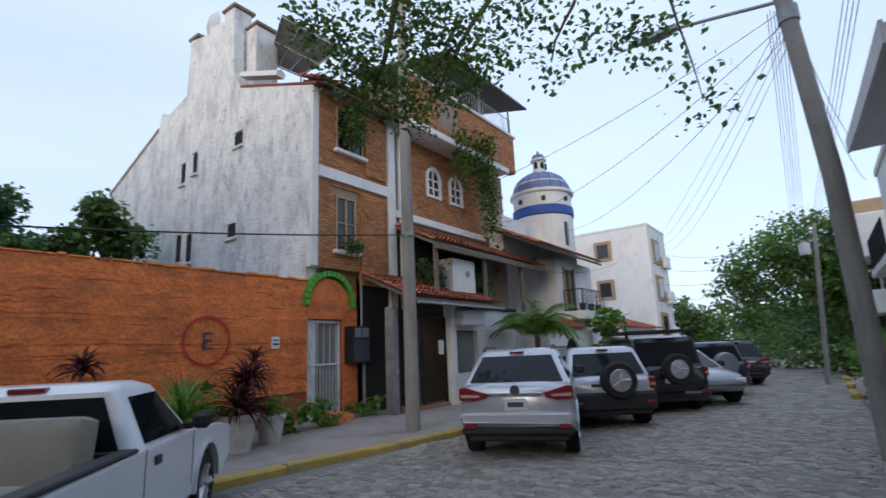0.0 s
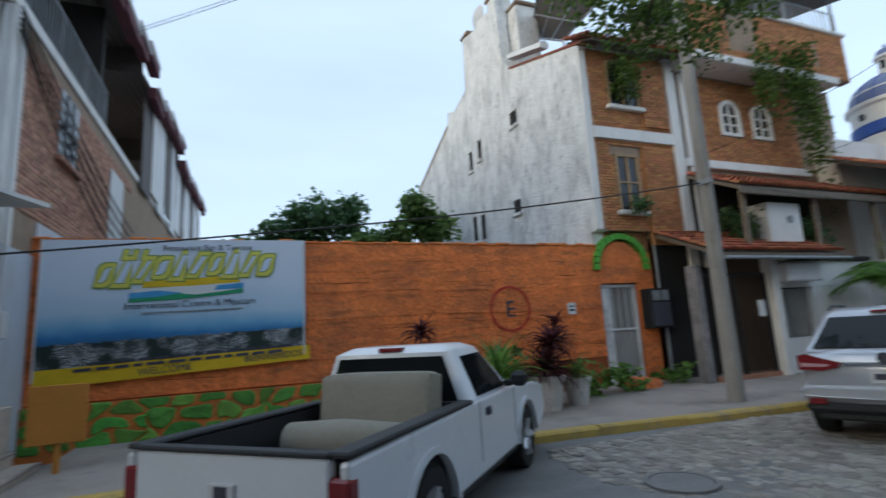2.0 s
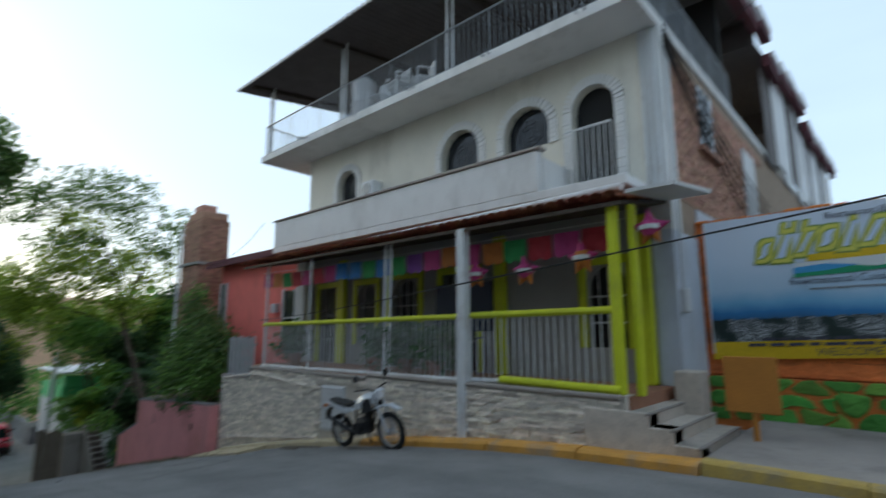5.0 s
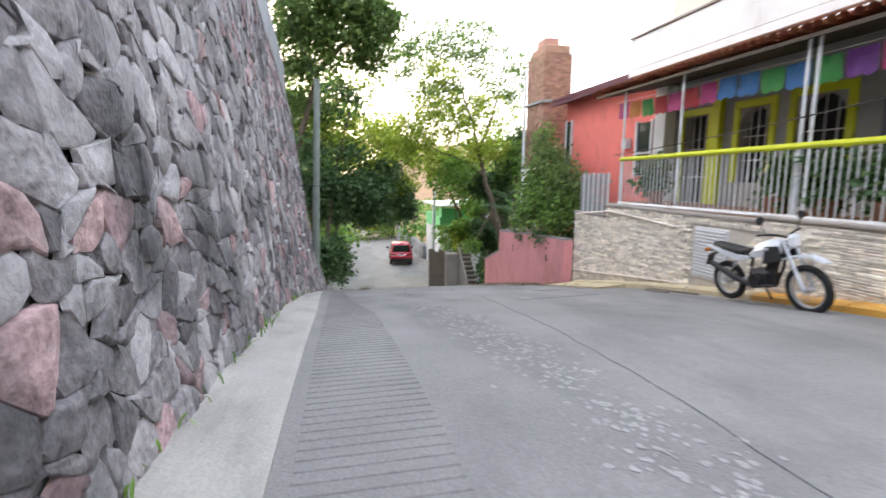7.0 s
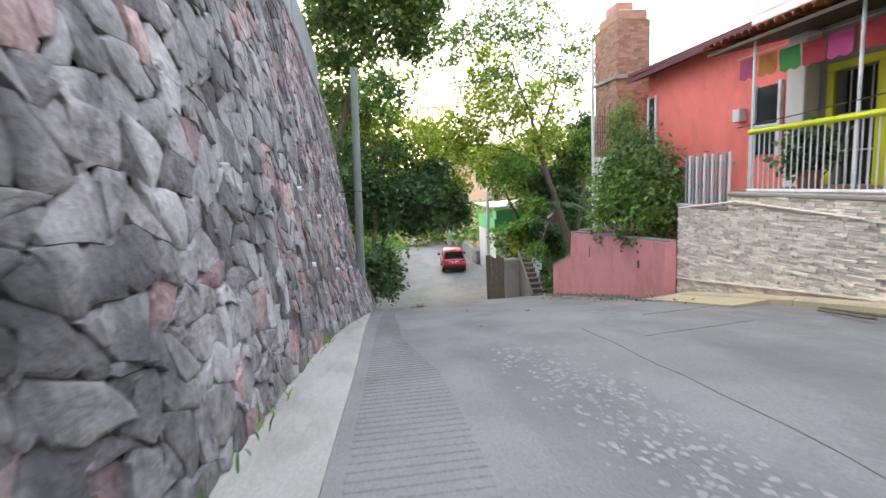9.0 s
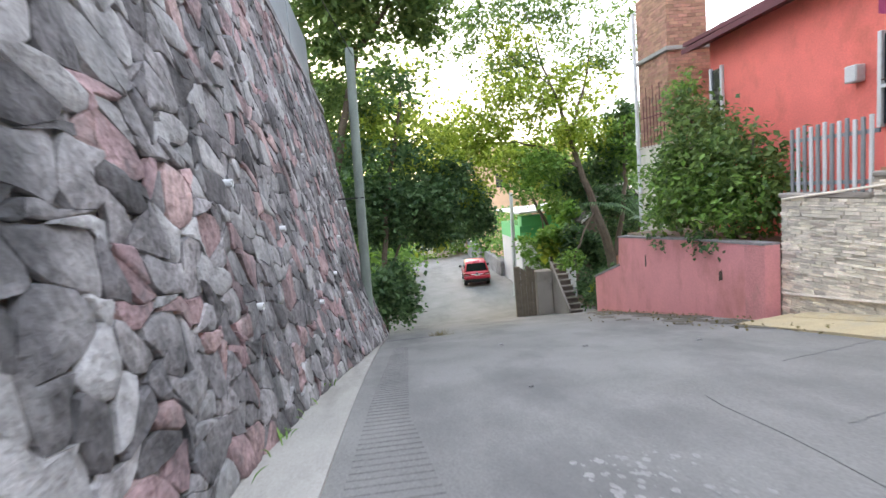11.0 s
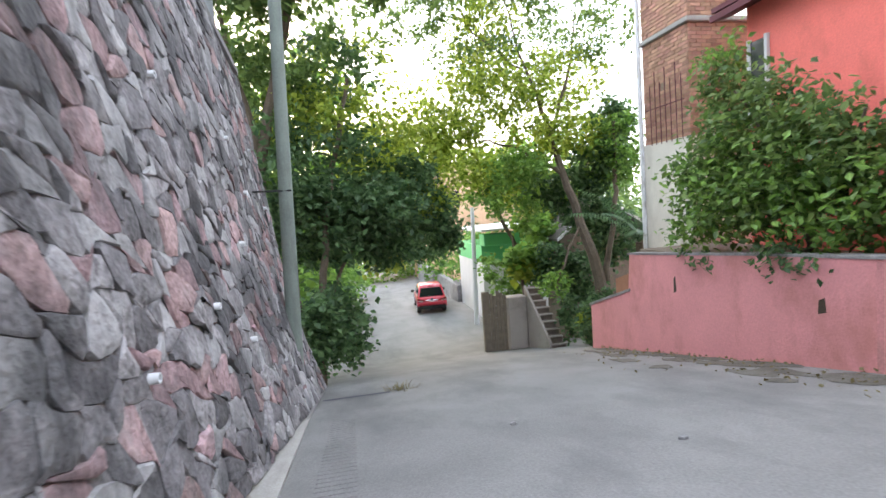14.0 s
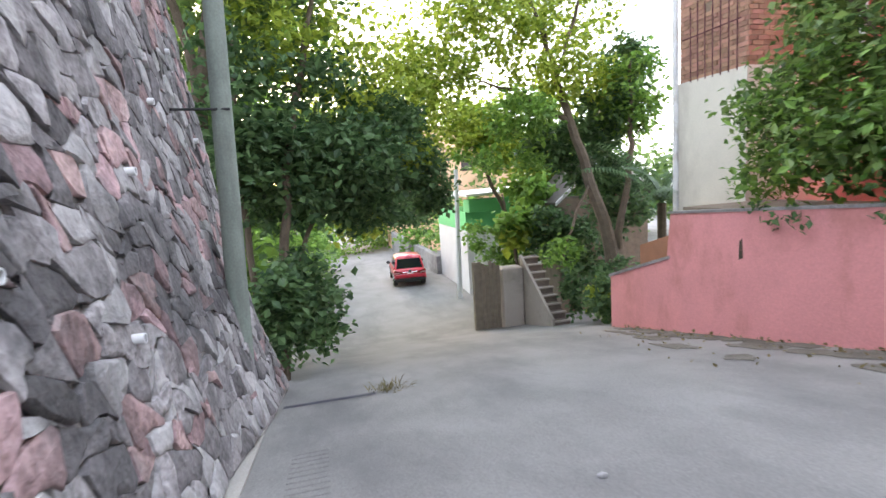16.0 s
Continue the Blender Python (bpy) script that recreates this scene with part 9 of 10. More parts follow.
tree("roadside_tree", "tall tree with a light canopy high over the road", (1.8, -24.5, ground_z(-24.5)), [([(1.8, -24.5, ground_z(-24.5)), (1.5, -24.3, 2), (0.4, -23.6, 5.4), (-0.8, -23, 6.6)], 0.18, 0.05), ([(1.5, -24.3, 2), (2.0, -23, 6)], 0.1, 0.03)],
     [([((-0.8, -23, 6.5), (1.3, 1.4, 0.8), 600), ((0.6, -23.3, 6.2), (1.2, 1.3, 1.2), 600), ((1.6, -24, 5.0), (1.2, 1.3, 1.3), 500), ((-0.2, -22.5, 7.6), (1.6, 1.4, 0.8), 700), ((1.2, -26, 3.6), (1.4, 1.5, 1.2), 800), ((-1.2, -25.5, 5.8), (1.3, 1.4, 1.0), 240), ((0.3, -24.5, 4.4), (1.2, 1.2, 1.0), 240), ((-1.7, -23.2, 6.1), (0.9, 1.1, 0.6), 420), ((-1.9, -23.2, 7.3), (1.1, 1.2, 0.8), 800), ((-1.0, -23, 8.2), (1.5, 1.4, 0.9), 1000), ((0.8, -22.8, 7.4), (1.4, 1.3, 1.1), 1100), ((0.6, -22.6, 9.0), (1.8, 1.6, 1.0), 1200), ((1.6, -23.2, 6.2), (1.2, 1.2, 1.2), 700)], None, 1.15)], 0.18, M["leaf_tree"], droop=0.4, tight=0.12, slim=0.34)
# its one yellow-green clump has sunlight put into the colour
tree("roadside_bush", "low dark shrub at the end of the stone wall", (0.3, -22.6, ground_z(-22.6)), [([(0.3, -22.6, ground_z(-22.6)), (0.3, -22.7, -1.6)], 0.04, 0.015)], [([((0.25, -22.7, -2.1), (0.4, 0.6, 0.9), 1000), ((0.0, -23.4, -1.9), (0.55, 0.8, 0.8), 900), ((-0.3, -24.6, -2.6), (0.5, 0.9, 0.9), 700)], None, 1), ([((-1.6, -27.5, -1.0), (0.7, 0.8, 0.5), 260)], M["leaf_sunlit"], 1.2)], 0.17, M["leaf_dark"])
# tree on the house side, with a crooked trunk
# sunlit and shaded clumps of this crown differ by leaf colour alone
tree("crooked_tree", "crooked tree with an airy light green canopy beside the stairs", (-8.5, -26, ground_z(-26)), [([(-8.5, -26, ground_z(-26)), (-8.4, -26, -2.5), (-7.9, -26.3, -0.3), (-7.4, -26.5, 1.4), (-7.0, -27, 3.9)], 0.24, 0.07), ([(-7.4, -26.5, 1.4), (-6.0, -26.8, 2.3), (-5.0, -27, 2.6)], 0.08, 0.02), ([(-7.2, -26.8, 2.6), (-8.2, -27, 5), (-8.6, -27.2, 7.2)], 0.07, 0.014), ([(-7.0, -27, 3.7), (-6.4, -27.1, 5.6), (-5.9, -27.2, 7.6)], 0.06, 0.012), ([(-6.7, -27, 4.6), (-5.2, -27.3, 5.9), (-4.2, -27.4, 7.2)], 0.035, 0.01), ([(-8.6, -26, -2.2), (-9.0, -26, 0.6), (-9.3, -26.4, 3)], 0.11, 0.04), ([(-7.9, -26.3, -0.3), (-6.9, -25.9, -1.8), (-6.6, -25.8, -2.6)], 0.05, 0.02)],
     [([((-5.6, -28.5, 5.4), (1.4, 1.4, 0.8), 320), ((-6.6, -27, 4.6), (1.6, 1.5, 1.0), 400), ((-5.3, -27.2, 3.2), (1.2, 1.4, 0.8), 330), ((-8.2, -27.4, 4.6), (1.4, 1.4, 1.0), 260), ((-4.6, -28, 4.4), (1.2, 1.4, 0.8), 250), ((-7.4, -27, 2.6), (1.8, 1.2, 0.6), 420), ((-4.4, -27.5, 2.2), (1.2, 1.4, 0.9), 150), ((-5.6, -26.6, 4.2), (1.3, 1.3, 1.2), 260), ((-7.0, -26.4, 3.4), (1.3, 1.2, 1.0), 240), ((-5.4, -27.5, 6.3), (1.3, 1.4, 0.7), 260)], M["leaf_sunlit"], 1), ([((-9.4, -26.6, 2.0), (0.9, 1.2, 1.4), 750), ((-6.0, -26.4, 1.6), (1.0, 1.2, 0.6), 480), ((-5.8, -26.8, 0.4), (0.9, 1.0, 0.4), 130), ((-6.6, -25.7, -2.0), (0.5, 0.5, 0.4), 90)], M["leaf_fresh"], 1), ([((-9.4, -26.8, 5.6), (1.2, 1.4, 1.0), 160), ((-7.5, -27.5, 5.9), (2.4, 1.6, 0.8), 420), ((-5.0, -27.5, 5.6), (1.6, 1.4, 0.7), 240), ((-3.4, -27.5, 6.7), (1.0, 1.1, 0.6), 170), ((-4.6, -27.5, 7.7), (1.2, 1.2, 0.6), 220), ((-5.8, -27.3, 8.5), (1.2, 1.2, 0.5), 190), ((-7.2, -27.3, 8.3), (1.2, 1.2, 0.5), 180), ((-6.2, -27.2, 7.5), (1.4, 1.3, 0.6), 300), ((-4.2, -27.4, 7.2), (1.2, 1.2, 0.6), 200), ((-7.8, -27.4, 7.2), (1.3, 1.3, 0.7), 200), ((-9.4, -27, 7.0), (0.9, 1.0, 0.6), 160)], M["leaf_tree"], 0.9), ([((-9.5, -27.2, 3.0), (0.8, 1.0, 0.9), 380), ((-8.9, -27.0, 1.8), (0.8, 0.9, 0.8), 380), ((-7.4, -27.8, 0.9), (0.8, 0.9, 0.7), 340), ((-8.6, -27.6, 0.6), (1.1, 1.0, 1.2), 600), ((-9.6, -27.6, -0.8), (1.0, 1.0, 1.2), 600), ((-8.3, -29.6, -2.0), (0.8, 0.7, 1.0), 450), ((-9.4, -29.4, -2.6), (0.9, 0.8, 1.2), 450)], M["leaf_dark"], 1.25)], 0.175, M["leaf_tree"], droop=0.4, tight=0.125, slim=0.34)
tree("roadside_tree", "light green tree arching high over the lower road", (1.4, -44, ground_z(-44)), [([(1.4, -44, ground_z(-44)), (0.6, -44.5, 0), (-1.6, -45, 4.5)], 0.25, 0.1), ([(-0.4, -44.8, 2), (-4, -45.5, 5.5)], 0.1, 0.03)], [([((-2.2, -45, 5.0), (2.2, 2, 1.6), 260), ((-4.4, -45.5, 4.2), (2.0, 2, 1.5), 260), ((-5.0, -46, 3.6), (1.6, 2, 0.9), 160), ((-0.6, -44.6, 3.2), (1.6, 1.6, 1.6), 600)], M["leaf_sunlit"], 1)], 0.36, M["leaf_sunlit"])
tree("stair_shrub", "green shrubs on the bank before the green house", (-7.6, -33, ground_z(-33)), [([(-7.6, -33, ground_z(-33)), (-7.5, -33, -3.4)], 0.03, 0.012)], [([((-7.5, -33, -3.7), (0.8, 0.9, 0.9), 600), ((-7.0, -34, -2.4), (0.5, 0.8, 0.6), 260), ((-8.6, -33, -3.2), (0.8, 0.8, 1.0), 500)], M["leaf_fresh"], 1)], 0.2, M["leaf_fresh"])
# the broad shrub over the pink wall
sh = thing("broad_shrub", (-7.7, -18.2, -0.75), "broad feathery green shrub spilling over the pink wall", "shrub")
limb("stem", sh, [(-7.8, -18, -0.8), (-7.7, -18.2, 0.6), (-7.5, -19.2, 2.2)], 0.06, 0.02)
limb("stem", sh, [(-7.8, -18.2, -0.8), (-7.6, -17.4, 0.5), (-7.4, -16.8, 1.4)], 0.05, 0.02)
crown("crown", sh, [((-7.6, -18.8, 1.5), (0.7, 1.1, 0.8), 2000), ((-7.5, -17.6, 0.9), (0.75, 1.0, 0.8), 2000), ((-7.4, -16.7, 0.4), (0.6, 0.7, 0.8), 1300), ((-7.4, -18.6, 0.2), (0.75, 1.4, 0.6), 2200), ((-7.7, -19.6, 2.2), (0.5, 0.5, 0.8), 700), ((-7.5, -20.2, 0.9), (0.5, 0.7, 0.6), 800)], 0.15, M["leaf_tree"], 0.45, 0.3, 0.2)
crown("new_growth", sh, [((-7.2, -18.8, 0.6), (0.6, 1.6, 0.9), 1500), ((-7.0, -17.0, 0.2), (0.4, 0.9, 0.6), 500), ((-7.1, -19.8, -0.2), (0.4, 0.9, 0.35), 350), ((-7.7, -19.7, 3.0), (0.35, 0.5, 0.4), 200)], 0.15, M["leaf_fresh"], 0.55, 0.28, 0.22)
tagged(crown("trailing_growth", sh, [((-6.72, -17.6, -0.62), (0.12, 0.9, 0.16), 260), ((-6.7, -19.4, -0.75), (0.1, 0.6, 0.16), 120)], 0.12, M["leaf_dark"], 0.8, 0.3), kind="stuff")


def blade(mb, base, az, length, width, lift, droop, n=6):
    """One long arching leaf."""
    d, s = Vector((math.cos(az), math.sin(az), 0)), Vector((-math.sin(az), math.cos(az), 0))
    vs, p, a = [], Vector(base), lift
    for i in range(n + 1):
        t = i / n
        w = width * (0.35 + 1.3 * t if t < 0.5 else 2.0 * (1 - t) + 0.02)
        vs += [p + s * w - Vector((0, 0, -w * 0.35)), p, p - s * w + Vector((0, 0, w * 0.35))]
        p = p + (d * math.cos(a) + Vector((0, 0, math.sin(a)))) * (length / n)
        a -= droop / n
    fs = []
    for i in range(n):
        k = i * 3
        fs += [(k, k + 1, k + 4, k + 3), (k + 1, k + 2, k + 5, k + 4)]
    mb.add(vs, fs)


def strap_plant(mb, base, n, length, width, droop=1.3, low=0.5):
    for i in range(n):
        blade(mb, (base[0] + random.uniform(-.03, .03), base[1] + random.uniform(-.03, .03), base[2] + random.uniform(-0.05, 0.1)), random.uniform(0, 2 * math.pi), length * random.uniform(0.6, 1.1), width, random.uniform(low, 1.45), droop * random.uniform(0.6, 1.3))


def frond(mb, base, az, length, lift, droop, leaf=0.35, n=26):
    d, s = Vector((math.cos(az), math.sin(az), 0)), Vector((-math.sin(az), math.cos(az), 0))
    p, a, path = Vector(base), lift, []
    for i in range(n + 1):
        path.append(p.copy())
        if i > 2:
            for sd in (-1, 1):
                ln = leaf * (1.05 - 0.7 * abs(i / n - 0.45))
                tip = p + s * sd * ln * 0.85 + d * ln * 0.45 - Vector((0, 0, ln * 0.35))
                w = (tip - p).cross(Vector((0, 0, 1))).normalized() * 0.032
                mb.add([p - w, p + w, tip], [(0, 1, 2)])
                mid = (p + tip) / 2
        p = p + (d * math.cos(a) + Vector((0, 0, math.sin(a)))) * (length / n)
        a -= droop / n
    mb.tube(path, 0.012, 5)


def pot(x, y, z, r, h, mats="white_pot"):
    p = thing("plant_pot", (x, y, z), "white tapered plant pot on the pavement by the orange wall", "plant pot", "plant pots")
    part("bowl", MB().lathe([(r * 0.68, 0), (r * 0.95, h * 0.84), (r * 1.04, h * 0.85), (r * 1.06, h), (r * 0.92, h), (r * 0.9, h * 0.86), (0.0, h * 0.85)], (x, y, z), "z", 22), M[mats], p, smooth=True)
    part("band", MB().lathe([(r * 0.84, h * 0.5), (r * 0.87, h * 0.53), (r * 0.87, h * 0.58), (r * 0.86, h * 0.6)], (x, y, z), "z", 22), M[mats], p)
    part("soil", MB().lathe([(0.0, h * 0.9), (r * 0.9, h * 0.9)], (x, y, z), "z", 16, False), M["earth"], p)
    return p


for x, y, r, h in ((-8.35, 5.15, 0.33, 0.62), (-8.55, 5.95, 0.27, 0.52), (-8.4, 4.2, 0.3, 0.55)):
    pot(x, y, 0.13, r, h)
for x, y, z, n, ln, w, key, nm, lab in ((-8.35, 5.15, 0.72, 150, 0.95, 0.03, "leaf_red", "cordyline", "dark red strap-leaved plant in a white pot"), (-8.3, 5.3, 1.25, 110, 0.7, 0.032, "leaf_red", "cordyline", "dark red strap-leaved plant in a white pot"), (-8.55, 5.95, 0.62, 70, 0.62, 0.02, "leaf_fresh", "potted_plant", "green grassy plant in a white pot"), (-8.4, 4.2, 0.65, 110, 1.15, 0.028, "leaf_fresh", "potted_plant", "green arching plant in a white pot"), (-9.6, 3.15, 1.55, 60, 0.55, 0.03, "leaf_red", "cordyline", "dark red strap-leaved plant against the orange wall"), (-9.5, 6.2, 1.6, 40, 0.5, 0.028, "leaf_red", "cordyline", "dark red strap-leaved plant against the orange wall")):
    pl_ = thing(nm, (x, y, z), lab, "plant", "plants along the orange wall")
    mb = MB()
    strap_plant(mb, (x, y, z), n, ln, w, 1.5, 0.1)
    part("foliage", mb, M[key], pl_, kind="stuff")
    if z > 1.0:
        part("stem", MB().tube([(x, y, 0.15), (x + 0.04, y, z * 0.6), (x, y, z)], 0.02, 6), M["bark"], pl_)
for x, y, zc, r, n, key in ((-9.4, 6.9, 0.6, (0.4, 0.5, 0.4), 260, "leaf_fresh"), (-9.3, 8.0, 0.4, (0.25, 0.4, 0.25), 120, "leaf_fresh"), (-9.2, 4.7, 0.8, (0.5, 0.5, 0.5), 260, "leaf_tree"), (-9.6, 9.6, 0.4, (0.25, 0.35, 0.25), 90, "leaf_fresh")):
    b_ = thing("wall_shrub", (x, y, 0.13), "small green shrub at the foot of the orange wall", "shrub", "plants along the orange wall")
    part("stem", MB().tube([(x, y, 0.13), (x, y, zc)], 0.015, 5), M["bark"], b_)
    part("leaves", leaf_mesh("leaves", clump((x, y, zc), r, n), 0.16, M[key], 0.2), None, b_)
whole("fallen_plaster", MB().stone([(-9.6 + 0.35 * math.cos(a), 8.5 + 0.5 * math.sin(a)) for a in (0, 1, 2, 3, 4, 5.2)], 0.22, 1, lambda u, v, h: (u, v, 0.13 + h)), M["orange_piece"], "heap of orange rubble fallen by the gate", "rubble")
# palm before the dome house
pa = thing("palm", (-7.6, 15.4, 0.1), "young palm with arching green fronds by the kerb", "palm")
part("trunk", MB().tube([(-7.6, 15.4, 0.1), (-7.55, 15.4, 2.05)], [0.12, 0.09], 9), M["bark"], pa)
for k in range(34):
    mb = MB()
    frond(mb, (-7.55, 15.4, 2.05), 2 * math.pi * k / 17 + random.uniform(-.2, .2), random.uniform(1.2, 1.9), random.uniform(0.7, 1.55), random.uniform(1.2, 2.4), 0.55)
    part("frond", mb, M["leaf_fresh"], pa)
sm = thing("young_tree", (-7.2, 21.5, 0.1), "young tree with broad bright leaves by the balcony", "tree")
limb("trunk", sm, [(-7.2, 21.5, 0.1), (-7.2, 21.5, 2.6)], 0.05, 0.02, 6)
crown("crown", sm, [((-7.2, 21.5, 2.7), (0.7, 0.9, 0.5), 260), ((-7.2, 21.6, 1.5), (0.5, 0.6, 0.5), 160)], 0.3, M["leaf_fresh"])
bp = thing("banana_plant", (-8.9, -24.6, ground_z(-24.6)), "dark broad-leaved palm behind the pink wall", "plant")
mb = MB()
for k in range(13):
    frond(mb, (-8.9, -24.6, -0.9), 2 * math.pi * k / 13, random.uniform(1.6, 2.5), random.uniform(0.7, 1.4), random.uniform(0.9, 1.7), 0.5)
part("fronds", mb, M["leaf_dark"], bp)
part("stem", MB().tube([(-8.9, -24.6, ground_z(-24.6)), (-8.9, -24.6, -0.9)], 0.11, 8), M["bark"], bp)
# terrace pot plants
for yy in (-9.3, -8.4, -7.5, -12.6):
    p_ = thing("terrace_plant", (-7.5, yy, TF), "dark leafy plant in a pot behind the terrace rail", "plant", "terrace plants")
    part("pot", MB().lathe([(0.14, 0), (0.2, 0.3), (0.22, 0.32)], (-7.5, yy, TF), "z", 14), M["terracotta"], p_)
    part("leaves", leaf_mesh("leaves", clump((-7.5, yy, TF + 0.62), (0.25, 0.5, 0.42), 620), 0.17, M["leaf_dark"], 0.3, 0.3), None, p_)
# far woods closing the valley
woods = []
for k in range(70):
    y = -rng.uniform(44, 110)
    side = rng.random() < 0.5
    x = rng.uniform(-60, -8.5) if side else rng.uniform(1.5, 50)
    if y < -68:
        x = rng.uniform(-60, 50)
    r = rng.uniform(2.5, 4.5) * (1 + abs(y) / 200)
    base = ground_z(y)
    woods.append(clump((x, y, base + r * rng.uniform(0.6, 1.3)), (r, r, r * 1.0), 620, 50, 0.14))
tagged(part("far_woods", leaf_mesh("far_woods", np.concatenate(woods), 0.62, M["leaf_tree"], 0.2), None, None, "dark green woods closing the valley", kind="stuff"), category="woods")
tree("roadside_tree", "broad-leaved young tree by the plank gate", (-7.4, -30.5, ground_z(-30.5)), [([(-7.4, -30.5, ground_z(-30.5)), (-7.3, -30.6, -2.4), (-7.0, -30.8, -0.6)], 0.08, 0.03)], [([((-7.2, -30.5, -1.6), (0.8, 0.8, 0.5), 220), ((-8.6, -30.8, -0.8), (0.8, 0.9, 0.6), 160)], M["leaf_fresh"], 1.4), ([((-7.6, -30.4, -2.0), (0.7, 0.7, 0.5), 220)], M["leaf_sunlit"], 1.6)], 0.22, M["leaf_fresh"])
tree("stair_shrub", "mixed green shrubs between the stair and the pink wall", (-7.6, -24.6, ground_z(-24.6)), [([(-7.6, -24.6, ground_z(-24.6)), (-7.5, -24.7, -2.6)], 0.03, 0.012)], [([((-7.4, -24.6, -3.2), (0.45, 0.7, 0.6), 500), ((-8.0, -25.4, -3.0), (0.6, 0.6, 0.7), 450), ((-7.6, -26.7, -3.4), (0.28, 0.5, 0.7), 380)], M["leaf_dark"], 1), ([((-7.5, -25.2, -3.3), (0.4, 0.5, 0.5), 180)], M["leaf_sunlit"], 1.1)], 0.17, M["leaf_dark"])
tree("roadside_tree", "pale green tree arching over the lower road", (-8.6, -33.5, ground_z(-33.5)), [([(-8.6, -33.5, ground_z(-33.5)), (-8.2, -33.4, -1.5), (-6.6, -33, 1.6)], 0.14, 0.05), ([(-6.6, -33, 1.6), (-4.4, -32.6, 2.4)], 0.05, 0.02)], [([((-5.0, -32.5, 2.6), (1.3, 1.2, 0.6), 200), ((-6.8, -33, 2.2), (1.4, 1.2, 1.0), 700), ((-8.2, -33.4, 1.4), (1.4, 1.2, 1.2), 700), ((-9.8, -33.4, 0.6), (1.4, 1.2, 1.4), 700)], M["leaf_sunlit"], 1), ([((-6.6, -32.6, 0.8), (1.2, 1.0, 0.5), 120), ((-9.2, -33, -0.8), (1.2, 1.0, 0.8), 420)], M["leaf_fresh"], 1.1)], 0.24, M["leaf_fresh"])
for k, (x, y, z) in enumerate(((3.4, -12, 7.4), (3.4, -7.5, 7.6), (3.5, -3.0, 7.9), (3.6, 1.2, 8.4))):
    tree("hillside_tree", "leafy tree growing above the stone wall", (x, y, wall_top(y) + 0.1), [([(x, y, wall_top(y)), (x, y + 0.2, z)], 0.2, 0.08)], [([((x, y, z), (1.7, 2.2, 1.5), 1200), ((x + 0.6, y + 1.6, z + 1.4), (1.6, 1.8, 1.4), 900)], None, 1)], 0.34, M["leaf_tree"], "trees above the stone wall")
whole("hill_slope", MB().loft([[(3.3, y, wall_top(y) - 0.2), (3.3, y, wall_top(y) + 0.08), (30, y, wall_top(y) + 9), (30, y, -8)] for y in (-21.6, -12, -6, 3.2, 6.8)]), M["earth"], "planted earth slope above the stone wall", "ground", "structure")
near = []
for x, y, z, r, n in ((1.6, -31, 2.0, 2.4, 1500), (0.4, -30, 4.4, 2.0, 500), (3.4, -30, 4.6, 2.6, 800), (-11, -36, 2.0, 2.4, 1200), (2.6, -29, -1.5, 2.2, 1500), (2.0, -34, -1.8, 2.6, 1500), (1.5, -40, -2.5, 2.6, 1300), (0.6, -47, -3.4, 2.4, 1100), (-10.5, -33, -1.0, 1.8, 700), (-9, -44, -2.6, 2.0, 1000), (-8.2, -50, -3.0, 2.2, 1000), (3.6, -27, 2.0, 2.2, 1200), (2.6, -36, 2.4, 2.6, 1200), (-2.5, -62, -4.6, 3.2, 1500), (-7, -66, -3.6, 3.6, 1500), (2.5, -60, -3.8, 3.4, 1500)):
    near.append(clump((x, y, z), (r, r, r), n))
tagged(part("roadside_thicket", leaf_mesh("roadside_thicket", np.concatenate(near), 0.34, M["leaf_fresh"], 0.3), None, None, "green thicket along both sides of the lower road", kind="stuff"), category="thicket")
grass = MB()
for k in range(90):
    y = random.uniform(-21.5, -4)
    blade(grass, (foot_x(y) - random.uniform(0.0, 0.12), y, ground_z(y) + 0.1), random.uniform(0, 6.28), random.uniform(0.08, 0.22), 0.012, random.uniform(0.7, 1.4), 1.0, 3)
tagged(part("weeds", grass, M["leaf_fresh"], None, "weeds at the foot of the stone wall", kind="stuff"), category="weeds")

# washed-down dirt and leaf scraps along the foot of the pink wall
drift, scraps = MB(), []
drift_rng = random.Random(41)
for k in range(46):
    py = -22.6 + 9.0 * k / 46 + drift_rng.uniform(-0.2, 0.2)
    px = -6.62 + abs(drift_rng.gauss(0, 0.38))
    ru, rv = drift_rng.uniform(0.08, 0.26), drift_rng.uniform(0.2, 0.55)
    rim = [(px + ru * drift_rng.uniform(0.55, 1.2) * math.cos(a * math.tau / 11), py + rv * drift_rng.uniform(0.55, 1.2) * math.sin(a * math.tau / 11)) for a in range(11)]
    drift.stone(rim, 0.012, 1, lambda u, v, h: (u, v, bumpy(u, v) + 0.006 + h))
    scraps += [(px + drift_rng.gauss(0, 0.3), py + drift_rng.gauss(0, 0.3)) for _ in range(7)]
tagged(part("dirt_drift", drift, M["road_dirt"], None, "dark dirt washed against the foot of the pink wall", kind="stuff"), category="dirt")
tagged(part("leaf_litter", leaf_mesh("leaf_litter", [(max(px, -6.6), py, bumpy(px, py) + 0.035) for px, py in scraps], 0.06, M["leaf_dry"], 0.1), None, None, "dry fallen leaves along the pink wall", kind="stuff"), category="leaves")
# dry weeds and a drain slot across the lower road
tuft = MB()
for k in range(120):
    a, r = random.uniform(0, 6.28), random.uniform(0, 0.32)
    px, py = -1.2 + r * math.cos(a), -20.4 + r * math.sin(a)
    blade(tuft, (px, py, ground_z(py) - 0.01), random.uniform(0, 6.28), random.uniform(0.06, 0.22), 0.008, random.uniform(0.2, 1.3), 1.1, 3)
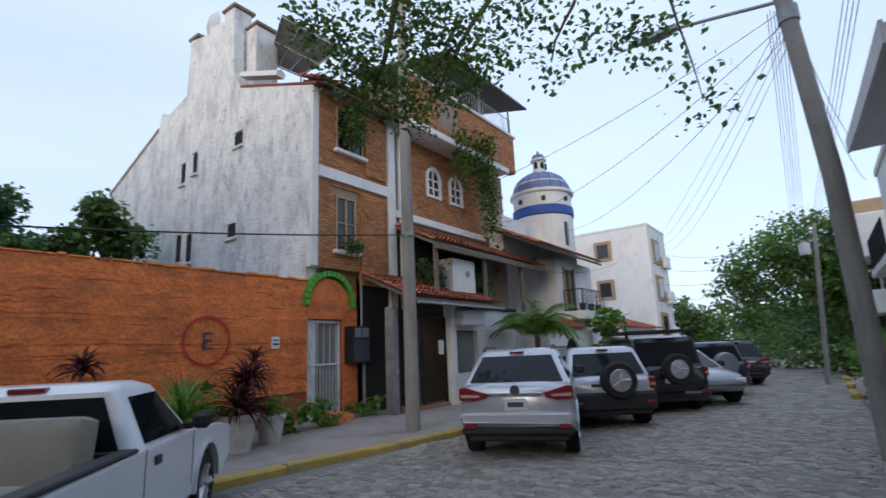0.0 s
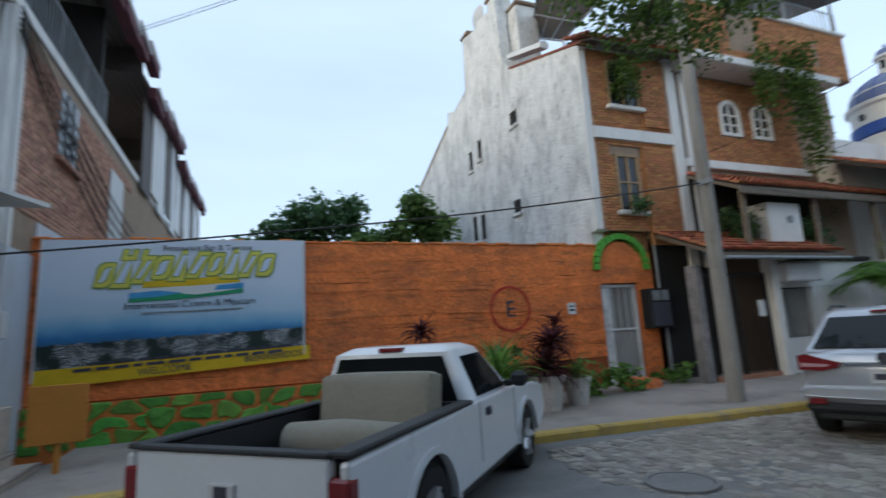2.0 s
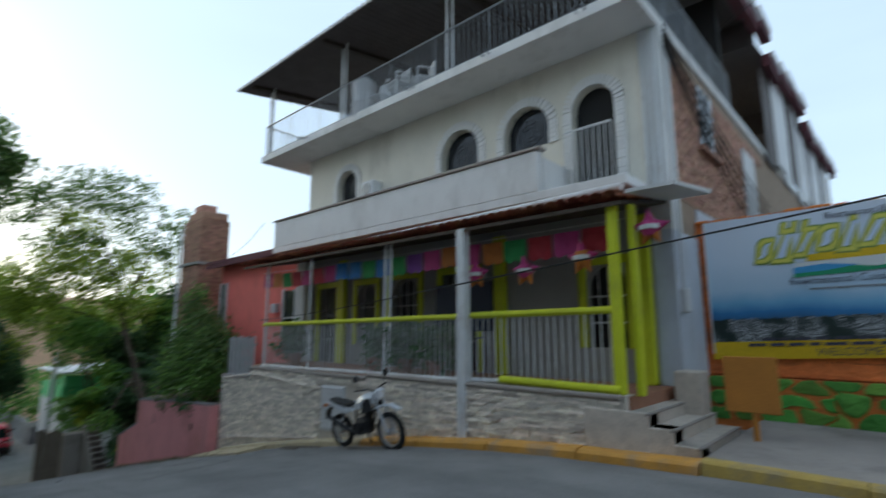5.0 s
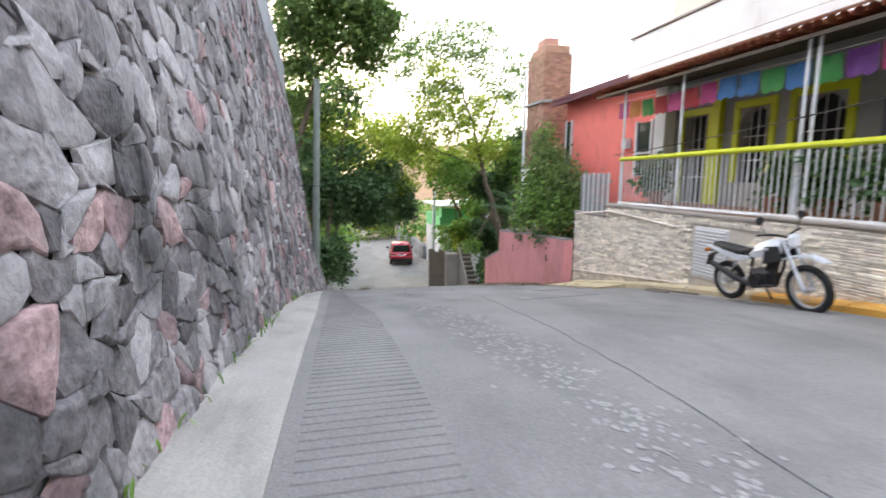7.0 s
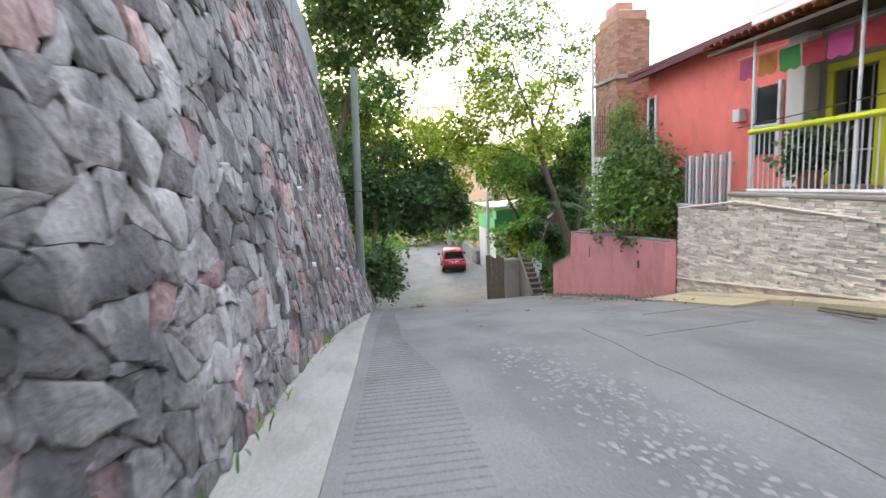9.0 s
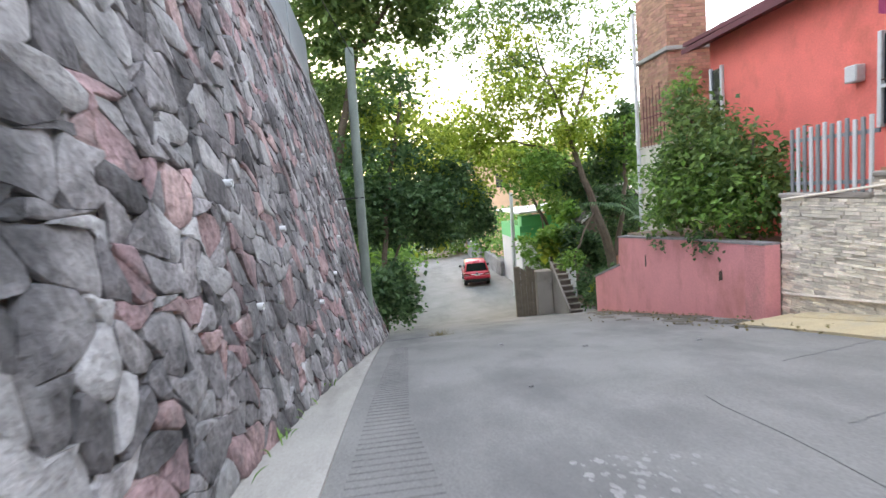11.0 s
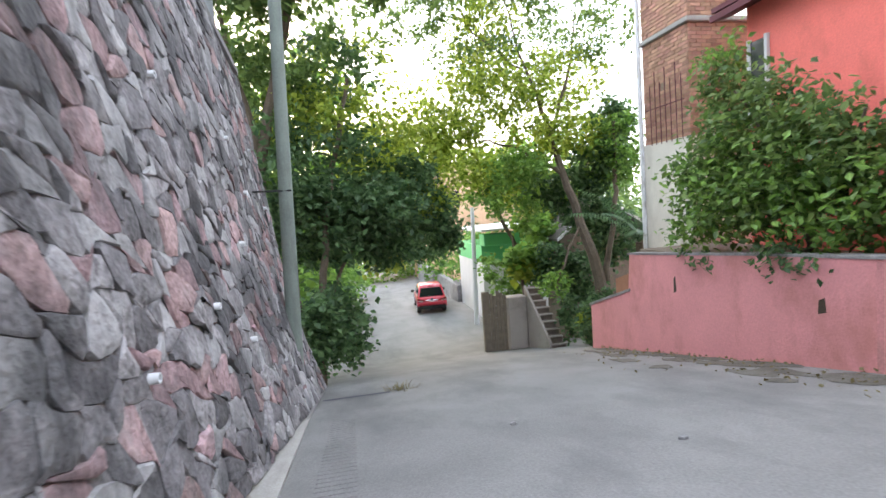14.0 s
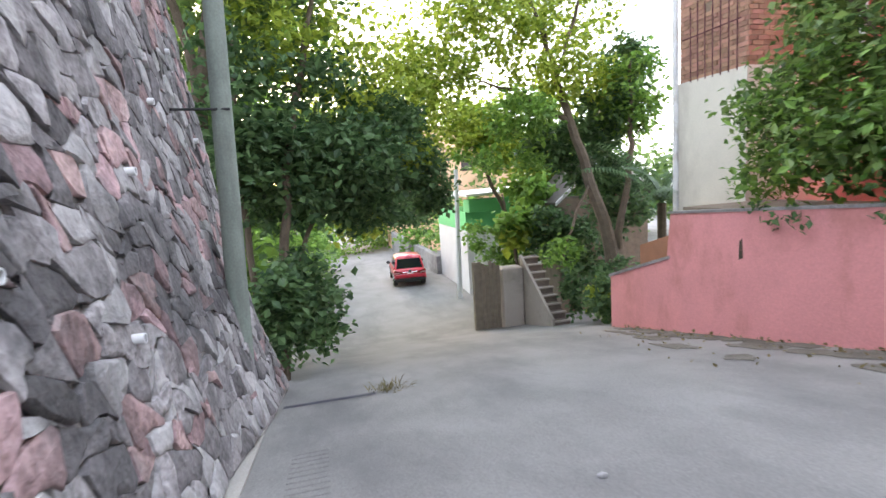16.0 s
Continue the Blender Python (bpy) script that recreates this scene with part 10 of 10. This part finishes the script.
whole("dry_weeds", tuft, M["leaf_dry"], "tuft of dry brown weeds on the lower road", "weeds")
drain = MB()
drain.loft([[(x, y0, ground_z(y0) + h) for y0, h in ((-20.33, 0.004), (-20.29, 0.006), (-20.22, 0.006), (-20.18, 0.004))] for x in (-1.0, -0.6, -0.2, 0.2)])
tagged(part("drain_slot", drain, M["bar_dark"], None, "dark drain slot across the lower road", kind="structure"), category="drain")

# ---- pieces: rubble of the retaining wall ----
def rounded(pts):
    """The outline with its corners cut, as of a worn stone."""
    out = []
    for i, p in enumerate(pts):
        q = pts[(i + 1) % len(pts)]
        a = random.uniform(0.18, 0.3)
        out += [(p[0] + (q[0] - p[0]) * a, p[1] + (q[1] - p[1]) * a), (q[0] - (q[0] - p[0]) * a, q[1] - (q[1] - p[1]) * a)]
    return out


def wall_stone(mb, pts, lift):
    """A roughly dressed stone, its face tilted a little, bedded in mortar."""
    cu, cv = sum(p[0] for p in pts) / len(pts), sum(p[1] for p in pts) / len(pts)
    ta, tb, n = random.gauss(0, 0.055), random.gauss(0, 0.055), len(pts)
    def ring(f, h):
        out = []
        for u, v in pts:
            du, dv = (u - cu) * f, (v - cv) * f
            out.append(wall_put(cu + du, cv + dv, h + ta * du + tb * dv + random.uniform(-0.006, 0.006)))
        return out
    vs = ring(1.03, -0.025) + ring(0.97, lift * 0.5) + ring(0.8, lift) + ring(0.45, lift * random.uniform(0.9, 1.25)) + [wall_put(cu, cv, lift * random.uniform(0.85, 1.2))]
    fs = []
    for i in range(3):
        fs += [(i * n + k, i * n + (k + 1) % n, (i + 1) * n + (k + 1) % n, (i + 1) * n + k) for k in range(n)]
    fs += [(3 * n + k, 3 * n + (k + 1) % n, 4 * n) for k in range(n)]
    return mb.add(vs, fs)


def split(cell):
    """Now and then a small stone beside a larger one, as a mason fills a gap."""
    if len(cell) < 6 or random.random() > 0.3:
        return [cell]
    k = random.choice((2, 3))
    return [cell[:3] + cell[-1:], cell[2:]] if k == 2 else [cell[:4], cell[3:] + cell[:1]]


rest_of = {"rubble": MB(), "rubble_pink": MB(), "rubble_pale": MB(), "rubble_dark": MB()}
for whole_cell in cells(-21.55, 3.1, 0.02, 8.4, 0.29, 0.22, 0.5):
    for cell in split(whole_cell):
        u, v = sum(p[0] for p in cell) / len(cell), sum(p[1] for p in cell) / len(cell)
        if ground_z(u) + v > wall_top(u) - 0.05:
            continue
        cell = rounded(cell)
        reddish = noise.noise((u * 0.5, v * 0.6, 4)) * 0.35
        warm = float(np.interp(u, [-12, -7], [1, 0.3]))
        key = random.choices(("rubble", "rubble_pink", "rubble_pale", "rubble_dark"), (0.42, max(0.05, 0.22 + reddish) * warm, 0.26 - 0.07 * warm, 0.12 + 0.1 * warm))[0]
        lift = random.uniform(0.002, 0.024)
        if -12.4 < u < -6.4 and v < 1.9:
            part("stone", wall_stone(MB(), cell, lift), M[key], ret, smooth=True, angle=40)
        else:
            wall_stone(rest_of[key], cell, lift)
for key, mb in rest_of.items():
    part("stonework", mb, M[key], ret, kind="stuff", smooth=True, angle=40)
# cobbles of the street
street = thing("cobbled_street", (-3, 12, 0), "cobbled street of uneven grey-brown stones", "road", kind="structure")
far_c = MB()


def street_put(u, v, h):
    return (u, v, 0.012 * noise.noise((u * 0.6, v * 0.6, 0)) + h - 0.004)


def cobble_edge(x):
    return 3.6 + 0.5 * noise.noise((x * 0.7, 0, 5))


for (y0, y1, du, dv) in ((3.2, 14, 0.15, 0.125), (14, 44, 0.26, 0.24)):
    for cell in cells(-6.2, 0.58, y0, y1, du, dv, 0.34):
        u, v = sum(p[0] for p in cell) / len(cell), sum(p[1] for p in cell) / len(cell)
        if u < kerb_x(v) + 0.05 or v < cobble_edge(u):
            continue
        if v < 5.2 and u > -3.0:
            part("cobble", MB().stone(cell, random.uniform(0.008, 0.022), random.uniform(0.92, 1.0), street_put), M["cobble"], street, smooth=True, angle=50)
        else:
            far_c.stone(cell, random.uniform(0.008, 0.022), random.uniform(0.92, 1.0), street_put)
part("cobblework", far_c, M["cobble"], street, kind="stuff", smooth=True, angle=50)
# split stone strips of the terrace wall
strips = MB()
wall_t = [(-15.6, 0.3), (-13.92, 0.3), (-13.9, 0.6), (-9, 0.66), (-3.6, 0.7), (-3.55, 0.53), (-3.25, 0.36), (-2.95, 0.19), (-2.65, 0.0)]


def strip_top(y):
    return float(np.interp(y, [p[0] for p in wall_t], [p[1] for p in wall_t]))


z = -2.0
while z < 0.72:
    y = -15.58 - random.uniform(0, 0.2)
    hgt = random.uniform(0.034, 0.062)
    while y < -2.7:
        w = random.uniform(0.1, 0.32)
        a, b = max(y, -15.58), min(y + w - 0.008, -2.68)
        c = (a + b) / 2
        y += w
        if b - a < 0.05 or z + hgt > min(strip_top(a), strip_top(b)) + 0.01 or z < ground_z(c) - 0.1 or (b > -10.58 and a < -9.28 and z < 0.46):
            continue
        d = random.uniform(0.008, 0.04)
        if -7.9 < c < -5.6 and z > ground_z(c) + 0.12:
            part("stone_strip", MB().rbox(TX - 0.01, TX + d, a, b, z, z + hgt - 0.008, 0.008), M["ledger"], tw)
        else:
            strips.box(TX - 0.01, TX + d, a, b, z, z + hgt - 0.008)
    z += hgt
part("stone_cladding", strips, M["ledger"], tw, kind="stuff")
# blocks of the orange wall and its green stones
ob_rest = MB()
for outline, d in ORANGE_BLOCKS:
    if outline[0][0] > 0.2:
        part("block", MB().prism(outline[::-1], "x", OX - 0.05, OX - 0.018 + d), M["orange_piece"], ow)
    else:
        ob_rest.prism(outline[::-1], "x", OX - 0.05, OX - 0.018 + d)
part("blockwork", ob_rest, M["orange_piece"], ow, kind="stuff")
for cell in GREEN_CELLS:
    part("green_stone", MB().stone(rounded(cell), random.uniform(0.02, 0.06), random.uniform(0.74, 0.94), lambda u, v, h: (OX + 0.07 + h, u, v)), M["green_stone"], ow)
